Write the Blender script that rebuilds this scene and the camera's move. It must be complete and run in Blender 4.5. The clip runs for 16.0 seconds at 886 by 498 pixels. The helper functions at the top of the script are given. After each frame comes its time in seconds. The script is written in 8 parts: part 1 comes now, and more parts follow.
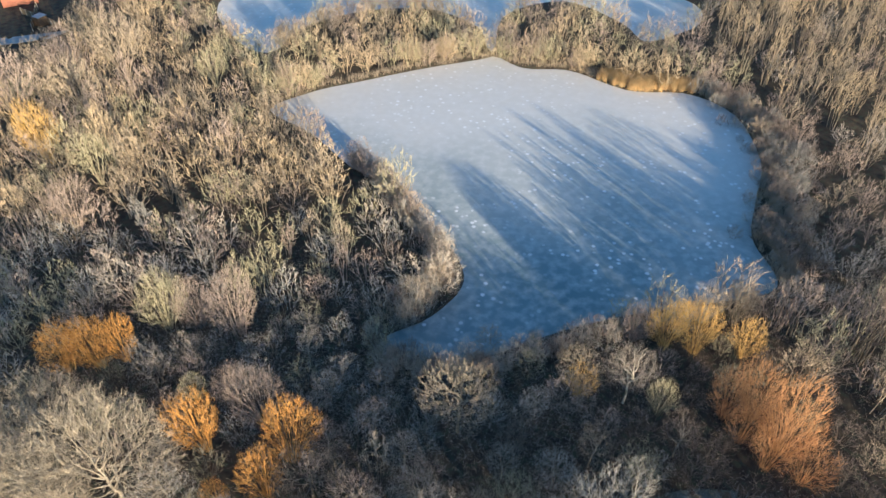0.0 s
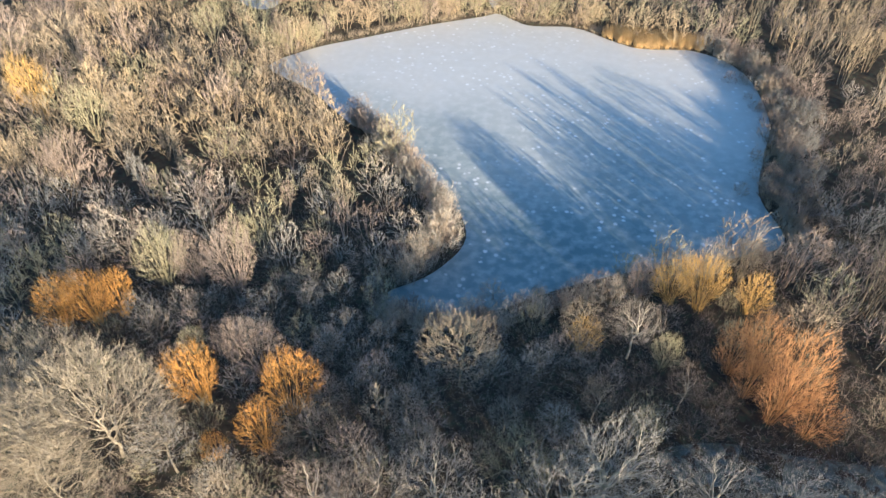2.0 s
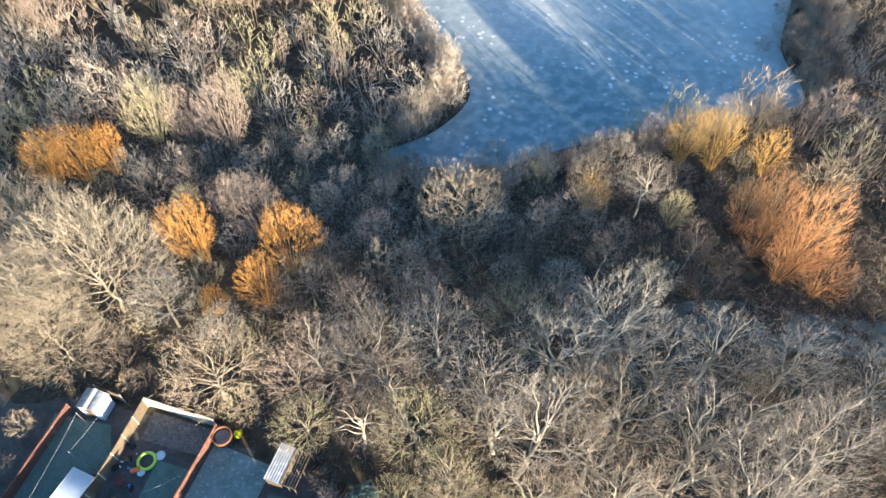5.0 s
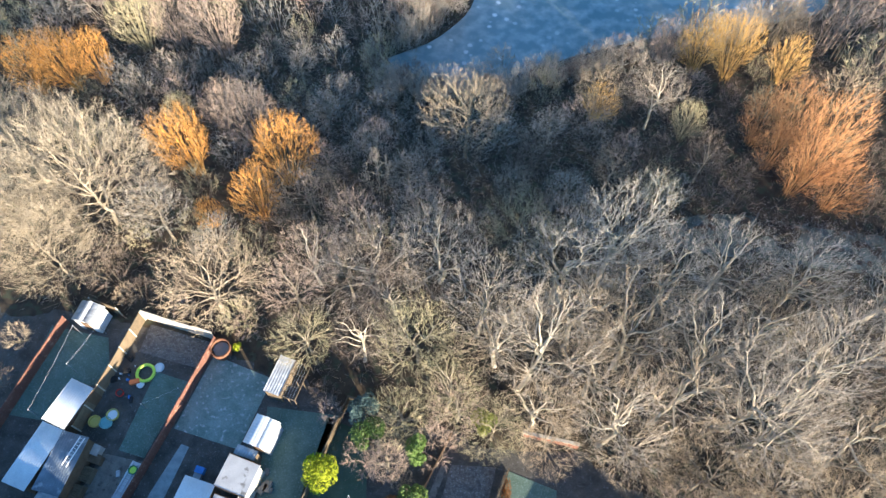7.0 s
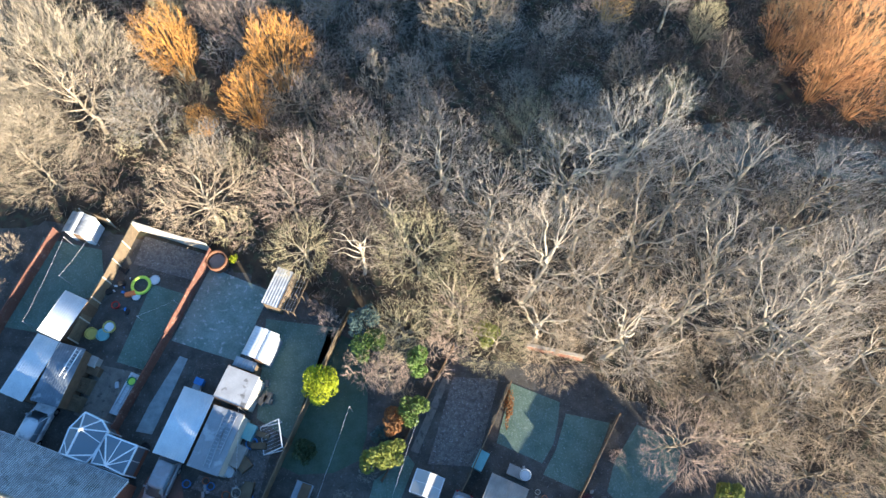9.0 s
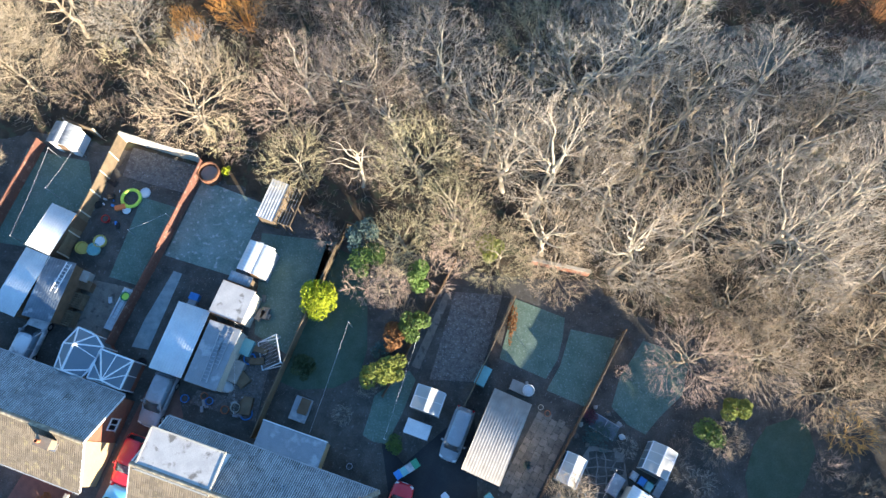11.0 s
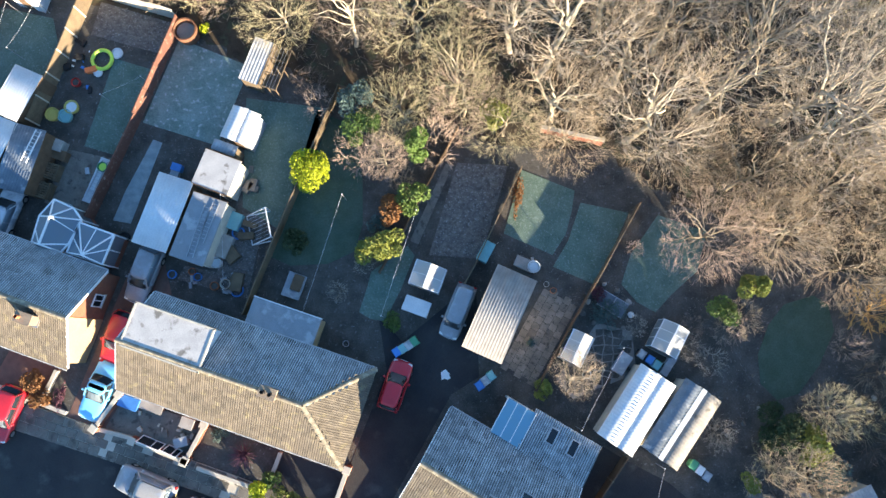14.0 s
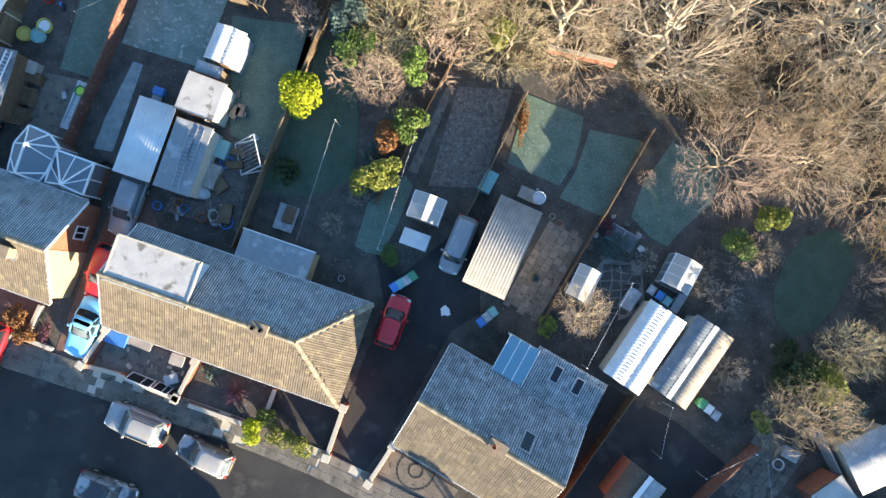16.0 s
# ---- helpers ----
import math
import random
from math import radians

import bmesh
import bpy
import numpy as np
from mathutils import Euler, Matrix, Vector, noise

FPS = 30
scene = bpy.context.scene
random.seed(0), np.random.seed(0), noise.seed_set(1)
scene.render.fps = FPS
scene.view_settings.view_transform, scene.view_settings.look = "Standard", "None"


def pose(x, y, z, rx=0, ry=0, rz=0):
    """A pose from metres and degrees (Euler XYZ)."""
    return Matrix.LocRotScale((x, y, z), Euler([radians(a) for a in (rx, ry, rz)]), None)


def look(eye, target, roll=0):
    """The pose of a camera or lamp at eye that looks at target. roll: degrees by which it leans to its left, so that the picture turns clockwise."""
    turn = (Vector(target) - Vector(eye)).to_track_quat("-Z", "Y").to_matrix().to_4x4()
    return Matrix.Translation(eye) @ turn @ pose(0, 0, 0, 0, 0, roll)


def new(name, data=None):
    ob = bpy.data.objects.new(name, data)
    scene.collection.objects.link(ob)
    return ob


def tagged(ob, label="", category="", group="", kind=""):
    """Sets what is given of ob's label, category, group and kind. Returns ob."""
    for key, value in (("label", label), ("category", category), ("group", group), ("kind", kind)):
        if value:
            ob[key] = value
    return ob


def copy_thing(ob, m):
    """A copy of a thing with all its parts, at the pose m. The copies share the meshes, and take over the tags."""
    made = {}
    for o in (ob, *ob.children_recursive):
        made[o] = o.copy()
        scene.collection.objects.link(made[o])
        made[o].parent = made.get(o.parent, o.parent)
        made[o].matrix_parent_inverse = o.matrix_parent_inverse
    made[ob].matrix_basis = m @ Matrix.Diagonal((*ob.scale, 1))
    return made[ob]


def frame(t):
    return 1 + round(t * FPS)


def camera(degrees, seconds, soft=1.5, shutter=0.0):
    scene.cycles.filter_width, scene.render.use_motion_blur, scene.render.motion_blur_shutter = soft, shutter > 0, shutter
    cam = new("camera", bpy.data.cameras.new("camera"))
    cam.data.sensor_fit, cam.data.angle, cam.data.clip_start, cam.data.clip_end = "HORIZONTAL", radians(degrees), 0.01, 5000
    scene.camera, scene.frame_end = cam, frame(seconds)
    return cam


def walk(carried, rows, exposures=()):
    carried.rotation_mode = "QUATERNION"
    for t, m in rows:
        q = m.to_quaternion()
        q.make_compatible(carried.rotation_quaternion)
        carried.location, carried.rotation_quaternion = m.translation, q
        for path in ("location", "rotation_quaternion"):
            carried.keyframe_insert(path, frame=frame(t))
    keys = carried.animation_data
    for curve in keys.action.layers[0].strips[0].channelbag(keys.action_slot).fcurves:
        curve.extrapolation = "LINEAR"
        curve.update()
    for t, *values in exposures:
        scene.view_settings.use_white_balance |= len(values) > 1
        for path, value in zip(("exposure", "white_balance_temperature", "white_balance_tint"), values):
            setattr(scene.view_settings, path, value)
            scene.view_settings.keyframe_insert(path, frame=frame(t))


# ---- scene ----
cam = camera(64.37, 16.0)
PATH = [
    # seconds, x, y, z, turn about x, y, z in degrees
    (0, 0.200, -1.146, 65.775, 47.70, -0.37, 2.97),
    (0.5, 0.166, -1.276, 65.169, 47.76, -0.35, 2.98),
    (1, 0.141, -1.389, 64.565, 47.48, -0.37, 3.03),
    (1.5, 0.124, -1.485, 63.961, 46.76, -0.38, 3.06),
    (2, 0.114, -1.565, 63.358, 45.42, -0.38, 3.10),
    (2.5, 0.112, -1.631, 62.755, 43.84, -0.31, 3.10),
    (3, 0.117, -1.684, 62.152, 42.02, -0.30, 3.14),
    (3.5, 0.128, -1.725, 61.549, 40.40, -0.35, 3.20),
    (4, 0.145, -1.754, 60.947, 38.76, -0.32, 3.25),
    (6.5, 0.312, -1.772, 57.925, 31.35, -0.15, 3.47),
    (7, 0.359, -1.758, 57.317, 29.78, -0.09, 3.55),
    (7.5, 0.409, -1.739, 56.709, 28.29, 0.01, 3.57),
    (8, 0.462, -1.719, 56.099, 26.64, 0.09, 3.63),
    (8.5, 0.517, -1.696, 55.487, 25.15, 0.15, 3.71),
    (9, 0.575, -1.674, 54.873, 23.50, 0.26, 3.70),
    (11.5, 0.886, -1.594, 51.771, 15.65, 0.76, 3.90),
    (12, 0.950, -1.592, 51.143, 14.00, 0.86, 3.94),
    (12.5, 1.013, -1.598, 50.511, 12.49, 0.95, 3.98),
    (13, 1.075, -1.611, 49.876, 10.88, 1.02, 4.01),
    (13.5, 1.136, -1.634, 49.238, 9.41, 1.09, 4.04),
    (14, 1.196, -1.668, 48.596, 7.90, 1.16, 4.03),
    (14.5, 1.253, -1.713, 47.951, 6.56, 1.25, 4.05),
    (15, 1.309, -1.771, 47.301, 5.21, 1.32, 4.09),
    (15.5, 1.361, -1.842, 46.647, 4.09, 1.39, 4.16),
    (16, 1.410, -1.928, 45.990, 3.01, 1.46, 4.15),
]
# stops, kelvin and tint of the picture
walk(cam, [(t, pose(*p)) for t, *p in PATH], [(0.0, 1.56, 6350, 10), (4.0, 2.04, 6350, 10), (8.0, 2.26, 6150, 10), (12.5, 2.36, 6350, 10), (16.0, 2.4, 7000, 10)])

# ---- world, sun ----
SUN_UP, SUN_TURN = 10.5, 143.0
world = bpy.data.worlds.new("sky")
scene.world = world
world.use_nodes = True
wn = world.node_tree
sky = wn.nodes.new("ShaderNodeTexSky")
sky.sky_type, sky.sun_disc = "NISHITA", False
sky.sun_elevation, sky.sun_rotation = radians(SUN_UP), radians(SUN_TURN)
sky.air_density, sky.dust_density, sky.ozone_density = 1.2, 0.1, 4.6
back = wn.nodes["Background"]
back.inputs["Strength"].default_value = 0.114
wn.links.new(sky.outputs[0], back.inputs[0])
sun_data = bpy.data.lights.new("sun", "SUN")
sun_data.energy, sun_data.angle, sun_data.color = 4.8, radians(0.55), (1.0, 0.85, 0.64)
sun = new("sun", sun_data)
SUN_WAY = Vector((math.sin(radians(SUN_TURN)) * math.cos(radians(SUN_UP)), math.cos(radians(SUN_TURN)) * math.cos(radians(SUN_UP)), math.sin(radians(SUN_UP))))
sun.matrix_world = look(SUN_WAY * 200, (0, 0, 0))

# ---- materials ----


def mat(name, a, b, size=1.0, rough=0.85, bump=0.3, fine=12.0, vary=0.12, metal=0.0, spot=None, spot_size=0.3, spot_amount=0.5, space="world", island=0.0, speck=0.5):
    """Two base colours mixed by coarse and fine noise, with relief and a change from thing to thing. size: metres of the coarse patches."""
    m = bpy.data.materials.new(name)
    m.use_nodes = True
    nt = m.node_tree
    n, link = nt.nodes, nt.links.new
    bsdf = n["Principled BSDF"]
    if space == "world":
        where = n.new("ShaderNodeNewGeometry").outputs["Position"]
    else:
        where = n.new("ShaderNodeTexCoord").outputs["Object"]
    coarse = n.new("ShaderNodeTexNoise")
    coarse.inputs["Scale"].default_value = 1.0 / size
    coarse.inputs["Detail"].default_value = 5
    grain = n.new("ShaderNodeTexNoise")
    grain.inputs["Scale"].default_value = fine / size
    grain.inputs["Detail"].default_value = 3
    link(where, coarse.inputs["Vector"])
    link(where, grain.inputs["Vector"])
    ramp = n.new("ShaderNodeMapRange")
    ramp.inputs["From Min"].default_value, ramp.inputs["From Max"].default_value = 0.32, 0.68
    link(coarse.outputs["Fac"], ramp.inputs["Value"])
    mix = n.new("ShaderNodeMix")
    mix.data_type = "RGBA"
    mix.inputs[6].default_value, mix.inputs[7].default_value = (*a, 1), (*b, 1)
    link(ramp.outputs["Result"], mix.inputs[0])
    col = mix.outputs[2]
    if spot:
        sp = n.new("ShaderNodeTexNoise")
        sp.inputs["Scale"].default_value, sp.inputs["Detail"].default_value = 1.0 / spot_size, 6
        link(where, sp.inputs["Vector"])
        sr = n.new("ShaderNodeMapRange")
        sr.inputs["From Min"].default_value, sr.inputs["From Max"].default_value = 0.62 - 0.2 * spot_amount, 0.72 - 0.2 * spot_amount
        link(sp.outputs["Fac"], sr.inputs["Value"])
        sm = n.new("ShaderNodeMix")
        sm.data_type = "RGBA"
        sm.inputs[7].default_value = (*spot, 1)
        link(sr.outputs["Result"], sm.inputs[0])
        link(col, sm.inputs[6])
        col = sm.outputs[2]
    info = n.new("ShaderNodeObjectInfo")
    value = n.new("ShaderNodeMath")
    value.operation = "MULTIPLY_ADD"
    link(info.outputs["Random"], value.inputs[0])
    value.inputs[1].default_value, value.inputs[2].default_value = 2 * vary, 1 - vary - speck / 2
    if island:
        geo = n.new("ShaderNodeNewGeometry")
        piece = n.new("ShaderNodeMath")
        piece.operation = "MULTIPLY_ADD"
        link(geo.outputs["Random Per Island"], piece.inputs[0])
        piece.inputs[1].default_value = 2 * island
        link(value.outputs[0], piece.inputs[2])
        lower = n.new("ShaderNodeMath")
        lower.operation = "SUBTRACT"
        link(piece.outputs[0], lower.inputs[0])
        lower.inputs[1].default_value = island
        value = lower
    v2 = n.new("ShaderNodeMath")
    v2.operation = "MULTIPLY_ADD"
    link(grain.outputs["Fac"], v2.inputs[0])
    v2.inputs[1].default_value = speck
    link(value.outputs[0], v2.inputs[2])
    hsv = n.new("ShaderNodeHueSaturation")
    link(col, hsv.inputs["Color"])
    link(v2.outputs[0], hsv.inputs["Value"])
    link(hsv.outputs[0], bsdf.inputs["Base Color"])
    bsdf.inputs["Roughness"].default_value = rough
    bsdf.inputs["Metallic"].default_value = metal
    bsdf.inputs["Specular IOR Level"].default_value = 0.3
    if bump:
        bp = n.new("ShaderNodeBump")
        bp.inputs["Strength"].default_value, bp.inputs["Distance"].default_value = bump, 0.03
        link(grain.outputs["Fac"], bp.inputs["Height"])
        link(bp.outputs[0], bsdf.inputs["Normal"])
    return m


def ice_material():
    m = bpy.data.materials.new("frosted_ice")
    m.use_nodes = True
    nt = m.node_tree
    n, link = nt.nodes, nt.links.new
    bsdf = n["Principled BSDF"]
    where = n.new("ShaderNodeNewGeometry").outputs["Position"]

    def noise_fac(scale, lo, hi, detail=6):
        t = n.new("ShaderNodeTexNoise")
        t.inputs["Scale"].default_value, t.inputs["Detail"].default_value = scale, detail
        link(where, t.inputs["Vector"])
        r = n.new("ShaderNodeMapRange")
        r.inputs["From Min"].default_value, r.inputs["From Max"].default_value = lo, hi
        link(t.outputs["Fac"], r.inputs["Value"])
        return r.outputs["Result"]

    def blend(fac, a, b):
        x = n.new("ShaderNodeMix")
        x.data_type = "RGBA"
        link(fac, x.inputs[0])
        for k, c in ((6, a), (7, b)):
            if isinstance(c, tuple):
                x.inputs[k].default_value = (*c, 1)
            else:
                link(c, x.inputs[k])
        return x.outputs[2]

    base = blend(noise_fac(0.06, 0.35, 0.65), (0.125, 0.20, 0.21), (0.235, 0.29, 0.285))
    # thicker frost towards the far shore; near ice coloured darker to deepen its shade
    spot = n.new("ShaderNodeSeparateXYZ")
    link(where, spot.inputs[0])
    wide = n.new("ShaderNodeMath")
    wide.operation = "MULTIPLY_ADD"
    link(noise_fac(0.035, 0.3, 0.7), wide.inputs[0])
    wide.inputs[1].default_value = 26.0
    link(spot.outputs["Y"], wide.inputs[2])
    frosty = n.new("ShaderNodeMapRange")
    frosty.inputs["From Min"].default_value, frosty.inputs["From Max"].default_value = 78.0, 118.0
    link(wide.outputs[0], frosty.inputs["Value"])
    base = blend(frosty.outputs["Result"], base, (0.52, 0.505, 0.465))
    base = blend(noise_fac(0.7, 0.42, 1.1), base, (0.6, 0.59, 0.56))
    # frost stars: small pale patches with ragged edges
    warp = n.new("ShaderNodeTexNoise")
    warp.inputs["Scale"].default_value = 3.0
    link(where, warp.inputs["Vector"])
    add = n.new("ShaderNodeVectorMath")
    add.operation = "MULTIPLY_ADD"
    link(warp.outputs["Color"], add.inputs[0])
    add.inputs[1].default_value = (0.28, 0.28, 0.0)
    link(where, add.inputs[2])
    vor = n.new("ShaderNodeTexVoronoi")
    vor.inputs["Scale"].default_value = 0.7
    link(add.outputs[0], vor.inputs["Vector"])
    star = n.new("ShaderNodeMapRange")
    star.inputs["From Min"].default_value, star.inputs["From Max"].default_value = 0.25, 0.13
    link(vor.outputs["Distance"], star.inputs["Value"])
    few = n.new("ShaderNodeMath")
    few.operation = "MULTIPLY"
    link(star.outputs["Result"], few.inputs[0])
    link(noise_fac(0.06, 0.42, 0.55), few.inputs[1])
    base = blend(few.outputs[0], base, (0.68, 0.68, 0.67))
    link(base, bsdf.inputs["Base Color"])
    link_rough = n.new("ShaderNodeMapRange")
    link_rough.inputs["To Min"].default_value, link_rough.inputs["To Max"].default_value = 0.28, 0.55
    link(noise_fac(0.3, 0.35, 0.65), link_rough.inputs["Value"])
    link(link_rough.outputs["Result"], bsdf.inputs["Roughness"])
    bsdf.inputs["Specular IOR Level"].default_value = 0.3
    return m


M = {
    "litter": mat("leaf_litter", (0.03, 0.024, 0.018), (0.08, 0.06, 0.038), 1.2, 1.0, 0.8, 9, 0, spot=(0.055, 0.058, 0.035), spot_size=0.8),
    "ice": ice_material(),
    "bark_pale": mat("pale_bark", (0.25, 0.205, 0.145), (0.175, 0.145, 0.105), 0.7, 0.9, 0.5, 10, 0.15, spot=(0.36, 0.31, 0.235), spot_size=0.5),
    "bark_white": mat("silvery_bark", (0.46, 0.41, 0.33), (0.33, 0.285, 0.22), 0.7, 0.9, 0.5, 10, 0.15, spot=(0.28, 0.25, 0.17), spot_size=0.6),
    "bark_dark": mat("dark_bark", (0.13, 0.105, 0.08), (0.22, 0.18, 0.13), 0.5, 0.95, 0.5, 10, 0.15),
    "twig_tan": mat("tan_twigs", (0.42, 0.33, 0.228), (0.31, 0.245, 0.17), 1.5, 0.9, 0, 8, 0.2, island=0.2),
    "twig_dun": mat("dun_twigs", (0.33, 0.272, 0.195), (0.25, 0.205, 0.147), 1.5, 0.9, 0, 8, 0.2, island=0.2),
    "twig_warm": mat("sandy_twigs", (0.46, 0.35, 0.22), (0.37, 0.28, 0.175), 1.5, 0.9, 0, 8, 0.2, island=0.2),
    "twig_grey": mat("grey_twigs", (0.35, 0.295, 0.235), (0.42, 0.355, 0.28), 1.5, 0.9, 0, 8, 0.2, island=0.2),
    "twig_pink": mat("pinkish_twigs", (0.42, 0.32, 0.25), (0.34, 0.26, 0.205), 1.5, 0.9, 0, 8, 0.2, island=0.2),
    "twig_green": mat("mossy_twigs", (0.33, 0.295, 0.17), (0.385, 0.33, 0.215), 1.5, 0.9, 0, 8, 0.2, island=0.2),
    "twig_orange": mat("orange_twigs", (0.72, 0.35, 0.085), (0.55, 0.29, 0.09), 1.2, 0.85, 0, 8, 0.12, island=0.2),
    "twig_red": mat("rust_twigs", (0.68, 0.34, 0.14), (0.53, 0.29, 0.13), 1.4, 0.85, 0, 8, 0.12, island=0.2),
    "twig_gold": mat("golden_twigs", (0.74, 0.46, 0.14), (0.6, 0.37, 0.14), 1.4, 0.85, 0, 8, 0.12, island=0.2),
    "twig_frost": mat("frosted_twigs", (0.4, 0.36, 0.305), (0.29, 0.26, 0.215), 1.4, 0.9, 0, 8, 0.15, island=0.2),
    "twig_brown": mat("brown_twigs", (0.145, 0.112, 0.09), (0.21, 0.165, 0.13), 1.5, 0.9, 0, 8, 0.2, island=0.2),
    "reed": mat("dry_reed", (0.62, 0.40, 0.17), (0.50, 0.32, 0.15), 1.0, 0.9, 0, 8, 0.1, island=0.2),
    "reed_dark": mat("dull_reed", (0.36, 0.26, 0.17), (0.46, 0.35, 0.24), 1.2, 0.9, 0, 8, 0.1, island=0.25),
    "roof_frost": mat("frosted_concrete_tile", (0.42, 0.455, 0.47), (0.27, 0.29, 0.30), 2.6, 0.9, 0.5, 22, 0.2, spot=(0.44, 0.47, 0.49), spot_size=0.16, spot_amount=0.2, island=0.2, speck=0.9),
    "roof_roll": mat("damp_concrete_tile", (0.10, 0.115, 0.125), (0.17, 0.19, 0.20), 1.6, 0.9, 0.5, 18, 0.2, spot=(0.05, 0.055, 0.05), spot_size=0.8, spot_amount=0.3, island=0.15, speck=0.8),
    "chimney": mat("stained_brick", (0.30, 0.23, 0.16), (0.22, 0.17, 0.125), 0.4, 0.9, 0.5, 10, 0.1),
    "sheet_clear": mat("clouded_sheet", (0.10, 0.125, 0.155), (0.17, 0.20, 0.23), 0.7, 0.35, 0.1, 10, 0.05, spot=(0.30, 0.32, 0.34), spot_size=0.5, spot_amount=0.2),
    "ride": mat("frosted_grass", (0.075, 0.08, 0.055), (0.15, 0.165, 0.15), 1.2, 1.0, 0.9, 9, 0, spot=(0.07, 0.05, 0.035), spot_size=0.9, speck=1.2),
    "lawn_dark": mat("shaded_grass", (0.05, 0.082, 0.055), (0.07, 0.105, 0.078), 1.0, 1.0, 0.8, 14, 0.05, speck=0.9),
    "roof": mat("concrete_tile", (0.135, 0.112, 0.085), (0.095, 0.082, 0.066), 1.3, 0.9, 0.5, 14, 0.16, island=0.18, spot=(0.165, 0.14, 0.09), spot_size=0.45, spot_amount=0.25, speck=0.8),
    "ridge": mat("mortared_ridge_tile", (0.23, 0.20, 0.15), (0.17, 0.15, 0.115), 0.5, 0.9, 0.5, 10, 0.15, spot=(0.30, 0.27, 0.20), spot_size=0.3),
    "brick": mat("red_brick", (0.30, 0.11, 0.065), (0.22, 0.09, 0.06), 0.4, 0.9, 0.5, 10, 0.1),
    "render": mat("cream_render", (0.44, 0.33, 0.19), (0.39, 0.295, 0.17), 1.0, 0.9, 0.2, 10, 0.03),
    "soil": mat("garden_soil", (0.055, 0.051, 0.045), (0.105, 0.098, 0.086), 1.1, 1.0, 0.9, 12, 0, spot=(0.15, 0.15, 0.142), spot_size=0.22, spot_amount=0.08, speck=1.1),
    "lawn": mat("frosted_lawn", (0.085, 0.135, 0.105), (0.125, 0.18, 0.15), 1.1, 1.0, 0.8, 16, 0.05, spot=(0.17, 0.225, 0.20), spot_size=0.13, spot_amount=0.3, speck=1.0),
    "metal_white": mat("white_sheet", (0.62, 0.65, 0.66), (0.52, 0.56, 0.585), 0.8, 0.85, 0.15, 12, 0.05),
    "metal_grey": mat("grey_sheet", (0.34, 0.36, 0.38), (0.26, 0.28, 0.30), 0.7, 0.6, 0.2, 12, 0.06, spot=(0.42, 0.43, 0.44), spot_size=0.6),
    "felt": mat("mineral_felt", (0.46, 0.45, 0.43), (0.37, 0.36, 0.35), 0.9, 0.9, 0.3, 14, 0.03, spot=(0.17, 0.16, 0.145), spot_size=0.7, spot_amount=0.2),
    "felt_grey": mat("grey_felt", (0.26, 0.28, 0.30), (0.20, 0.215, 0.23), 0.9, 0.9, 0.3, 14, 0.03, spot=(0.34, 0.36, 0.38), spot_size=0.9, spot_amount=0.4),
    "asbestos": mat("weathered_cement_sheet", (0.36, 0.34, 0.31), (0.27, 0.255, 0.235), 0.6, 0.9, 0.4, 16, 0.04),
    "asbestos_dark": mat("stained_cement_sheet", (0.25, 0.235, 0.21), (0.18, 0.17, 0.155), 0.7, 0.9, 0.4, 16, 0.04, spot=(0.12, 0.115, 0.10), spot_size=0.6, spot_amount=0.2),
    "lawn_white": mat("white_frosted_lawn", (0.135, 0.20, 0.175), (0.21, 0.275, 0.255), 1.3, 1.0, 0.8, 16, 0.05, spot=(0.34, 0.38, 0.375), spot_size=0.35, spot_amount=0.25, speck=1.0),
    "wood_fence": mat("weathered_fence_wood", (0.165, 0.122, 0.078), (0.115, 0.088, 0.058), 0.5, 0.9, 0.3, 12, 0.15, speck=0.8),
    "wood_dark": mat("dark_stained_wood", (0.10, 0.065, 0.04), (0.14, 0.09, 0.055), 0.5, 0.9, 0.3, 12, 0.1),
    "fence_red": mat("red_brown_fence", (0.175, 0.08, 0.058), (0.135, 0.065, 0.048), 0.6, 0.85, 0.3, 12, 0.12, spot=(0.26, 0.16, 0.12), spot_size=0.3, spot_amount=0.2),
    "concrete": mat("pale_concrete", (0.50, 0.46, 0.38), (0.42, 0.385, 0.32), 0.6, 0.95, 0.3, 14, 0.06),
    "white": mat("white_plastic", (0.75, 0.76, 0.76), (0.68, 0.69, 0.69), 0.5, 0.4, 0, 12, 0.03),
    "black": mat("black_plastic", (0.02, 0.02, 0.022), (0.03, 0.03, 0.032), 0.3, 0.5, 0, 12, 0.05),
    "rubber": mat("tyre_rubber", (0.02, 0.02, 0.02), (0.03, 0.03, 0.03), 0.2, 0.9, 0, 12, 0.05),
    "steel": mat("galvanised_steel", (0.48, 0.49, 0.50), (0.38, 0.39, 0.40), 0.3, 0.45, 0, 12, 0.05, metal=0.7),
    "paving": mat("patio_slab", (0.16, 0.14, 0.115), (0.24, 0.205, 0.17), 0.6, 0.95, 0.4, 12, 0.25, spot=(0.09, 0.085, 0.07), spot_size=0.25, spot_amount=0.2, speck=0.9),
    "path": mat("frosted_path", (0.30, 0.345, 0.35), (0.20, 0.24, 0.25), 0.5, 0.95, 0.4, 12, 0.05),
    "gravel": mat("loose_gravel", (0.17, 0.155, 0.14), (0.085, 0.078, 0.072), 0.3, 1.0, 1.0, 6, 0.0, spot=(0.26, 0.26, 0.255), spot_size=0.11, spot_amount=0.25, speck=1.4),
    "red_drive": mat("red_block_drive", (0.19, 0.11, 0.085), (0.14, 0.085, 0.07), 0.5, 0.95, 0.5, 10, 0.0),
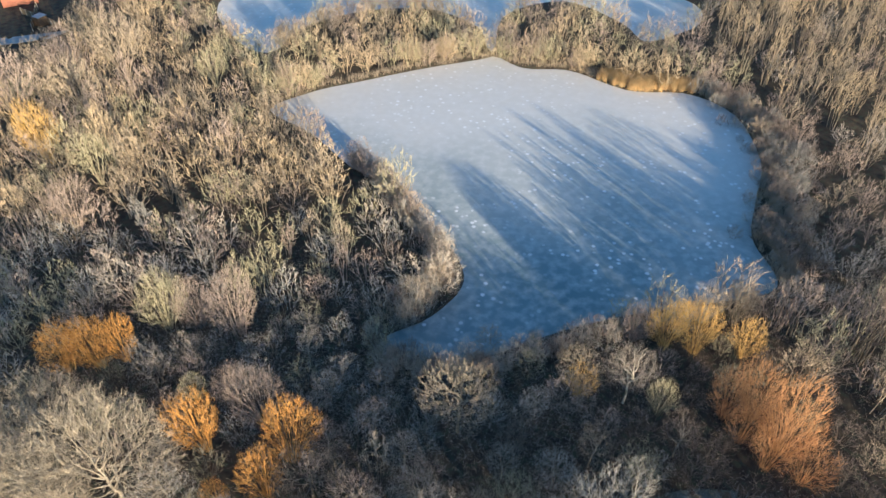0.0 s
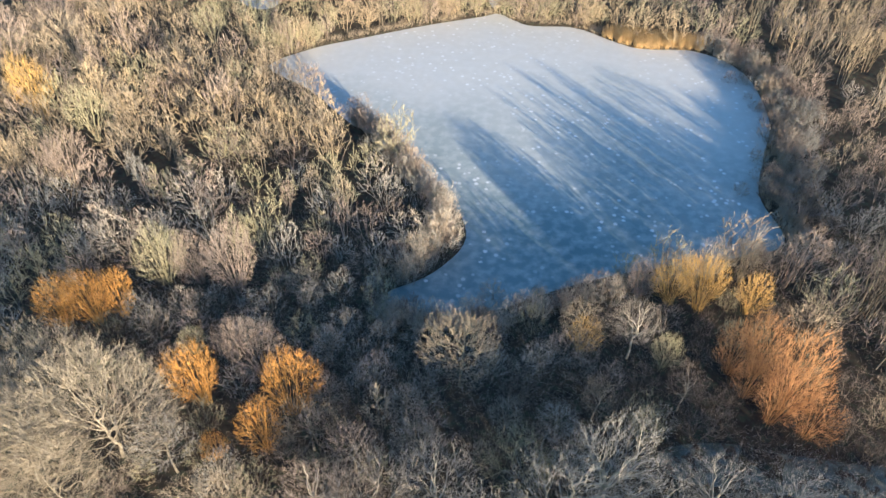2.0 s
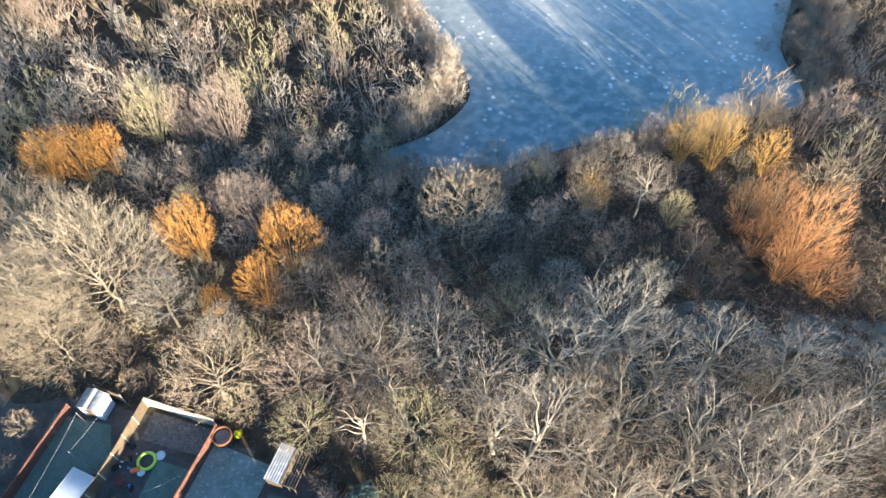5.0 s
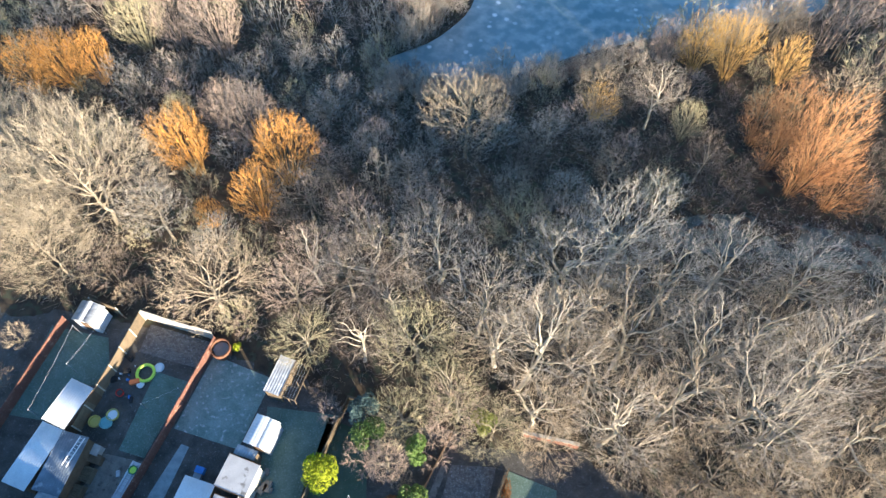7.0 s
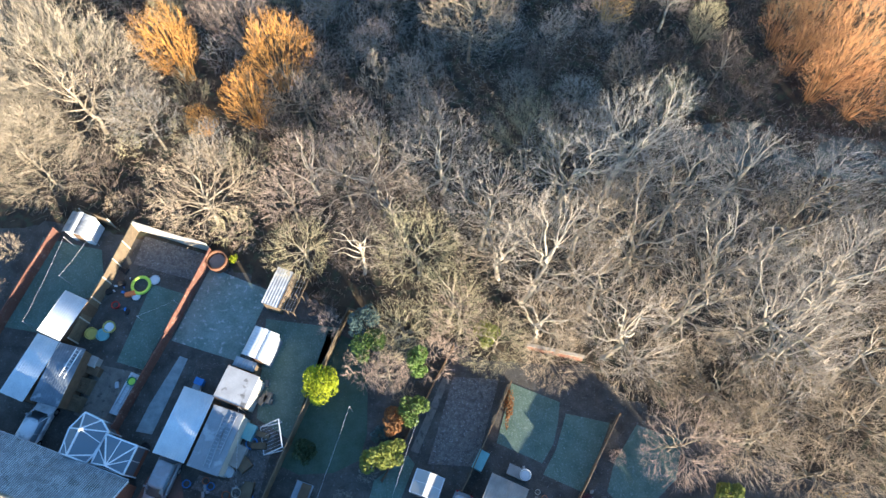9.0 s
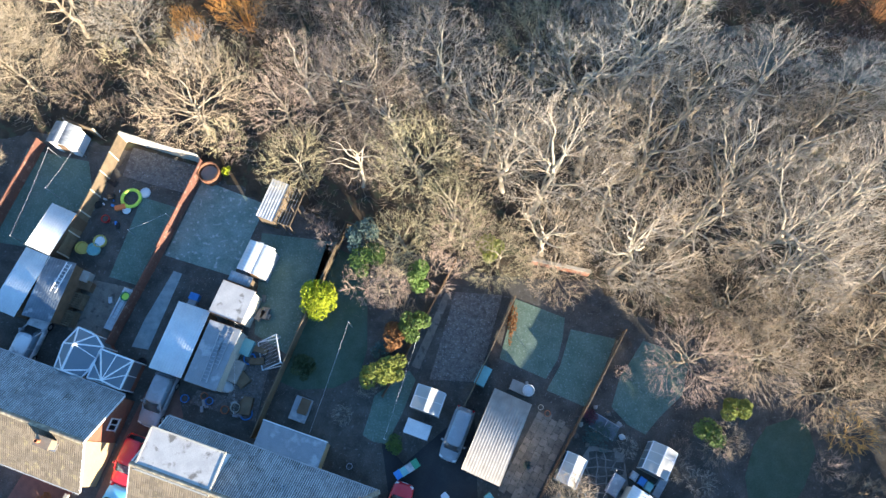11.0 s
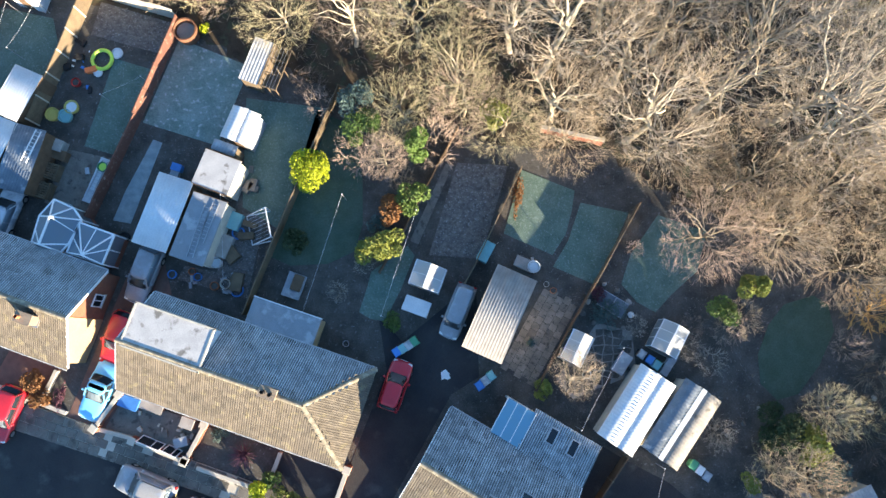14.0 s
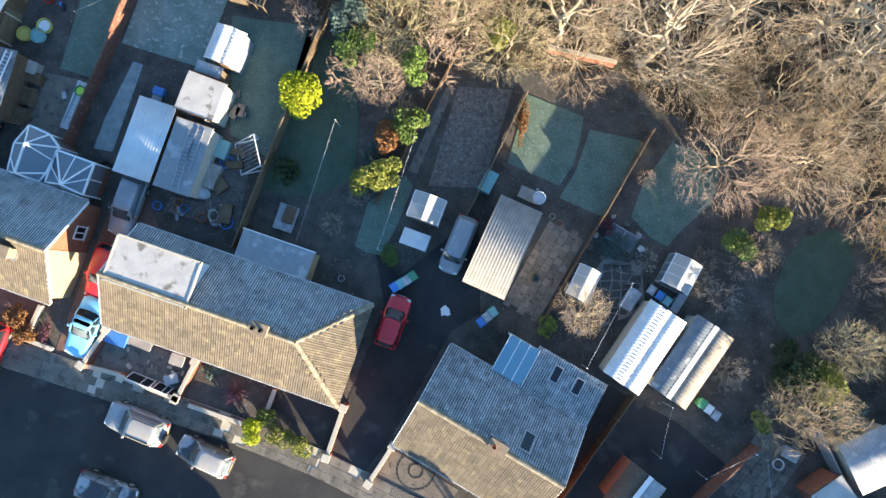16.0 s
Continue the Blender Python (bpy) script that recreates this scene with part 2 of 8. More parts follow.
    "terracotta": mat("terracotta", (0.45, 0.17, 0.08), (0.38, 0.14, 0.07), 0.3, 0.8, 0.1, 10, 0.1),
    "blue_plastic": mat("blue_plastic", (0.06, 0.22, 0.55), (0.05, 0.19, 0.48), 0.3, 0.5, 0, 10, 0.1),
    "green_plastic": mat("green_plastic", (0.07, 0.28, 0.16), (0.06, 0.24, 0.14), 0.3, 0.5, 0, 10, 0.1),
    "lime": mat("lime_plastic", (0.55, 0.78, 0.10), (0.50, 0.70, 0.10), 0.3, 0.5, 0, 10, 0.0),
    "red_plastic": mat("red_plastic", (0.50, 0.04, 0.03), (0.42, 0.035, 0.03), 0.3, 0.5, 0, 10, 0.05),
    "orange_plastic": mat("orange_plastic", (0.75, 0.20, 0.06), (0.65, 0.17, 0.05), 0.3, 0.5, 0, 10, 0.05),
    "yellow_plastic": mat("yellow_plastic", (0.55, 0.45, 0.12), (0.48, 0.40, 0.12), 0.3, 0.6, 0, 10, 0.05),
    "teal": mat("teal_cover", (0.20, 0.42, 0.42), (0.17, 0.36, 0.37), 0.5, 0.6, 0.1, 10, 0.05),
    "rust": mat("rusty_steel", (0.20, 0.09, 0.05), (0.13, 0.065, 0.04), 0.4, 0.9, 0.4, 10, 0.0),
    "leaf_lime": mat("lime_foliage", (0.42, 0.45, 0.02), (0.30, 0.36, 0.02), 0.5, 0.7, 0, 8, 0.08),
    "leaf_green": mat("green_foliage", (0.075, 0.13, 0.03), (0.13, 0.18, 0.045), 0.6, 0.6, 0, 8, 0.1),
    "leaf_dark": mat("dark_foliage", (0.028, 0.05, 0.02), (0.05, 0.075, 0.028), 0.6, 0.6, 0, 8, 0.1),
    "leaf_yellow": mat("yellow_green_foliage", (0.24, 0.25, 0.05), (0.16, 0.19, 0.045), 0.6, 0.7, 0, 8, 0.1),
    "leaf_brown": mat("russet_foliage", (0.24, 0.11, 0.04), (0.17, 0.085, 0.035), 0.6, 0.8, 0, 8, 0.1),
    "leaf_bright": mat("bright_foliage", (0.12, 0.19, 0.04), (0.085, 0.14, 0.035), 0.6, 0.6, 0, 8, 0.1),
    "leaf_purple": mat("purple_foliage", (0.20, 0.08, 0.10), (0.13, 0.055, 0.075), 0.4, 0.6, 0, 8, 0.1),
    "leaf_blue": mat("blue_green_foliage", (0.10, 0.15, 0.13), (0.07, 0.11, 0.10), 0.4, 0.7, 0, 8, 0.1),
    "asphalt": mat("asphalt", (0.028, 0.028, 0.031), (0.046, 0.045, 0.044), 2.2, 0.9, 0.5, 30, 0.0, spot=(0.068, 0.066, 0.064), spot_size=1.8, spot_amount=0.25, speck=0.7),
    "slab": mat("concrete_slab", (0.125, 0.115, 0.10), (0.19, 0.175, 0.15), 0.7, 0.95, 0.4, 12, 0.14, spot=(0.08, 0.075, 0.065), spot_size=0.5, spot_amount=0.3, speck=1.0),
}

# ---- helpers for meshes ----


def mesh_of(name, verts, faces, material, smooth=False):
    me = bpy.data.meshes.new(name)
    me.from_pydata(verts if isinstance(verts, list) else verts.tolist(), [], faces)
    me.update()
    if isinstance(material, str):
        material = M[material]
    me.materials.append(material)
    if smooth:
        me.polygons.foreach_set("use_smooth", [True] * len(me.polygons))
    return me


def part_data(name, me, parent, label=""):
    ob = new(name, me)
    ob.parent = parent
    return tagged(ob, label)


def part(name, bm, material, parent, label="", smooth=False):
    """One bmesh as one mesh object under a thing or a part."""
    me = bpy.data.meshes.new(name)
    bm.normal_update()
    bm.to_mesh(me)
    bm.free()
    me.materials.append(M[material] if isinstance(material, str) else material)
    if smooth:
        me.polygons.foreach_set("use_smooth", [True] * len(me.polygons))
    ob = new(name, me)
    ob.parent = parent
    return tagged(ob, label)


def thing(name, label, category, m=None, group="", kind=""):
    ob = tagged(new(name), label, category, group, kind)
    ob.empty_display_size = 0.3
    if m is not None:
        ob.matrix_basis = m
    return ob


def add_box(bm, lo, hi, m=None, bevel=0.0):
    lo, hi = Vector(lo), Vector(hi)
    r = bmesh.ops.create_cube(bm, size=1.0)
    vs = r["verts"]
    bmesh.ops.scale(bm, vec=hi - lo, verts=vs)
    bmesh.ops.translate(bm, vec=(lo + hi) / 2, verts=vs)
    if bevel:
        es = list({e for v in vs for e in v.link_edges})
        r = bmesh.ops.bevel(bm, geom=es, offset=bevel, segments=1, affect="EDGES")
        vs = r["verts"]
    if m is not None:
        bmesh.ops.transform(bm, matrix=m, verts=vs)
    return bm


def box(lo, hi, bevel=0.0):
    return add_box(bmesh.new(), lo, hi, None, bevel)


def prism(points, z0, z1):
    """An upright slab on a plan outline given in order."""
    bm = bmesh.new()
    area = sum(points[i - 1][0] * points[i][1] - points[i][0] * points[i - 1][1] for i in range(len(points)))
    pts = list(points) if area > 0 else list(points)[::-1]
    low = [bm.verts.new((x, y, z0)) for x, y in pts]
    top = [bm.verts.new((x, y, z1)) for x, y in pts]
    bm.faces.new(top)
    bm.faces.new(low[::-1])
    for i in range(len(pts)):
        j = (i + 1) % len(pts)
        bm.faces.new((low[i], low[j], top[j], top[i]))
    return bm


def spline(points, n=6):
    """A closed smooth line through plan points."""
    p = np.array(points, float)
    out = []
    for i in range(len(p)):
        a, b, c, d = p[i - 1], p[i], p[(i + 1) % len(p)], p[(i + 2) % len(p)]
        for k in range(n):
            t = k / n
            out.append(0.5 * (2 * b + (c - a) * t + (2 * a - 5 * b + 4 * c - d) * t * t + (3 * b - a - 3 * c + d) * t**3))
    return np.array(out)


def signed_distance(poly, q):
    """Distance of plan points q to a closed outline, negative inside."""
    best, inside = np.full(len(q), 1e9), np.zeros(len(q), bool)
    for i in range(len(poly)):
        a, b = poly[i - 1], poly[i]
        ab = b - a
        t = np.clip(((q - a) @ ab) / max(ab @ ab, 1e-9), 0, 1)
        best = np.minimum(best, np.linalg.norm(q - a - t[:, None] * ab, axis=1))
        cross = (a[1] > q[:, 1]) != (b[1] > q[:, 1])
        with np.errstate(divide="ignore", invalid="ignore"):
            x = (b[0] - a[0]) * (q[:, 1] - a[1]) / (b[1] - a[1]) + a[0]
        inside ^= cross & (q[:, 0] < x)
    return np.where(inside, -best, best)


# ---- ground and ice ----
POND = spline([(-36, 106), (-29.5, 113), (-21, 117.5), (-10, 123), (1, 127.5), (4.5, 129), (10, 124.5), (19, 124), (29, 117.2), (40, 116.5), (47, 109), (47.5, 95), (44, 85), (41, 76),
               (41.5, 66), (30, 62), (20, 59.5), (11, 56), (4, 52.5), (-4, 50.5), (-10, 54.5), (-4.5, 58.5), (-0.5, 64.5), (-2, 70.5), (-7.5, 76.5), (-12, 85), (-19, 89.5), (-27, 98.5)])
FAR_POND = spline([(-48, 131), (-40, 127.5), (-36, 139), (-25, 147.5), (-11, 150), (0, 142), (2.5, 131), (4.5, 131), (7, 148), (20, 156), (31, 146), (35, 137), (43, 141), (49, 147), (49, 158), (30, 175), (-10, 180), (-48, 170), (-58, 150)])


def wood_edge(x):
    """How far the gardens reach back."""
    return np.interp(x, [-60, -34, -27, -20, -8, 5, 12, 16, 22, 40, 60], [25, 22.8, 22.6, 20.6, 16.5, 13.8, 13.2, 10.5, 8, 4, 0])


def ground_height(q):
    water = np.minimum(signed_distance(POND, q), signed_distance(FAR_POND, q))
    garden = np.clip((wood_edge(q[:, 0]) + 1 - q[:, 1]) / 2.0, 0, 1)
    bumps = np.array([noise.noise((x * 0.16, y * 0.16, 3.0)) + 0.5 * noise.noise((x * 0.5, y * 0.5, 8.0)) for x, y in q]) * 0.22
    land = 0.12 + bumps * np.clip(water / 3, 0, 1)
    z = np.where(water < 2.0, np.clip(0.3 * water, -0.7, 0.12), land)
    return z * (1 - garden)


STEP = 1.25
gx, gy = np.arange(-140, 131, STEP), np.arange(-45, 196, STEP)
GX, GY = np.meshgrid(gx, gy)
gq = np.stack([GX.ravel(), GY.ravel()], 1)
gz = ground_height(gq)
nx, ny = len(gx), len(gy)
edge = (gq[:, 0] <= gx[0]) | (gq[:, 0] >= gx[-1]) | (gq[:, 1] <= gy[0]) | (gq[:, 1] >= gy[-1])
gz[edge] = 0
gv = np.c_[gq, gz].tolist()
gf = [(j * nx + i, j * nx + i + 1, (j + 1) * nx + i + 1, (j + 1) * nx + i) for j in range(ny - 1) for i in range(nx - 1)]
far_x, far_y = (-2500, float(gx[0]), float(gx[-1]), 2500), (-2500, float(gy[0]), float(gy[-1]), 2500)
for j in range(3):
    for i in range(3):
        if (i, j) != (1, 1):
            k = len(gv)
            gv += [(far_x[i], far_y[j], 0), (far_x[i + 1], far_y[j], 0), (far_x[i + 1], far_y[j + 1], 0), (far_x[i], far_y[j + 1], 0)]
            gf.append((k, k + 1, k + 2, k + 3))
ground = tagged(new("ground", mesh_of("ground", gv, gf, "litter", True)), "dark leaf litter and bare earth of a wet wood", "ground", kind="structure")

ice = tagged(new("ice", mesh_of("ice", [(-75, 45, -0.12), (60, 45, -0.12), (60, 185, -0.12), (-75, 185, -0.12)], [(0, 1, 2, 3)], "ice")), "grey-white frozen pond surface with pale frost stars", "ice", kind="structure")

# ---- bare trees ----


class Wood:
    """Collects tapered tubes and spikes as one mesh."""

    def __init__(self):
        self.v, self.f, self.n = [], {3: [], 4: []}, 0

    @staticmethod
    def across(d):
        ref = np.where(np.abs(d[:, 2:3]) < 0.9, np.array([[0, 0, 1.0]]), np.array([[1.0, 0, 0]]))
        a = np.cross(d, ref)
        a /= np.linalg.norm(a, axis=1)[:, None] + 1e-9
        return a, np.cross(d, a)

    def tubes(self, lines, radii, sides):
        """lines: (n, k, 3); radii: (n, k)."""
        n, k, _ = lines.shape
        d = lines[:, -1] - lines[:, 0]
        d = d / (np.linalg.norm(d, axis=1)[:, None] + 1e-9)
        a, b = self.across(d)
        w = np.arange(sides) * 2 * np.pi / sides
        ring = np.cos(w)[None, :, None] * a[:, None] + np.sin(w)[None, :, None] * b[:, None]
        self.v.append((lines[:, :, None] + radii[:, :, None, None] * ring[:, None]).reshape(-1, 3))
        i = np.arange(n)[:, None, None] * k * sides + np.arange(k - 1)[None, :, None] * sides
        s, t = np.arange(sides)[None, None], (np.arange(sides)[None, None] + 1) % sides
        self.f[4].append(np.stack([i + s, i + t, i + t + sides, i + s + sides], -1).reshape(-1, 4) + self.n)
        self.n += n * k * sides

    def spikes(self, a, b, r):
        d = b - a
        d = d / (np.linalg.norm(d, axis=1)[:, None] + 1e-9)
        p, q = self.across(d)
        ring = [a + r[:, None] * (math.cos(w) * p + math.sin(w) * q) for w in (0, 2.094, 4.189)]
        self.v.append(np.stack([*ring, b], 1).reshape(-1, 3))
        i = np.arange(len(a))[:, None] * 4 + self.n
        self.f[3].append(np.concatenate([i + [0, 1, 3], i + [1, 2, 3], i + [2, 0, 3]]))
        self.n += 4 * len(a)

    def blades(self, a, b, r, rng):
        """Finest twigs: one thin tapering face each."""
        d = unit(b - a)
        p = unit(np.cross(d, unit(rng.normal(size=a.shape))))
        self.v.append(np.stack([a - r[:, None] * p, a + r[:, None] * p, b], 1).reshape(-1, 3))
        self.f[3].append(np.arange(len(a) * 3).reshape(-1, 3) + self.n)
        self.n += 3 * len(a)

    def add(self, other, m):
        """Another lot of wood, at the pose m."""
        t = np.array(m)
        self.v.append(np.concatenate(other.v) @ t[:3, :3].T + t[:3, 3])
        for k in (3, 4):
            self.f[k] += [f + self.n for f in other.f[k]]
        self.n += other.n

    def mesh(self, name, material):
        me = bpy.data.meshes.new(name)
        v = np.concatenate(self.v)
        tri = np.concatenate(self.f[3]) if self.f[3] else np.zeros((0, 3), int)
        quad = np.concatenate(self.f[4]) if self.f[4] else np.zeros((0, 4), int)
        me.vertices.add(len(v))
        me.vertices.foreach_set("co", v.astype(np.float32).ravel())
        me.loops.add(tri.size + quad.size)
        me.loops.foreach_set("vertex_index", np.r_[tri.ravel(), quad.ravel()].astype(np.int32))
        me.polygons.add(len(tri) + len(quad))
        me.polygons.foreach_set("loop_start", np.r_[np.arange(len(tri)) * 3, tri.size + np.arange(len(quad)) * 4].astype(np.int32))
        me.update(calc_edges=True)
        me.materials.append(M[material])
        return me


def unit(v):
    return v / (np.linalg.norm(v, axis=1)[:, None] + 1e-9)


def rods(start, mid, end, k):
    """Curved lines (n, k, 3) over a middle point."""
    t = np.linspace(0, 1, k)[None, :, None]
    return start[:, None] * (1 - t) ** 2 + mid[:, None] * 2 * t * (1 - t) + end[:, None] * t * t


def points_on(lines, shares):
    """Points and ways at shares of each line's length."""
    n, k, _ = lines.shape
    u = np.array(shares) * (k - 1)
    i = np.minimum(u.astype(int), k - 2)
    w = (u - i)[None, :, None]
    return (lines[:, i] * (1 - w) + lines[:, i + 1] * w).reshape(-1, 3), unit((lines[:, i + 1] - lines[:, i]).reshape(-1, 3))


def wander(lines, amp, rng):
    """Lets lines wind to and fro more and more towards their ends."""
    n, k, _ = lines.shape
    t = np.linspace(0, 1, k)[None, :, None]
    one, two = rng.uniform(0.5, 1.2, (n, 1, 3)), rng.uniform(1.4, 2.5, (n, 1, 3))
    p, q = rng.uniform(0, 6.28, (n, 1, 3)), rng.uniform(0, 6.28, (n, 1, 3))
    return lines + amp * np.sqrt(t) * (np.sin(6.28 * one * t + p) - np.sin(p) + 0.55 * (np.sin(6.28 * two * t + q) - np.sin(q)))


def grow(seed, h, w, stems=1, trunk=0.3, low=0.25, r=0.15, limbs=10, n2=50, n3=260, n4=1000, l4=0.5, crook=0.02, focus=0.1, fan=1.5, stray=0.5, twig_r=0.014, spread=0.0, tip=0.0, wind=0.0, fine=True):
    """Trunk and crown of a bare tree h high and w wide: each order of branches reaches from the order before to points spread evenly through the crown."""
    rng = np.random.default_rng(seed)
    body, crown = Wood(), Wood()
    waves = rng.normal(size=(5, 3)) * 2.2
    phase = rng.uniform(0, 6.28, 5)
    mid_z = h * (low + (1 - low) * 0.42)
    root = np.array([0, 0, focus * h])

    def inside(n, lo, hi):
        d = unit(rng.normal(size=(n * 3, 3)))
        d = d[d[:, 2] > -0.75][:n]
        m = len(d)
        lump = 1 + 0.07 * np.sin(d @ waves.T + phase).sum(1)
        q = d * (rng.uniform(lo ** 3, hi ** 3, m) ** (1 / 3) * lump)[:, None]
        q[:, 2] = np.where(q[:, 2] > 0, q[:, 2] * (h - mid_z), q[:, 2] * (mid_z - low * h))
        q[:, :2] *= w / 2
        q[:, 2] += mid_z
        # narrower towards the top for upright kinds
        q[:, :2] *= (1 - tip * np.clip((q[:, 2] - mid_z) / (h - mid_z), 0, 1))[:, None]
        return q

    def join(q, p, way):
        """For each point the best place to branch from."""
        v = q[:, None] - p[None]
        dist = np.linalg.norm(v, axis=2) + 1e-6
        out = unit(q - root)
        cos = (v * out[:, None]).sum(2) / dist
        back = (v * way[None]).sum(2) / dist
        return np.argmin(dist * (1 + fan * (1 - cos) + 0.5 * (1 - back)), axis=1)

    sides = 6 if r > 0.1 else 3
    q1 = inside(limbs, 0.35 if stems == 1 else 0.45, 0.85)
    if stems == 1:
        top = np.array([[*(rng.normal(size=2) * 0.03 * h), h * (trunk + 0.28)]])
        line = rods(np.array([[0, 0, -0.2]]), top * [[0.3, 0.3, 0.5]], top, 9)
        line = wander(line, wind * h, rng)
        body.tubes(line, r * np.linspace(1.3, 0.5, 9)[None], sides)
        p, way = points_on(line, np.linspace(trunk / (trunk + 0.28), 1, 7))
        i = np.argsort(np.argsort(q1[:, 2] + rng.normal(size=len(q1)) * 0.05 * h)) * 7 // len(q1)
        s = p[i]
    else:
        way = rng.uniform(0, 6.283, len(q1))
        toward = q1[:, :2] / (w / 2)
        s = np.c_[toward * spread + rng.normal(size=(len(q1), 2)) * spread * 0.25, np.full(len(q1), -0.2)]
    k = 9 if fine and stems == 1 else 6 if fine else 4
    bow = s * 0.45 + q1 * 0.55
    bow[:, :2] = s[:, :2] + (q1[:, :2] - s[:, :2]) * (0.42 if stems > 1 else 0.55)
    bow[:, 2] = s[:, 2] + (q1[:, 2] - s[:, 2]) * 0.62
    one = rods(s, bow, q1, k)
    one = wander(one, crook * h, rng)
    body.tubes(one, r * (0.52 if stems == 1 else 0.7) * np.linspace(1, 0.22, k)[None].repeat(len(one), 0), 4 if fine and r > 0.05 else 3)
    p1, w1 = points_on(one, [0.25, 0.4, 0.55, 0.7, 0.85, 1.0])
    q2 = inside(n2, 0.45, 0.95)
    i = join(q2, p1, w1)
    two = rods(p1[i], p1[i] * 0.5 + q2 * 0.5 + w1[i] * np.linalg.norm(q2 - p1[i], axis=1)[:, None] * 0.16, q2, 4 if fine else 2)
    if fine:
        two = wander(two, crook * 0.55 * h, rng)
    thick = max(r * 0.12, twig_r * 1.4)
    crown.tubes(two, thick * np.linspace(1, 0.35, two.shape[1])[None].repeat(len(two), 0), 3)
    p2, w2 = points_on(two, [0.3, 0.5, 0.7, 0.85, 1.0])
    p12, w12 = np.concatenate([p1, p2]), np.concatenate([w1, w2])
    q3 = inside(n3, 0.5, 1.0)
    i = join(q3, p12, w12)
    three = np.stack([p12[i], q3], 1)
    crown.spikes(three[:, 0], three[:, 1], np.full(len(three), twig_r * 1.15))
    long = np.linalg.norm(three[:, 1] - three[:, 0], axis=1)
    pick = rng.choice(len(three), n4, p=(long + 0.1) / (long + 0.1).sum())
    u = rng.uniform(0.15, 0.98, n4)[:, None]
    s = three[pick, 0] * (1 - u) + three[pick, 1] * u
    d = unit(unit(three[pick, 1] - three[pick, 0]) + 0.8 * unit(s - root) + stray * unit(rng.normal(size=s.shape)))
    crown.blades(s, s + d * (l4 * rng.uniform(0.5, 1.3, n4))[:, None], np.full(n4, twig_r), rng)
    return body, crown


SPECIES = {
    # tall woodland trees with long winding pale trunks
    "tall": (7, dict(h=11.5, w=7.8, trunk=0.3, low=0.34, r=0.17, limbs=9, n2=120, n3=1050, n4=3700, l4=0.44, crook=0.02, focus=0.15, fan=2.0, stray=0.8, twig_r=0.0072, wind=0.022)),
    # broad old trees with pale limbs
    "oak": (4, dict(h=8.0, w=9.6, trunk=0.2, low=0.16, r=0.15, limbs=12, n2=150, n3=1250, n4=4800, l4=0.46, crook=0.022, focus=0.1, fan=1.4, stray=0.9, twig_r=0.0075, wind=0.02)),
    "broad": (3, dict(h=11.0, w=9.8, trunk=0.22, low=0.14, r=0.115, limbs=14, n2=200, n3=1900, n4=7800, l4=0.62, crook=0.02, focus=0.05, fan=1.8, stray=0.7, twig_r=0.0085, wind=0.02)),
    "round": (4, dict(h=8.4, w=6.2, trunk=0.3, low=0.3, r=0.11, limbs=16, n2=140, n3=950, n4=3300, l4=0.42, crook=0.012, focus=0.15, fan=1.8, stray=0.7, twig_r=0.007, wind=0.015)),
    # many-stemmed willows with upright rods
    "willow": (5, dict(h=7.4, w=5.0, stems=9, low=0.16, r=0.03, limbs=44, n2=150, n3=1500, n4=4600, l4=0.4, crook=0.003, focus=-0.25, fan=3.6, stray=0.36, twig_r=0.006, spread=0.5)),
    "fan": (3, dict(h=9.6, w=7.4, stems=9, low=0.2, r=0.09, limbs=16, n2=90, n3=800, n4=2600, l4=0.65, crook=0.008, focus=-0.1, fan=2.8, stray=0.4, twig_r=0.013, spread=0.35)),
    "pole": (4, dict(h=10.0, w=4.4, stems=4, low=0.3, r=0.10, limbs=6, n2=26, n3=160, n4=720, l4=0.5, crook=0.008, focus=-0.2, fan=2.2, stray=1.0, twig_r=0.02, spread=0.9, tip=0.35)),
    "scrub": (6, dict(h=4.9, w=4.4, stems=5, low=0.1, r=0.05, limbs=9, n2=32, n3=250, n4=850, l4=0.42, crook=0.015, focus=-0.1, fan=1.8, stray=0.75, twig_r=0.0100, spread=0.6, tip=0.2)),
    "bush": (4, dict(h=2.5, w=2.9, stems=5, low=0.04, r=0.03, limbs=9, n2=26, n3=190, n4=760, l4=0.28, crook=0.02, focus=-0.2, fan=1.2, stray=0.95, twig_r=0.0108, spread=0.4, fine=False)),
    "far": (6, dict(h=5.6, w=4.6, stems=5, low=0.12, r=0.06, limbs=7, n2=24, n3=120, n4=480, l4=0.52, crook=0.014, focus=-0.15, fan=1.8, stray=0.95, twig_r=0.02, spread=0.8, tip=0.25, fine=False)),
}
WORDS = {"tall": "tall winding bare tree", "broad": "wide fine-twigged bare tree", "fan": "tall fan-shaped bare willow", "oak": "old broad bare tree", "round": "round-headed bare tree", "willow": "many-stemmed bare willow", "pole": "tall slender bare tree", "scrub": "bare thicket tree", "bush": "low bare bush", "far": "bare waterside thicket tree"}
HUES = {"tan": "tan", "warm": "warm sandy", "dun": "dull fawn", "grey": "grey", "pink": "pinkish brown", "green": "moss-tinted", "orange": "bright orange", "red": "rust-red", "gold": "golden", "frost": "frost-whitened", "brown": "dark brown"}
GROWN = {}
for kind_name, (variants, shape) in SPECIES.items():
    for k in range(variants):
        GROWN[kind_name, k] = grow(100 * len(GROWN) + k, **shape)
STOCK = {}


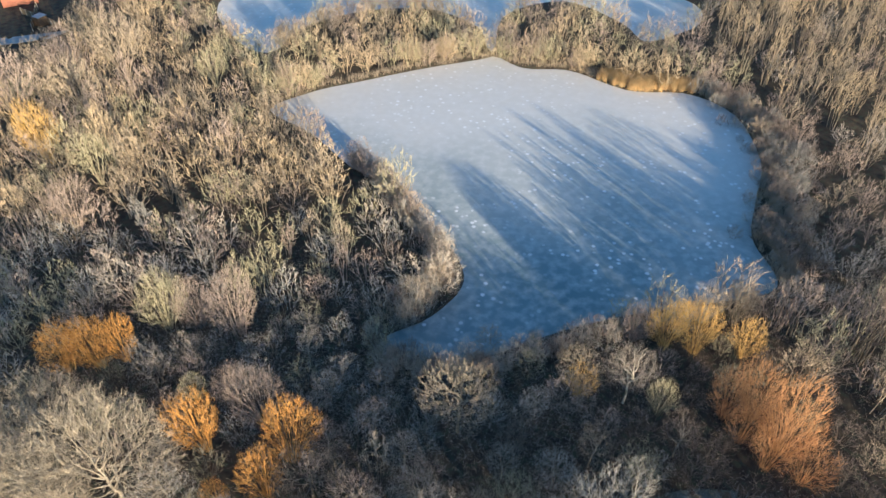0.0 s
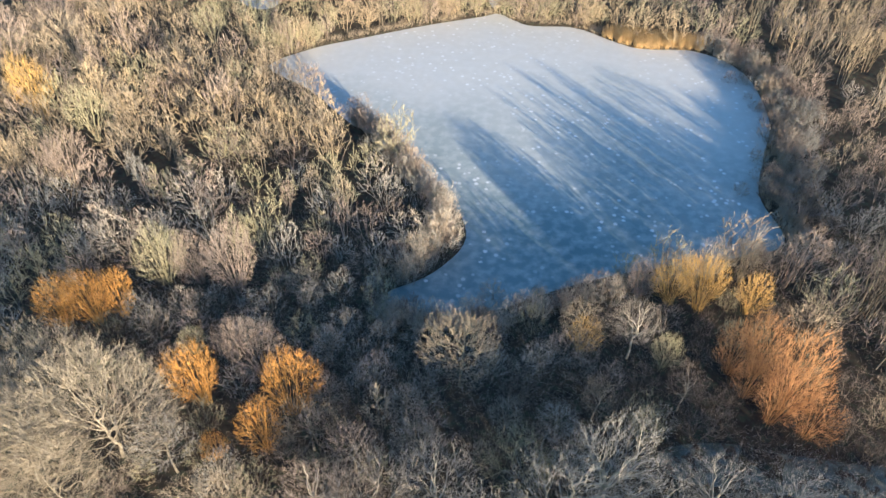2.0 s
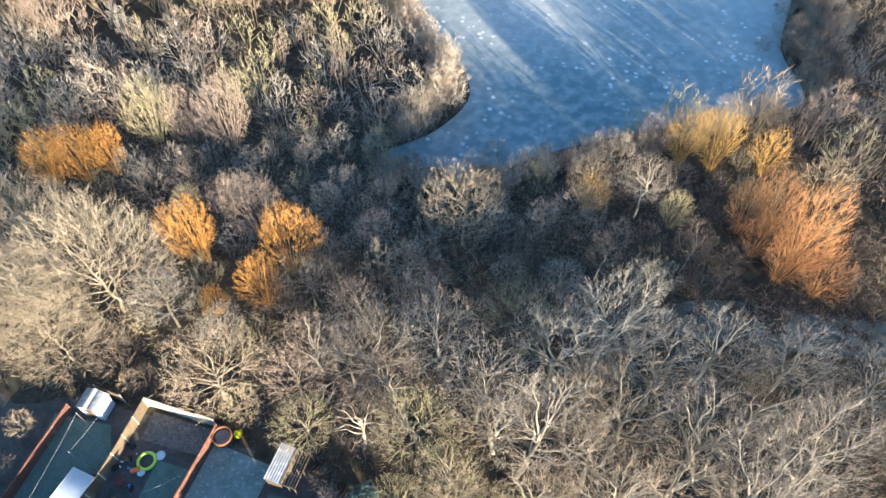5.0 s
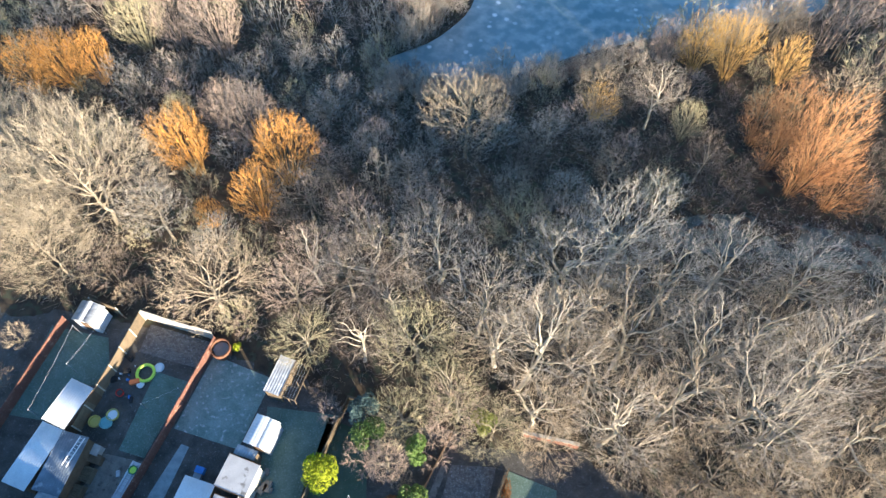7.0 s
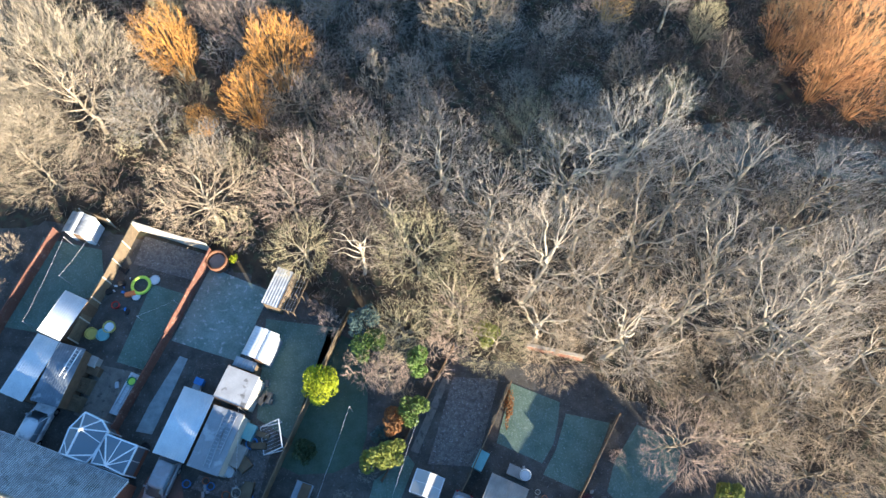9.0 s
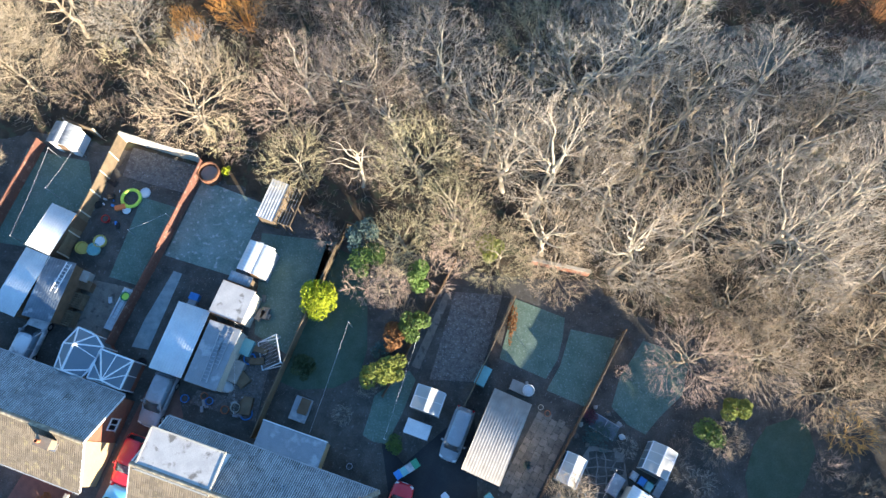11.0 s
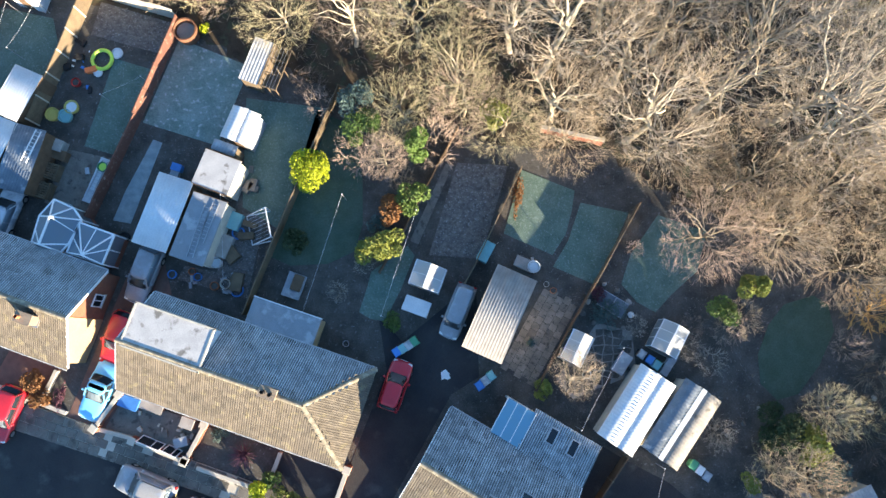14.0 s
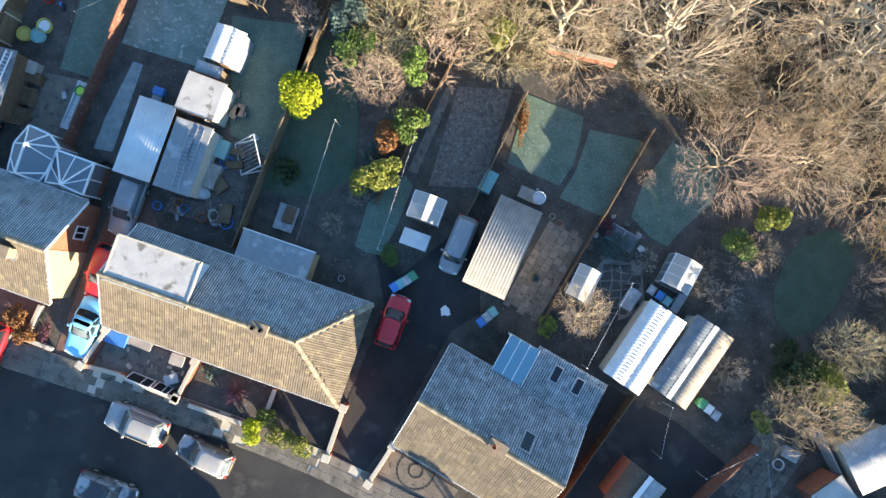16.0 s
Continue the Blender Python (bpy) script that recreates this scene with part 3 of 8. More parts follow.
def tree_stock(kind_name, k, hue):
    """The first tree of a kind, shape and colour; later ones are copies of it."""
    key = (kind_name, k, hue)
    if key not in STOCK:
        body, crown = GROWN[kind_name, k]
        bark = "bark_white" if (kind_name == "tall" and hue != "green") or (kind_name == "oak" and hue == "grey") else "bark_pale" if kind_name in ("oak", "tall", "broad", "round", "pole") or hue == "frost" else "bark_dark"
        if hue in ("orange", "red", "gold") or (kind_name in ("willow", "far", "fan") and hue != "brown"):
            bark = "twig_" + hue
        STOCK[key] = [body.mesh("trunk", bark), crown.mesh("crown", "twig_" + hue), None]
    return STOCK[key]


TREE_NAME = {"bush": "bush", "willow": "willow", "fan": "willow"}
JOINED = {}


def ground_at(x, y):
    i, j = int(np.clip(round((x - gx[0]) / STEP), 0, nx - 1)), int(np.clip(round((y - gy[0]) / STEP), 0, ny - 1))
    return float(gz[j * nx + i])


def plant(kind_name, x, y, size=1.0, hue="tan", rng=random, joined=False):
    """One tree; joined: as a piece of the far wood."""
    k = rng.randrange(SPECIES[kind_name][0])
    size *= 1.28
    m = Matrix.LocRotScale((x, y, ground_at(x, y)), Euler((rng.uniform(-0.08, 0.08), rng.uniform(-0.08, 0.08), rng.uniform(0, 6.283))), (size, size, size * (rng.uniform(1.0, 1.4) if kind_name == "oak" else rng.uniform(0.88, 1.12))))
    if joined:
        kind_name, k = ("far", k % 6) if kind_name == "scrub" else (kind_name, k)
        body, crown = GROWN[kind_name, k]
        for wood in (body, crown):
            JOINED.setdefault(hue, Wood()).add(wood, m)
        return
    stock = tree_stock(kind_name, k, hue)
    if stock[2] is None:
        name = TREE_NAME.get(kind_name, "bare_tree")
        top = thing(name, "%s with %s twigs and no leaves" % (WORDS[kind_name], HUES[hue]), "bush" if kind_name == "bush" else "tree", m, group="woodland trees")
        if SPECIES[kind_name][1].get("stems", 1) > 1:
            part_data("trunk", stock[0], top)["kind"] = "stuff"
        else:
            part_data("trunk", stock[0], top)
        part_data("crown", stock[1], top)
        stock[2] = top
        return
    copy_thing(stock[2], m @ Matrix.Diagonal((*[1 / s for s in stock[2].scale], 1)))


# trees that can be told apart, plus unseen shade trees: kind, x, y, size, colour
for row in (
    ("willow", -45.1, 47.5, 0.84, "orange"), ("willow", -41.8, 48.2, 0.94, "orange"), ("willow", -39.1, 49.4, 0.76, "orange"), ("willow", -26.3, 38.2, 0.94, "orange"), ("willow", -17.1, 37.8, 1.00, "orange"), ("willow", -18.8, 33.5, 0.80, "orange"), ("willow", -23.3, 32.3, 0.48, "orange"),
    ("willow", -31.9, 54.8, 0.83, "pink"), ("willow", -26.9, 53.8, 1.04, "pink"), ("willow", -24.8, 44.0, 0.61, "pink"), ("willow", -21.1, 42.0, 1.04, "pink"), ("willow", -36.0, 54.7, 1.00, "green"), ("willow", -29.3, 44.5, 0.51, "green"), ("broad", -32.7, 31.7, 1.15, "dun"),
    ("broad", -40.6, 35.7, 0.95, "dun"), ("broad", -39.4, 28.4, 0.82, "dun"), ("round", -26.8, 30.3, 0.81, "frost"), ("round", -21.6, 28.9, 0.59, "frost"), ("broad", -35.1, 25.8, 0.71, "dun"), ("round", -0.0, 41.7, 1.07, "tan"), ("round", -5.5, 37.0, 0.59, "grey"),
    ("round", -9.0, 40.7, 0.59, "pink"), ("round", -4.0, 32.3, 0.68, "grey"), ("round", -9.7, 31.4, 0.75, "pink"), ("tall", 18.3, 46.6, 0.60, "grey"), ("round", 12.8, 48.5, 0.75, "tan"), ("willow", 13.1, 47.3, 0.59, "gold"), ("willow", 20.9, 56.2, 0.75, "pink"),
    ("willow", 24.2, 54.9, 0.80, "gold"), ("willow", 27.7, 54.2, 0.91, "gold"), ("willow", 33.3, 53.9, 0.72, "gold"), ("willow", 29.6, 59.3, 0.67, "tan"), ("willow", 33.6, 59.2, 0.69, "tan"), ("willow", 21.8, 45.4, 0.59, "green"), ("willow", 29.1, 45.4, 0.84, "red"),
    ("willow", 31.8, 45.1, 0.96, "red"), ("willow", 33.8, 41.0, 1.18, "red"), ("willow", 31.8, 39.2, 0.88, "red"), ("willow", 35.1, 37.8, 0.78, "red"), ("willow", 30.0, 42.3, 0.70, "red"), ("bush", 3.4, 54.2, 1.15, "frost"), ("scrub", -3.3, 66.4, 0.9, "pink"),
    ("scrub", -5.9, 69.1, 0.72, "pink"), ("bush", -14.5, 81.4, 1.1, "frost"),
    ("fan", -67.6, 103, 1.05, "tan"), ("fan", -64.5, 114.5, 1.15, "tan"), ("fan", -56, 82.6, 0.72, "green"), ("fan", -60.6, 73.6, 0.7, "tan"), ("fan", -54.8, 71.8, 0.72, "pink"), ("willow", -66.4, 87.7, 1.1, "gold"), ("fan", -77, 99, 1.0, "pink"), ("fan", -74, 110, 0.95, "pink"), ("fan", -84, 92, 0.9, "pink"), ("fan", -74, 83, 0.8, "pink"), ("fan", -86, 106, 0.9, "pink"), ("fan", -47, 113, 0.7, "green"), ("fan", -33.5, 111.5, 0.5, "tan"),
    ("tall", 1.9, 22.3, 0.87, "grey"), ("tall", 5.6, 17.8, 0.94, "grey"), ("tall", 3.6, 19.7, 0.79, "tan"), ("tall", 12.0, 13.5, 0.89, "grey"), ("tall", 18.6, 18.2, 0.99, "grey"), ("tall", 21.4, 15.4, 1.04, "grey"), ("tall", 22.8, 12.8, 0.89, "grey"), ("tall", 13.8, 20.2, 1.01, "tan"), ("tall", 6.8, 14.6, 0.69, "tan"), ("tall", 9.4, 21.6, 0.87, "tan"),
    ("tall", 27.6, 17.6, 0.99, "grey"), ("tall", 8.4, 26.0, 1.01, "frost"), ("tall", 17.0, 24.8, 0.87, "frost"), ("tall", 24.6, 22.6, 0.76, "tan"), ("tall", 31.4, 22.6, 0.66, "grey"), ("tall", 34.6, 16.2, 0.99, "grey"), ("tall", 28.6, 12.0, 0.89, "tan"), ("tall", 39.0, 20.4, 0.66, "tan"), ("tall", 16.6, 15.6, 0.85, "tan"), ("tall", 11.0, 17.4, 0.79, "tan"), ("tall", -1.6, 27.4, 0.87, "grey"), ("tall", 35.6, 25.8, 0.66, "frost"), ("tall", 41.5, 14.0, 0.94, "tan"), ("tall", 12.6, 28.0, 1.01, "frost"), ("tall", 21.5, 27.2, 0.76, "frost"), ("tall", 28.8, 27.0, 0.66, "frost"),
    ("tall", -3.0, 19.6, 0.75, "green"), ("tall", -7.6, 19.4, 0.6, "brown"), ("tall", -5.4, 24.0, 0.6, "brown"), ("tall", -12.4, 26.6, 0.60, "pink"), ("tall", -0.4, 15.6, 0.59, "green"), ("tall", 33.2, 10.4, 0.85, "tan"), ("tall", 38.6, 9.6, 0.85, "tan"), ("tall", 45.5, 20.5, 0.76, "tan"), ("tall", 47.0, 11.0, 0.89, "tan"), ("tall", 46.0, 26.5, 0.76, "frost"),
    ("round", 4.6, 36.6, 0.55, "grey"), ("round", 9.6, 35.8, 0.6, "frost"), ("round", 13.6, 38.4, 0.55, "tan"), ("round", 18.0, 36.4, 0.55, "green"), ("round", 22.6, 40.0, 0.6, "brown"), ("round", 8.2, 44.0, 0.5, "grey"), ("round", -13.4, 38.4, 0.55, "pink"), ("round", -14.2, 44.4, 0.5, "frost"), ("round", -17.6, 50.2, 0.5, "grey"), ("round", -8.4, 47.0, 0.42, "frost"),
    ("round", -9.2, 25.1, 0.85, "brown"), ("round", -13.6, 23.6, 0.75, "pink"), 
    ("oak", 13.7, 12.2, 0.6, "tan"), ("oak", 19.2, 10.5, 0.65, "tan"), ("oak", 23.8, 10.0, 0.7, "tan"), ("oak", 28.6, 8.3, 0.75, "tan"), ("oak", 32.9, 5.3, 0.75, "tan"), ("oak", -12.1, 19.8, 0.5, "green"), ("oak", -3.7, 14.3, 0.45, "green"), ("oak", 0.6, 14.7, 0.45, "pink"),
    ("oak", 16.8, 6.6, 0.6, "pink"), ("oak", 20.4, 7.9, 0.55, "tan"), ("oak", 26.2, 5.6, 0.6, "tan"), ("oak", 22.4, 7.4, 0.6, "grey"), ("oak", 3.4, 13.4, 0.5, "green"), ("oak", 7.6, 12.8, 0.5, "tan"), ("round", 8.8, -3.2, 0.46, "tan"), ("round", -4.7, 10.3, 0.52, "pink"), ("round", 23.3, -8.0, 0.62, "tan"), ("round", 25.2, -4.0, 0.5, "green"), ("scrub", 26.8, 0.2, 0.5, "pink"), ("scrub", 19.8, 1.4, 0.55, "tan"), ("scrub", 9.2, -2.8, 0.45, "tan"),
    # oaks and scrub beyond x = 33 are unseen, added to shade the gardens
    ("oak", 35, -0.5, 0.6, "tan"), ("oak", 39, -6, 0.65, "tan"), ("oak", 42, 1, 0.7, "tan"), ("oak", 46, -5, 0.65, "tan"), ("oak", 37.5, 5, 0.65, "tan"), ("oak", 49, 2, 0.65, "tan"), ("scrub", 33.5, -5.5, 0.8, "brown"), ("scrub", 41, -10, 0.8, "brown"), ("scrub", 30.6, 2.6, 0.6, "brown"), ("scrub", 27.6, -4.4, 0.6, "green"), ("scrub", 28.6, -1.6, 0.65, "tan"), ("scrub", 24.6, -7.0, 0.5, "green"), ("bush", 18.2, -1.4, 0.6, "frost"), ("bush", 16.8, 0.8, 0.55, "brown"), ("bush", 18.6, -6.4, 0.6, "frost"), ("bush", 13.2, 0.6, 0.45, "frost"), ("bush", -5.6, 3.4, 0.5, "frost"),
):
    plant(*row, rng=random)
KEY_TREES = np.array([(o.location.x, o.location.y) for o in scene.objects if o.parent is None and o.get("group") == "woodland trees"])
KEY_ROOM = np.array([o.scale.x / 1.28 * (2.9 if o.name.startswith("willow") else 2.6) for o in scene.objects if o.parent is None and o.get("group") == "woodland trees"])


def strip(line, count, width, seed):
    """Scattered plan points along a line."""
    rng = np.random.default_rng(seed)
    l = np.array(line, float)
    seg = np.linalg.norm(np.diff(l, axis=0), axis=1)
    t = rng.uniform(0, seg.sum(), count)
    at = np.r_[0, np.cumsum(seg)]
    return np.stack([np.interp(t, at, l[:, k]) for k in (0, 1)], 1) + rng.normal(size=(count, 2)) * width


def woods():
    """The rest of the wood: one tree to each cell of a jittered lattice, kind and colour by the part of the wood."""
    rng = random.Random(7)
    cells = []
    y = 12.0
    while y < 167:
        gap = 3.7 if y < 60 else 4.2 if y < 105 else 4.6
        x = -125.0
        while x < 118:
            cells.append((x + rng.uniform(-0.42, 0.42) * gap, y + rng.uniform(-0.42, 0.42) * gap))
            x += gap
        y += gap * 0.92
    q = np.array(cells)
    water = np.minimum(signed_distance(POND, q), signed_distance(FAR_POND, q))
    clear = np.min(np.linalg.norm(q[:, None] - KEY_TREES[None], axis=2) - KEY_ROOM[None], axis=1)
    for (x, y), w, c in zip(cells, water, clear):
        if w < 0.3 or y < wood_edge(x) + 1.0 or x < -49 - 0.53 * (y - 32) or x > 60 + 0.36 * (y - 36) or c < 0:
            continue
        if x < -84 and y > 117 + (x + 84) * 0.25 + 5:
            continue
        if 3.1 < x < 5.6 and 22 < y < 34:
            continue
        # a frosty ride through the wood
        if 20 < x < 60 and abs(y - 33.0 + 0.05 * (x - 30)) < 2.2:
            continue
        u = rng.random()
        away = y > 58 or x > 52 or x < -50
        if y < 34:
            if u < 0.14 and not 8 < x < 45:
                plant("oak", x, y, rng.uniform(0.55, 0.85), rng.choice(["grey", "tan", "green"]) if x > -12 else "tan", rng, away)
            elif u < 0.75:
                plant("scrub", x, y, rng.uniform(0.55, 0.95), rng.choice(["brown", "brown", "grey", "tan", "green"]), rng, away)
            elif u < 0.9:
                plant("bush", x, y, rng.uniform(0.7, 1.1), rng.choice(["brown", "green", "tan"]), rng, away)
        elif 36 < y < (62 if x > -40 else 69) and -66 < x < 0:
            plant("scrub", x, y, rng.uniform(0.58, 0.9) + (0.1 if x < -38 else 0), rng.choice(["frost", "grey", "grey", "green", "frost", "pink"]), rng, away)
        elif 36 < x < 55 and 34 <= y < 45:
            plant("scrub", x, y, rng.uniform(0.5, 0.85), rng.choice(["brown", "green", "tan"]), rng, away)
        elif w < 6 and 40 < x < 54 and 62 < y < 116:
            if u < 0.8:
                plant("bush", x, y, rng.uniform(0.8, 1.2), rng.choice(["brown", "frost", "pink", "tan"]), rng, away)
        elif x > 50 - max(0, (66 - y)) * 0.45:
            lee = x > 50 + 0.93 * (116 - y)
            near = 0.66 if y > 66 and not lee else 1.0
            if u < 0.8 and (y < 62 or lee):
                plant("pole", x, y, rng.uniform(0.75, 1.0) * (1.0 if y < 62 else 0.8), rng.choice(["warm", "tan", "warm", "tan"]) if lee and y > 66 else rng.choice(["tan", "brown", "pink", "green"]), rng, away)
            else:
                plant("far", x, y, rng.uniform(0.85, 1.2) * near, rng.choice(["brown", "grey", "pink", "tan", "pink"]), rng, away)
        elif x > 0 and y < 66:
            if (22 < x < 44 and 33 < y < 48) or (20 < x < 38 and 48 <= y < 56):
                plant("scrub", x, y, rng.uniform(0.45, 0.8), rng.choice(["brown", "brown", "green", "pink"]), rng, away)
            elif x < 24:
                plant("scrub", x, y, rng.uniform(0.55, 0.9) * (0.6 if w < 4 and x < 17 else 1.0), rng.choice(["brown", "grey", "green", "brown", "frost", "pink"]), rng, away)
            elif u < 0.65 and x > 40:
                plant("pole", x, y, rng.uniform(0.6, 0.85), rng.choice(["tan", "brown", "pink"]), rng, away)
            else:
                plant("scrub", x, y, rng.uniform(0.95, 1.4), rng.choice(["brown", "grey", "green", "tan", "pink"]), rng, away)
        elif y > 105:
            plant("far", x, y, rng.uniform(0.75, 1.05), rng.choice(["warm", "green", "warm", "tan", "pink"] if w < 12 else ["tan", "warm", "pink", "warm"]), rng, away)
        elif y > 78 or x < -48:
            if u < 0.07 and x < -35:
                plant("fan", x, y, rng.uniform(0.5, 0.75), rng.choice(["tan", "green", "pink"]), rng, away)
            elif u < 0.35 and x < -55:
                plant("pole", x, y, rng.uniform(0.7, 0.95), rng.choice(["warm", "pink", "warm"]), rng, away)
            else:
                plant("scrub" if u < 0.45 and y < 85 else "far", x, y, rng.uniform(0.85, 1.25), rng.choice(["warm", "tan", "green", "warm", "pink", "tan"]), rng, away)
        elif u < 0.2:
            plant("pole", x, y, rng.uniform(0.45, 0.62), rng.choice(["pink", "frost", "pink", "tan"]), rng, away)
        else:
            plant("scrub", x, y, rng.uniform(0.7, 1.05), rng.choice(["grey", "pink", "brown", "green", "frost", "green"]), rng, away)
    for x, y in strip([(44, 68), (46, 79), (49.5, 90), (51.5, 102), (47, 113), (42, 119)], 190, 2.4, 9):
        plant("bush", float(x), float(y), rng.uniform(0.5, 1.05), rng.choice(["pink", "frost", "pink", "frost", "brown"]), rng, True)
    for x, y in strip([(-19, 90.5), (-12.5, 86), (-8, 77.5), (-3, 71), (-1.6, 65), (-5.5, 58.3), (-11, 55), (-10, 52), (-4, 49.6), (5, 51.5), (12, 55)], 120, 0.55, 23):
        plant("bush", float(x), float(y), rng.uniform(0.4, 0.75), rng.choice(["frost", "grey", "brown", "pink", "frost"]), rng, True)
    for x, y in strip([(-20, 91.5), (-13.5, 86.5), (-9, 77.5), (-4.2, 71), (-3.2, 65), (-7, 58.8), (-12, 55.5)], 110, 0.8, 24):
        plant("far", float(x), float(y), rng.uniform(0.42, 0.75), rng.choice(["pink", "frost", "tan", "pink", "grey"]), rng, True)
    for x, y in strip([(-9, 49.5), (4, 50.5), (11, 54), (20, 57.6), (30, 60), (40, 63.5)], 90, 0.7, 25):
        plant("far", float(x), float(y), rng.uniform(0.3, 0.6), rng.choice(["frost", "grey", "brown", "pink", "grey"]), rng, True)
    for x, y in strip([(-36, 108.5), (-29.5, 115), (-21, 119.5), (-10, 125), (0, 129.5), (9, 127), (19, 126), (25, 121.5)], 70, 0.7, 19):
        plant("far", float(x), float(y), rng.uniform(0.55, 0.9), rng.choice(["warm", "green", "tan", "green", "pink"]), rng, True)
    for x, y in strip([(-41, 126), (-35, 137), (-24, 145.5), (-11, 148), (-1, 140)], 40, 0.8, 20):
        plant("far", float(x), float(y), rng.uniform(0.5, 0.8), rng.choice(["tan", "green", "pink"]), rng, True)
    for hue, wood in JOINED.items():
        me = wood.mesh("wood", "twig_" + hue)
        tagged(new("woodland", me), "dense far wood of bare trees with %s twigs" % HUES[hue], "woodland", kind="stuff")


woods()


# ---- low growth ----
def tufts(name, label, category, places, hue, low, high, per, radius, seed, upright=0.8, thick=0.026):
    """Many thin stems in clumps, one object of stuff."""
    rng = np.random.default_rng(seed)
    p = np.repeat(np.array(places), per, axis=0)
    p = p + rng.normal(size=p.shape) * radius
    keep = np.minimum(signed_distance(POND, p), signed_distance(FAR_POND, p)) > -0.4
    p = p[keep]
    i = np.clip(np.round((p[:, 0] - gx[0]) / STEP).astype(int), 0, nx - 1)
    j = np.clip(np.round((p[:, 1] - gy[0]) / STEP).astype(int), 0, ny - 1)
    a = np.c_[p, np.maximum(gz[j * nx + i], -0.2) - 0.05]
    d = unit(np.c_[rng.normal(size=(len(p), 2)) * (1 - upright) * 1.6, np.full(len(p), upright)])
    wood = Wood()
    wood.spikes(a, a + d * rng.uniform(low, high, len(p))[:, None], np.full(len(p), thick))
    tagged(new(name, wood.mesh(name, hue)), label, category, kind="stuff")


tufts("reeds", "dry golden reed bed at the frozen water's edge", "reeds", strip([(25, 121), (31, 118.5), (36, 118.5), (41, 118)], 260, 0.9, 1), "reed", 1.4, 2.6, 28, 0.3, 1, 0.92, 0.035)
tufts("reeds", "dull brown reed bed along the shore", "reeds", strip([(42.5, 66), (43.5, 74), (46, 84), (49.5, 95), (49.5, 108), (43, 117)], 330, 1.5, 2), "reed_dark", 1.0, 2.3, 30, 0.28, 2, 0.88, 0.035)
tufts("reeds", "pale frosted reeds fringing the pond", "reeds", strip([(-12, 85.5), (-8, 77.5), (-3.5, 71), (-3, 65), (-6, 58), (-11, 54), (-7, 51.5), (3, 50.5), (12, 54.5), (21, 58), (31, 60.5)], 420, 0.8, 3), "twig_frost", 0.5, 1.3, 16, 0.45, 3, 0.8)
tufts("reeds", "tan grasses along the island shore", "reeds", strip([(-35, 108), (-29, 114.5), (-20, 119), (-9, 124.5), (1, 129), (10, 126), (19, 125.5), (26, 120.5)], 260, 0.6, 4), "twig_tan", 0.6, 1.3, 14, 0.4, 4, 0.85)
_rng = np.random.default_rng(11)
_q = np.stack([_rng.uniform(-70, 62, 6400), _rng.uniform(8, 70, 6400)], 1)
_q = _q[(_q[:, 1] > wood_edge(_q[:, 0]) + 0.3) & (np.abs(_q[:, 1] - 33 + 0.05 * (_q[:, 0] - 30)) + 9 * (_q[:, 0] < 19) > 2)]
tufts("undergrowth", "brown bramble and dead stems on the wood floor", "undergrowth", _q[::2], "twig_brown", 0.4, 1.3, 10, 0.5, 5, 0.45)
tufts("undergrowth", "frost-whitened brambles under low bushes", "undergrowth", strip([(-40, 52), (-24, 48), (-12, 46), (2, 46), (16, 46)], 900, 4.2, 41), "twig_frost", 0.5, 1.6, 9, 0.6, 41, 0.45, 0.016)
tufts("undergrowth", "tan dead grass and stems on the wood floor", "undergrowth", _q[1::2], "twig_tan", 0.3, 1.1, 9, 0.5, 6, 0.5)
ride = prism(spline([(20, 35.2), (26, 36.5), (34, 35.4), (44, 34.6), (56, 34.2), (56, 29.6), (46, 30.2), (36, 30.8), (27, 31.6), (21, 32.4)], 4).tolist(), -0.2, 0.2)
tufts("undergrowth", "frosted grass and stems on the ride", "undergrowth", strip([(21, 34), (28, 34.4), (40, 33.2), (56, 32)], 420, 1.3, 31), "twig_frost", 0.25, 0.8, 9, 0.5, 31, 0.6, 0.02)
tufts("undergrowth", "brown bracken along the ride", "undergrowth", strip([(21, 33), (28, 35.8), (40, 34.6), (56, 33.6), (56, 30.2), (40, 31), (27, 31.8)], 320, 0.9, 32), "twig_brown", 0.3, 1.1, 9, 0.5, 32, 0.5, 0.022)
tagged(part("ride", ride, "ride", None), "frosted grassy ride through the wood", "grass", kind="structure")


# low frosted and dead plants in the garden beds
_beds = [(18.5, 28, -7, 3.2, 150), (13.5, 19, -0.5, 2.6, 40), (8.6, 12.5, -1.5, 3, 50), (-11.5, -6, 8.4, 13.6, 70), (-13.6, -9, 0.2, 3.4, 40), (0.3, 3.7, 4.8, 11, 60), (-26.5, -21, 18.2, 20.6, 50), (-33, -29, 6, 12, 60), (-15, -13.2, 1, 6, 40), (-20.5, -16.5, 9.5, 11.2, 30), (14.5, 18.5, 8.4, 9.8, 20)]
_p = np.concatenate([np.stack([_rng.uniform(a, b, n), _rng.uniform(c, d, n)], 1) for a, b, c, d, n in _beds])
_p = _p[(np.hypot(_p[:, 0] - 24, (_p[:, 1] - 0) * 0.9) > 3.4)]
tufts("garden_plants", "frosted dead stalks and low plants in garden beds", "plants", _p[::2], "twig_frost", 0.1, 0.4, 9, 0.22, 21, 0.45, 0.016)
tufts("garden_plants", "brown dead stalks in garden beds", "plants", _p[1::2], "twig_brown", 0.15, 0.5, 9, 0.22, 22, 0.45, 0.018)

# ---- setting: street and drives ----
def slab_thing(name, pts, z0, z1, material, label, category="", kind="structure"):
    ob = part(name, prism(pts, z0, z1), material, None)
    return tagged(ob, label, category or name.replace("_", " "), kind=kind)


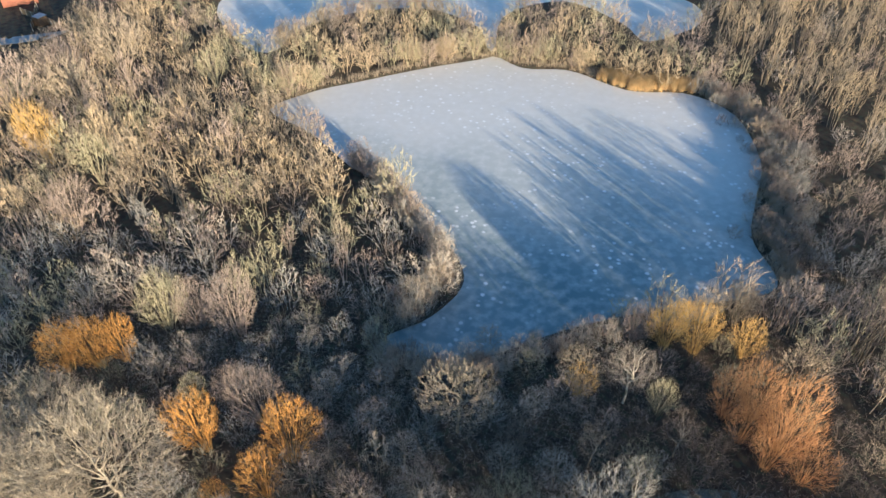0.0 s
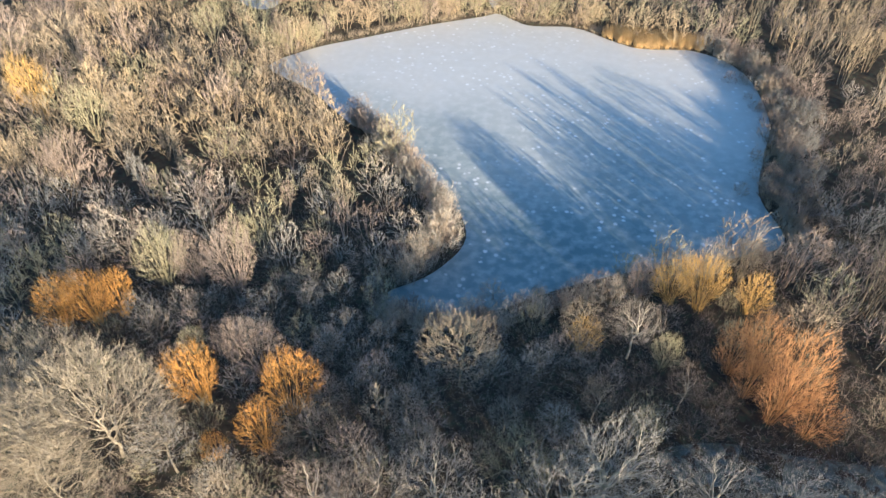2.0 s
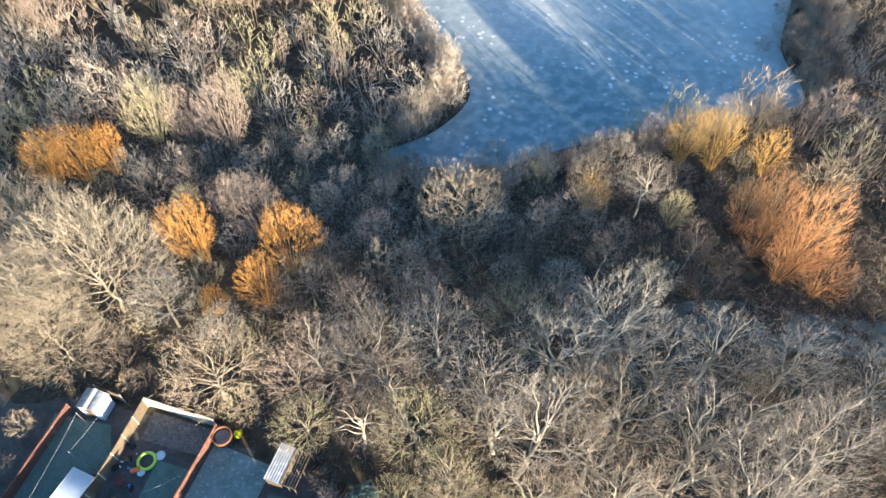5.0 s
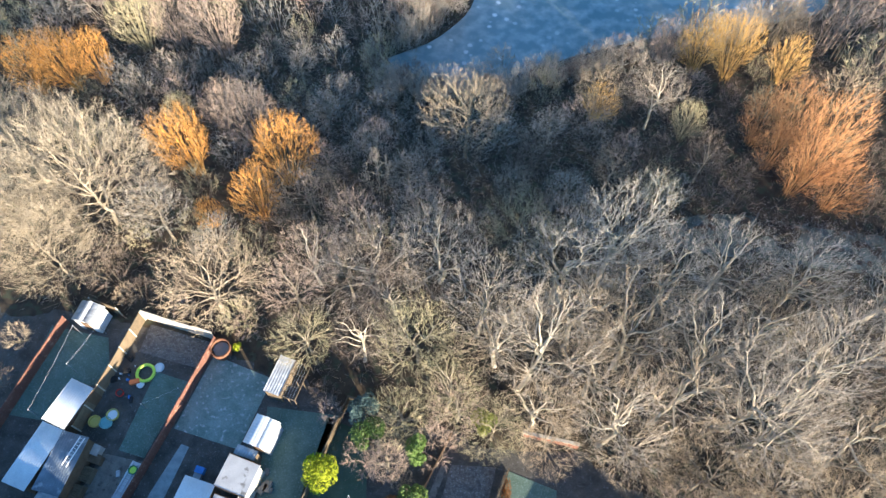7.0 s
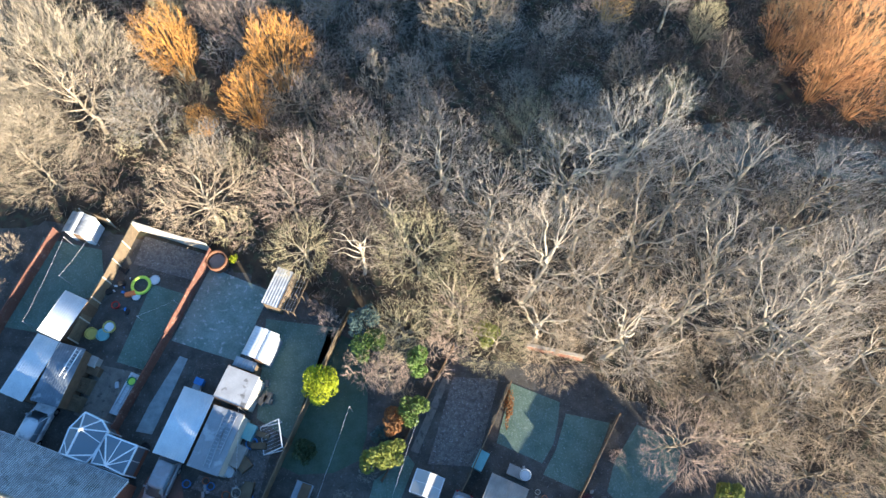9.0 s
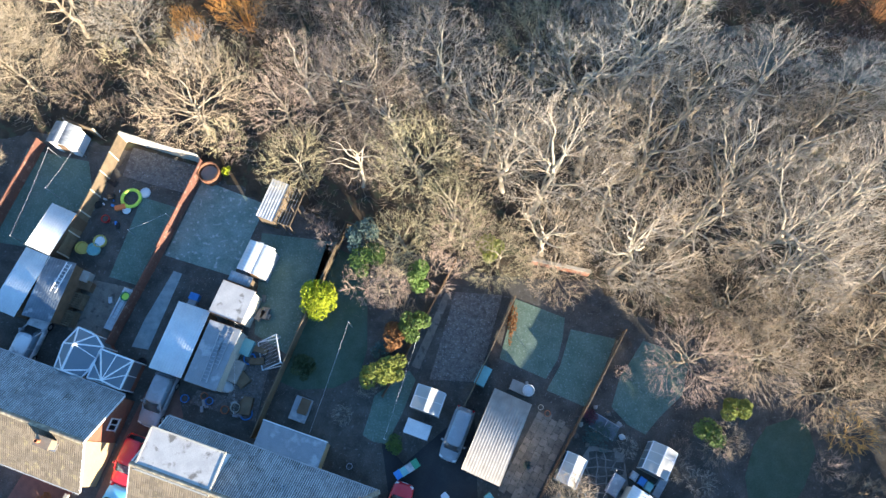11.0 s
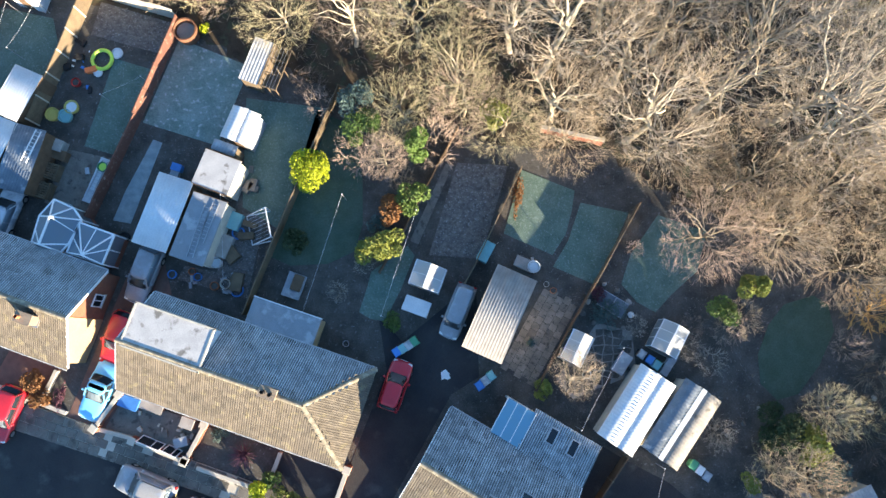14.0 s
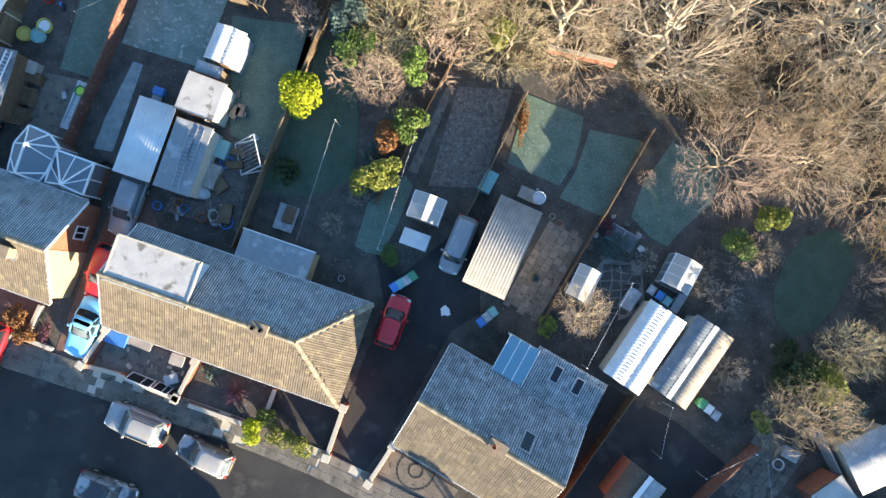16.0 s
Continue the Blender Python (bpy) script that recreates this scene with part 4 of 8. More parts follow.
KERB = [(-45, -5.2), (-28.5, -9.3), (-21.3, -10.95), (-12.4, -13.2), (-6.3, -15.0), (2.0, -18.2), (16, -24.5), (30, -31)]
slab_thing("road", KERB + [(26, -38), (-2, -26.5), (-9, -23.8), (-16, -21.3), (-24, -19.3), (-32, -17.4), (-48, -13.8)], -0.1, 0.012, "asphalt", "dark asphalt street with worn patches", "road")
PAVE_IN = [(-45, -3.3), (-28.7, -7.4), (-21.6, -9.1), (-12.9, -11.3), (-6.9, -13.1), (1.2, -16.3), (15.2, -22.6)]
slab_thing("pavement", KERB[:7] + PAVE_IN[::-1], -0.05, 0.10, "concrete", "pale concrete pavement bed beside the street", "pavement")
slab_thing("drive", [(-4.4, 0.2), (-2.6, -1.6), (1.2, 2.0), (2.2, 2.6), (2.8, -3.6), (1.0, -4.9), (-2.3, -11.8), (-3.9, -14.3), (-6.9, -13.1), (-5.4, -9.9), (-3.5, -3.6)], -0.05, 0.03, "asphalt", "dark asphalt drive between two bungalows", "drive")
slab_thing("drive", [(10.2, -7.0), (13.0, -8.4), (15.8, -9.6), (19, -12), (14, -21), (5.9, -18.0)], -0.05, 0.028, "asphalt", "dark asphalt drive in front of garages", "drive")
slab_thing("drive", [(-22.0, 2.2), (-19.9, 3.4), (-18.9, 0.6), (-20.7, -5.9), (-21.5, -9.1), (-25.0, -8.3), (-24.0, -4.8)], -0.05, 0.026, "red_drive", "reddish drive with parked cars", "drive")


def strip_slabs(parent, a, b, rows, size, depth, lift, material, skip=0.0, rng=random.Random(3)):
    """Paving slabs in rows from a to b, each an object on one of four shared meshes."""
    stock = []
    for k in range(4):
        bm = box((-size / 2 + 0.012, -depth / 2 + 0.012, -0.04), (size / 2 - 0.012, depth / 2 - 0.012, 0.0), 0.008)
        me = bpy.data.meshes.new("slab")
        bm.to_mesh(me)
        bm.free()
        me.materials.append(M[material])
        stock.append(me)
    a, b = Vector((*a, 0)), Vector((*b, 0))
    d = (b - a).normalized()
    n = Vector((-d.y, d.x, 0))
    turn = math.degrees(math.atan2(d.y, d.x))
    for j in range(rows):
        for i in range(int((b - a).length / size)):
            if rng.random() < skip:
                continue
            p = a + d * (i + 0.5 + 0.5 * (j % 2)) * size + n * (j + 0.5) * depth
            ob = part_data("slab", stock[rng.randrange(4)], parent)
            ob.matrix_basis = parent.matrix_basis.inverted() @ pose(p.x, p.y, lift + rng.uniform(-0.004, 0.006), rng.uniform(-0.4, 0.4), rng.uniform(-0.4, 0.4), turn)


def kerbs(parent):
    stones = []
    for a, b in zip(KERB[:-1], KERB[1:]):
        a, b = Vector((*a, 0)), Vector((*b, 0))
        d = (b - a).normalized()
        for i in range(int((b - a).length / 0.92)):
            stones.append((a + d * (i + 0.5) * 0.92, math.degrees(math.atan2(d.y, d.x))))
    bm = box((-0.45, -0.07, -0.1), (0.45, 0.07, 0.125), 0.02)
    me = bpy.data.meshes.new("kerb_stone")
    bm.to_mesh(me)
    bm.free()
    me.materials.append(M["slab"])
    for p, turn in stones:
        part_data("kerb_stone", me, parent).matrix_basis = pose(p.x, p.y, 0, 0, 0, turn)


# ---- bungalows ----
TILE_W, TILE_L = 0.30, 0.345


def tile_mesh(material):
    """One concrete roof tile with two rolls, lying in the xy plane, its foot at y = 0."""
    prof = [(-0.145, 0.0), (-0.11, 0.022), (-0.07, 0.004), (0.0, 0.004), (0.04, 0.022), (0.08, 0.004), (0.143, 0.0)]
    v, f = [], []
    for y, lift in ((0.0, 0.036), (0.37, 0.0)):
        v += [(x, y, z + lift) for x, z in prof]
    n = len(prof)
    f += [(i, i + 1, n + i + 1, n + i) for i in range(n - 1)]
    v += [(-0.15, 0, -0.01), (0.15, 0, -0.01)]
    f.append((2 * n, 2 * n + 1, *range(n - 1, -1, -1)))
    return mesh_of("roof_tile", v, f, material)


def slope_tiles(width, run, hip_left=0.0, hip_right=0.0, gaps=()):
    """Plan places (u, v) of tiles on a slope of that width and length; the hips narrow it towards the top."""
    out = []
    rows = int(run / TILE_L)
    for j in range(rows):
        v = j * run / rows
        lo, hi = hip_left * v / run, width - hip_right * v / run
        for i in range(int(width / TILE_W) + 1):
            u = (i + 0.5) * TILE_W
            if lo - 0.05 < u < hi + 0.05 and not any(a < u < b and c < v < d for a, b, c, d in gaps):
                out.append((u, v))
    return out


def frosted_tile():
    """The same tile with frost lying in its pans."""
    me = tile_mesh("roof_frost")
    me.materials.append(M["roof_roll"])
    for p in me.polygons:
        p.material_index = 1 if p.index in (0, 1, 3, 4, 6) else 0
    return me


def lay_tiles(roof, sets, material, single=300):
    """sets: (matrix of a slope, its tile places). The first tiles are objects, the rest one joined part."""
    stock = tile_mesh(material)
    frosted = frosted_tile()
    rng = random.Random(len(roof.name) + len(sets[0][1]))
    v0 = np.array([v.co for v in stock.vertices])
    f0 = [list(p.vertices) for p in stock.polygons]
    total = sum(len(uv) for _, uv in sets)
    for n, (slope, uv) in enumerate(sets):
        mesh = frosted if n == 1 or len(sets) == 1 else stock
        places = [slope @ pose(u, v, rng.uniform(0, 0.012), rng.uniform(-0.8, 0.8), 0, rng.uniform(-0.9, 0.9)) for u, v in uv]
        rng.shuffle(places)
        count = int(single * len(uv) / total)
        for m in places[:count]:
            part_data("roof_tile", mesh, roof).matrix_basis = m
        vs, fs = [], []
        for k, m in enumerate(places[count:]):
            t = np.array(m)
            vs.append(v0 @ t[:3, :3].T + t[:3, 3])
            fs += [[i + k * len(v0) for i in f] for f in f0]
        if vs:
            joined = mesh_of("roof_tiles", np.concatenate(vs), fs, mesh.materials[0])
            if len(mesh.materials) > 1:
                joined.materials.append(mesh.materials[1])
                joined.polygons.foreach_set("material_index", [p.material_index for p in mesh.polygons] * (len(places) - count))
            ob = part_data("roof_tiles", joined, roof)
            ob["kind"] = "stuff"


def ridge_caps(roof, a, b, material="ridge"):
    """Half-round ridge tiles from a to b, one object each."""
    a, b = Vector(a), Vector(b)
    n = max(1, int((b - a).length / 0.42))
    w = [math.radians(x) for x in (-85, -45, 0, 45, 85)]
    v = [(y, 0.17 * math.sin(x), 0.17 * math.cos(x) - 0.03) for y in (0.0, 0.43) for x in w]
    f = [(i, i + 1, 6 + i, 5 + i) for i in range(4)]
    me = mesh_of("ridge_tile", v, f, material, True)
    turn = (b - a).to_track_quat("X", "Z").to_matrix().to_4x4()
    for i in range(n):
        part_data("ridge_tile", me, roof).matrix_basis = Matrix.Translation(a.lerp(b, i / n)) @ turn


def window_part(parent, m, w, h, name="window", bars=2):
    """A white framed window in a wall; m has x along the wall, z up and y out of it."""
    bm = bmesh.new()
    for lo, hi in (((-w / 2, -0.02, 0), (w / 2, 0.06, 0.07)), ((-w / 2, -0.02, h - 0.07), (w / 2, 0.06, h)), ((-w / 2, -0.02, 0.07), (-w / 2 + 0.07, 0.06, h - 0.07)), ((w / 2 - 0.07, -0.02, 0.07), (w / 2, 0.06, h - 0.07))):
        add_box(bm, lo, hi)
    for i in range(1, bars):
        x = -w / 2 + w * i / bars
        add_box(bm, (x - 0.03, -0.02, 0.07), (x + 0.03, 0.05, h - 0.07))
    fr = part(name, bm, "white", parent)
    fr.matrix_basis = m
    part("pane", box((-w / 2 + 0.06, -0.005, 0.06), (w / 2 - 0.06, 0.012, h - 0.06)), GLASS, fr)
    part("sill", box((-w / 2 - 0.06, 0, -0.05), (w / 2 + 0.06, 0.12, -0.002)), "concrete", fr)
    return fr


def glass(name, tint, rough=0.05):
    m = bpy.data.materials.new(name)
    m.use_nodes = True
    b = m.node_tree.nodes["Principled BSDF"]
    b.inputs["Base Color"].default_value = (*tint, 1)
    b.inputs["Roughness"].default_value = rough
    b.inputs["IOR"].default_value = 1.45
    return m


GLASS = glass("dark_window_glass", (0.02, 0.025, 0.03), 0.06)


def clear_glass(name, tint, rough, through_share):
    m = bpy.data.materials.new(name)
    m.use_nodes = True
    n = m.node_tree.nodes["Principled BSDF"]
    n.inputs["Base Color"].default_value = (*tint, 1)
    n.inputs["Roughness"].default_value = rough
    n.inputs["Alpha"].default_value = 1 - through_share
    return m


PANE = clear_glass("frosted_pane", (0.20, 0.26, 0.31), 0.3, 0.4)
PANE_BLUE = clear_glass("tinted_sheet", (0.15, 0.33, 0.44), 0.3, 0.12)


def chimney(parent, x, y, z, turn=0, pots=2):
    bm = box((-0.5, -0.3, -0.9), (0.5, 0.3, 0.55), 0.015)
    add_box(bm, (-0.56, -0.36, 0.55), (0.56, 0.36, 0.66))
    ch = part("chimney", bm, "chimney", parent)
    ch.matrix_basis = pose(x, y, z, 0, 0, turn)
    for i in range(pots):
        bm = bmesh.new()
        bmesh.ops.create_cone(bm, cap_ends=False, segments=14, radius1=0.13, radius2=0.11, depth=0.4, matrix=pose(-0.24 + 0.48 * i, 0, 0.82))
        bmesh.ops.create_cone(bm, cap_ends=True, segments=14, radius1=0.095, radius2=0.095, depth=0.2, matrix=pose(-0.24 + 0.48 * i, 0, 0.74))
        part("chimney_pot", bm, "black" if pots == 2 else "terracotta", ch)
    part("flashing", box((-0.6, -0.42, -0.05), (0.6, 0.42, 0.0)), "steel", ch).matrix_basis = pose(0, 0, -0.25)


def bungalow(m, length, depth, eave, ridge, hip, label, wall="render", gaps_back=(), over=0.3):
    """A bungalow seen from its front-left eave corner; the back is at y = depth. hip: how far the right end is hipped."""
    house = thing("bungalow", label, "house", m)
    rise, half = ridge - eave, depth / 2
    run = math.hypot(rise, half)
    x0, x1, y0, y1 = over, length - over, over, depth - over
    # walls with gable ends
    bm = bmesh.new()
    wall_top = eave + rise * over / half - 0.12
    def ring(inset, top):
        a, b, c, d = x0 + inset, x1 - inset, y0 + inset, y1 - inset
        return [(a, c), (b, c), (b, d), (a, d)]
    outer, inner = ring(0, 0), ring(0.28, 0)
    vo = [[bm.verts.new((x, y, z)) for x, y in outer] for z in (0, wall_top)]
    vi = [[bm.verts.new((x, y, z)) for x, y in inner] for z in (0, wall_top)]
    for i in range(4):
        j = (i + 1) % 4
        bm.faces.new((vo[0][i], vo[0][j], vo[1][j], vo[1][i]))
        bm.faces.new((vi[0][j], vi[0][i], vi[1][i], vi[1][j]))
        bm.faces.new((vo[1][i], vo[1][j], vi[1][j], vi[1][i]))
    part("wall", bm, wall, house)
    for end, x in ((0, x0), (1, x1)):
        if end == 1 and hip:
            continue
        t = 0.28 if end == 0 else -0.28
        bm = bmesh.new()
        tri = [(y0, wall_top), (y1, wall_top), (half, ridge - 0.16)]
        a = [bm.verts.new((x, y, z)) for y, z in tri]
        b = [bm.verts.new((x + t, y, z)) for y, z in tri]
        bm.faces.new(a if end == 1 else a[::-1])
        bm.faces.new(b[::-1] if end == 1 else b)
        for i in range(3):
            bm.faces.new((a[i], a[(i + 1) % 3], b[(i + 1) % 3], b[i]))
        bmesh.ops.recalc_face_normals(bm, faces=bm.faces)
        part("gable", bm, wall, house)
    # roof deck
    hx = length - hip
    bm = bmesh.new()
    P = [(0, 0, eave), (length, 0, eave), (length, depth, eave), (0, depth, eave), (0, half, ridge), (hx, half, ridge)]
    top = [bm.verts.new(p) for p in P]
    low = [bm.verts.new((x, y, z - 0.1)) for x, y, z in P]
    for q in ((0, 1, 5, 4), (2, 3, 4, 5), (1, 2, 5))[:3 if hip else 2]:
        bm.faces.new([top[i] for i in q])
        bm.faces.new([low[i] for i in q[::-1]])
    for i, j in ((0, 1), (2, 3), (3, 4), (4, 0), *(((1, 2),) if hip else ((1, 5), (5, 2)))):
        bm.faces.new((top[j], top[i], low[i], low[j]))
    bmesh.ops.recalc_face_normals(bm, faces=bm.faces)
    me = bpy.data.meshes.new("roof")
    bm.to_mesh(me)
    bm.free()
    me.materials.append(M["roof"])
    roof = part_data("roof", me, house)
    pitch = math.degrees(math.atan2(rise, half))
    back = pose(length, depth, eave + 0.012, 0, 0, 180) @ pose(0, 0, 0, pitch)
    sets = [(pose(0, 0, eave + 0.012, pitch), slope_tiles(length, run, 0, hip)), (back, slope_tiles(length, run, hip, 0, gaps_back))]
    if hip:
        sets.append((pose(length, 0, eave + 0.012, 0, 0, 90) @ pose(0, 0, 0, math.degrees(math.atan2(rise, hip))), slope_tiles(depth, math.hypot(rise, hip), half, half)))
    lay_tiles(roof, sets, "roof")
    ridge_caps(roof, (0, half, ridge + 0.06), (hx, half, ridge + 0.06))
    if hip:
        ridge_caps(roof, (length, 0, eave + 0.05), (hx, half, ridge + 0.05))
        ridge_caps(roof, (length, depth, eave + 0.05), (hx, half, ridge + 0.05))
    # gutters and verge boards
    for y, s in ((-0.06, 1), (depth + 0.06, 1)):
        part("gutter", box((0, y - 0.05, eave - 0.11), (length, y + 0.05, eave - 0.01), 0.02), "metal_grey", house)
    for x in ([-0.03] if hip else [-0.03, length + 0.03]):
        for side in (0, 1):
            bm = bmesh.new()
            add_box(bm, (-0.025, 0, -0.16), (0.025, run, 0.03))
            ob = part("verge_board", bm, "white", house)
            ob.matrix_basis = pose(x, 0, eave, pitch) if side == 0 else pose(x, depth, eave, 0, 0, 180) @ pose(0, 0, 0, pitch)
    for u in (0.16, 0.5, 0.84) if length > 5 else ():
        window_part(house, pose(length * u, y0 - 0.01, 0.95, 0, 0, 180), 1.7, 1.15, bars=3)
        window_part(house, pose(length * u, y1 + 0.01, 0.95), 1.3, 1.1)
    return house


H2 = pose(-20.68, -5.94, 0, 0, 0, -14.7)
house2 = bungalow(H2, 15.6, 6.65, 2.6, 5.25, 3.3, "semi-detached bungalow pair with frosted brown tiled hipped roof", "brick", gaps_back=((10.2, 15.4, 0.9, 4.4),))
chimney(house2, 10.15, 3.4, 5.25, 0, 2)


def dormer(parent, x0, x1, y0, y1, z0, z1):
    d = part("dormer", box((x0 + 0.15, y0 + 0.1, z0), (x1 - 0.15, y1 - 0.15, z1 - 0.12)), "white", parent, "flat-roofed white dormer box")
    part("flat_roof", box((x0, y0, z1 - 0.12), (x1, y1, z1), 0.02), "felt", d, "pale felt roof with dark puddle stains")
    bm = bmesh.new()
    for lo, hi in (((x0 - 0.03, y0, z1 - 0.16), (x0 + 0.07, y1, z1 + 0.05)), ((x1 - 0.07, y0, z1 - 0.16), (x1 + 0.03, y1, z1 + 0.05)), ((x0 - 0.03, y1 - 0.07, z1 - 0.16), (x1 + 0.03, y1 + 0.03, z1 + 0.05)), ((x0 - 0.03, y0 - 0.03, z1 - 0.16), (x1 + 0.03, y0 + 0.07, z1 + 0.05))):
        add_box(bm, lo, hi)
    part("fascia", bm, "concrete", d)
    window_part(d, pose((x0 + x1) / 2, y1 - 0.14, z0 + 1.2), 3.2, 1.0, bars=4)


dormer(house2, 0.35, 5.6, 3.1, 5.9, 2.9, 5.35)
part("soil_pipe", box((9.6, 5.0, 3.9), (9.72, 5.12, 4.5)), "steel", house2)
# flat-roofed rear room
annex = thing("rear_room", "single-storey rear room with grey felt flat roof", "extension", pose(-12.75, -0.75, 0, 0, 0, -14.7))
part("wall", box((0.1, -0.9, 0), (4.6, 1.35, 2.35)), "render", annex)
part("flat_roof", box((0, -0.95, 2.35), (4.75, 1.5, 2.5), 0.02), "felt_grey", annex)
part("fascia", box((-0.03, 1.47, 2.28), (4.78, 1.53, 2.52)), "white", annex)
window_part(annex, pose(2.3, 1.36, 0.9), 2.4, 1.2, bars=3)

H1 = pose(-37.6, -1.25, 0, 0, 0, -15.2)
house1 = bungalow(H1, 14.0, 6.85, 2.6, 5.25, 0, "brick and cream bungalow with a frosted tiled gable roof", "brick")
chimney(house1, 11.7, 2.6, 5.0, 0, 1)
bm = bmesh.new()
panel = [(0.30, 0.02), (3.42, 0.02), (3.42, 5.0), (0.30, 2.68)]
panel_out, panel_in = [bm.verts.new((13.745, y, z)) for y, z in panel], [bm.verts.new((13.70, y, z)) for y, z in panel]
bm.faces.new(panel_out)
bm.faces.new(panel_in[::-1])
for i in range(4):
    bm.faces.new((panel_out[i], panel_in[i], panel_in[(i + 1) % 4], panel_out[(i + 1) % 4]))
bmesh.ops.recalc_face_normals(bm, faces=bm.faces)
part("render_panel", bm, "render", house1, "cream rendered half of the gable wall")
window_part(house1, pose(13.72, 4.7, 1.1, 0, 0, -90), 0.9, 1.2)
H3 = pose(-2.05, -11.85, 0, 0, 0, -26.0)
house3 = bungalow(H3, 9.55, 7.05, 2.6, 5.25, 0, "bungalow with a frosted brown tiled gable roof", "brick")
chimney(house3, 5.1, 3.6, 5.25, 0, 1)


# unseen bungalows of the street, added to shade the gardens and road
bungalow(pose(-21.5, -29.8, 0, 0, 0, -17), 15.6, 6.65, 2.6, 5.25, 3.3, "bungalow pair across the street with a tiled hipped roof", "brick")
bungalow(pose(31.0, -16.5, 0, 0, 0, -33), 15.6, 6.65, 2.6, 5.25, 3.3, "unseen bungalow pair added to shade the gardens", "brick")
bungalow(pose(26.4, -24.0, 0, 0, 0, -31), 15.6, 6.65, 2.6, 5.25, 3.3, "unseen bungalow pair added to close a sunlit gap", "brick")
bungalow(pose(12.5, -20.5, 0, 0, 0, -29), 11.0, 6.65, 2.6, 5.25, 0, "unseen bungalow added to shade the drive and gardens", "brick")


def roof_window(parent, m, w=0.75, h=1.15):
    bm = bmesh.new()
    for lo, hi in (((-w / 2, 0, 0), (w / 2, 0.08, 0.1)), ((-w / 2, h - 0.08, 0), (w / 2, h, 0.1)), ((-w / 2, 0.08, 0), (-w / 2 + 0.08, h - 0.08, 0.1)), ((w / 2 - 0.08, 0.08, 0), (w / 2, h - 0.08, 0.1))):
        add_box(bm, lo, hi)
    fr = part("roof_window", bm, "metal_grey", parent)
    fr.matrix_basis = m
    part("pane", box((-w / 2 + 0.07, 0.07, 0.02), (w / 2 - 0.07, h - 0.07, 0.07)), GLASS, fr)


roof_window(house3, pose(6.6, 7.05, 2.66, 0, 0, 180) @ pose(0, 0, 0, 37) @ pose(0, 2.5, 0.02), 0.75, 1.3)


def lean_roof(house, x0, x1, y0, y1, z_low, z_high, material="roof"):
    """A tiled lean-to room behind the main eave."""
    room = part("rear_wall", box((x0 + 0.15, y0 - 0.4, 0), (x1 - 0.15, y1 - 0.25, z_low - 0.1)), "render", house)
    run = math.hypot(y1 - y0, z_high - z_low)
    pitch = math.degrees(math.atan2(z_high - z_low, y1 - y0))
    roof = part("rear_roof", box((0, 0, -0.1), (x1 - x0, run, 0)), "roof", house)
    roof.matrix_basis = pose(x1, y1, z_low, 0, 0, 180) @ pose(0, 0, 0, pitch)
    lay_tiles(roof, [(pose(0, 0, 0.012), slope_tiles(x1 - x0, run))], "roof", 120)
    for x in (1.0, 2.5):
        roof_window(roof, pose(x + 0.6, 0.5, 0.02), 0.62, 1.1)


lean_roof(house3, 4.95, 9.6, 6.9, 9.7, 2.15, 2.75)


def glazed_room(m, pts, z_eave, z_top, peak, label, pane=None):
    """A glazed garden room on a plan outline; peak: plan point or two (a ridge) that the rafters meet at."""
    room = thing("conservatory", label, "conservatory", m)
    pane = pane or PANE
    n = len(pts)
    bm, walls, roofbm = bmesh.new(), bmesh.new(), bmesh.new()

    def bar(bm, a, b, r=0.045):
        a, b = Vector(a), Vector(b)
        d = b - a
        add_box(bm, (-r, -r, 0), (r, r, d.length), Matrix.Translation(a) @ d.to_track_quat("Z", "Y").to_matrix().to_4x4())

    def nearest(p):
        return min(peak, key=lambda q: math.dist(p, q))

    for i in range(n):
        a, b = pts[i], pts[(i + 1) % n]
        bar(bm, (*a, 0), (*a, z_eave))
        bar(bm, (*a, z_eave), (*b, z_eave), 0.06)
        bar(bm, (*a, z_eave + 0.03), (*nearest(a), z_top))
        steps = max(1, int(math.dist(a, b) / 0.9))
        for k in range(steps):
            p = [a[j] + (b[j] - a[j]) * k / steps for j in (0, 1)]
            q = [a[j] + (b[j] - a[j]) * (k + 1) / steps for j in (0, 1)]
            if k:
                bar(bm, (*p, 0.6), (*p, z_eave), 0.03)
                bar(bm, (*p, z_eave + 0.03), (*nearest(p), z_top), 0.03)
            for bm2, quad in ((walls, [(*p, 0.6), (*q, 0.6), (*q, z_eave), (*p, z_eave)]), (roofbm, [(*p, z_eave), (*q, z_eave), (*nearest(q), z_top - 0.03), (*nearest(p), z_top - 0.03)])):
                vs = [bm2.verts.new(v) for v in quad]
                if len({tuple(v) for v in quad}) < 4:
                    bmesh.ops.remove_doubles(bm2, verts=vs, dist=1e-5)
                    vs = [v for v in vs if v.is_valid]
                if len(vs) >= 3:
                    bm2.faces.new(vs)
    if len(peak) > 1:
        bar(bm, (*peak[0], z_top), (*peak[1], z_top), 0.06)
    part("frame", bm, "white", room)
    part("base_wall", prism(pts, 0, 0.6), "brick", room)
    for nm, b in (("wall_panes", walls), ("roof_panes", roofbm)):
        r = bmesh.ops.solidify(b, geom=list(b.faces), thickness=0.012)
        part(nm, b, pane, room)
    return room


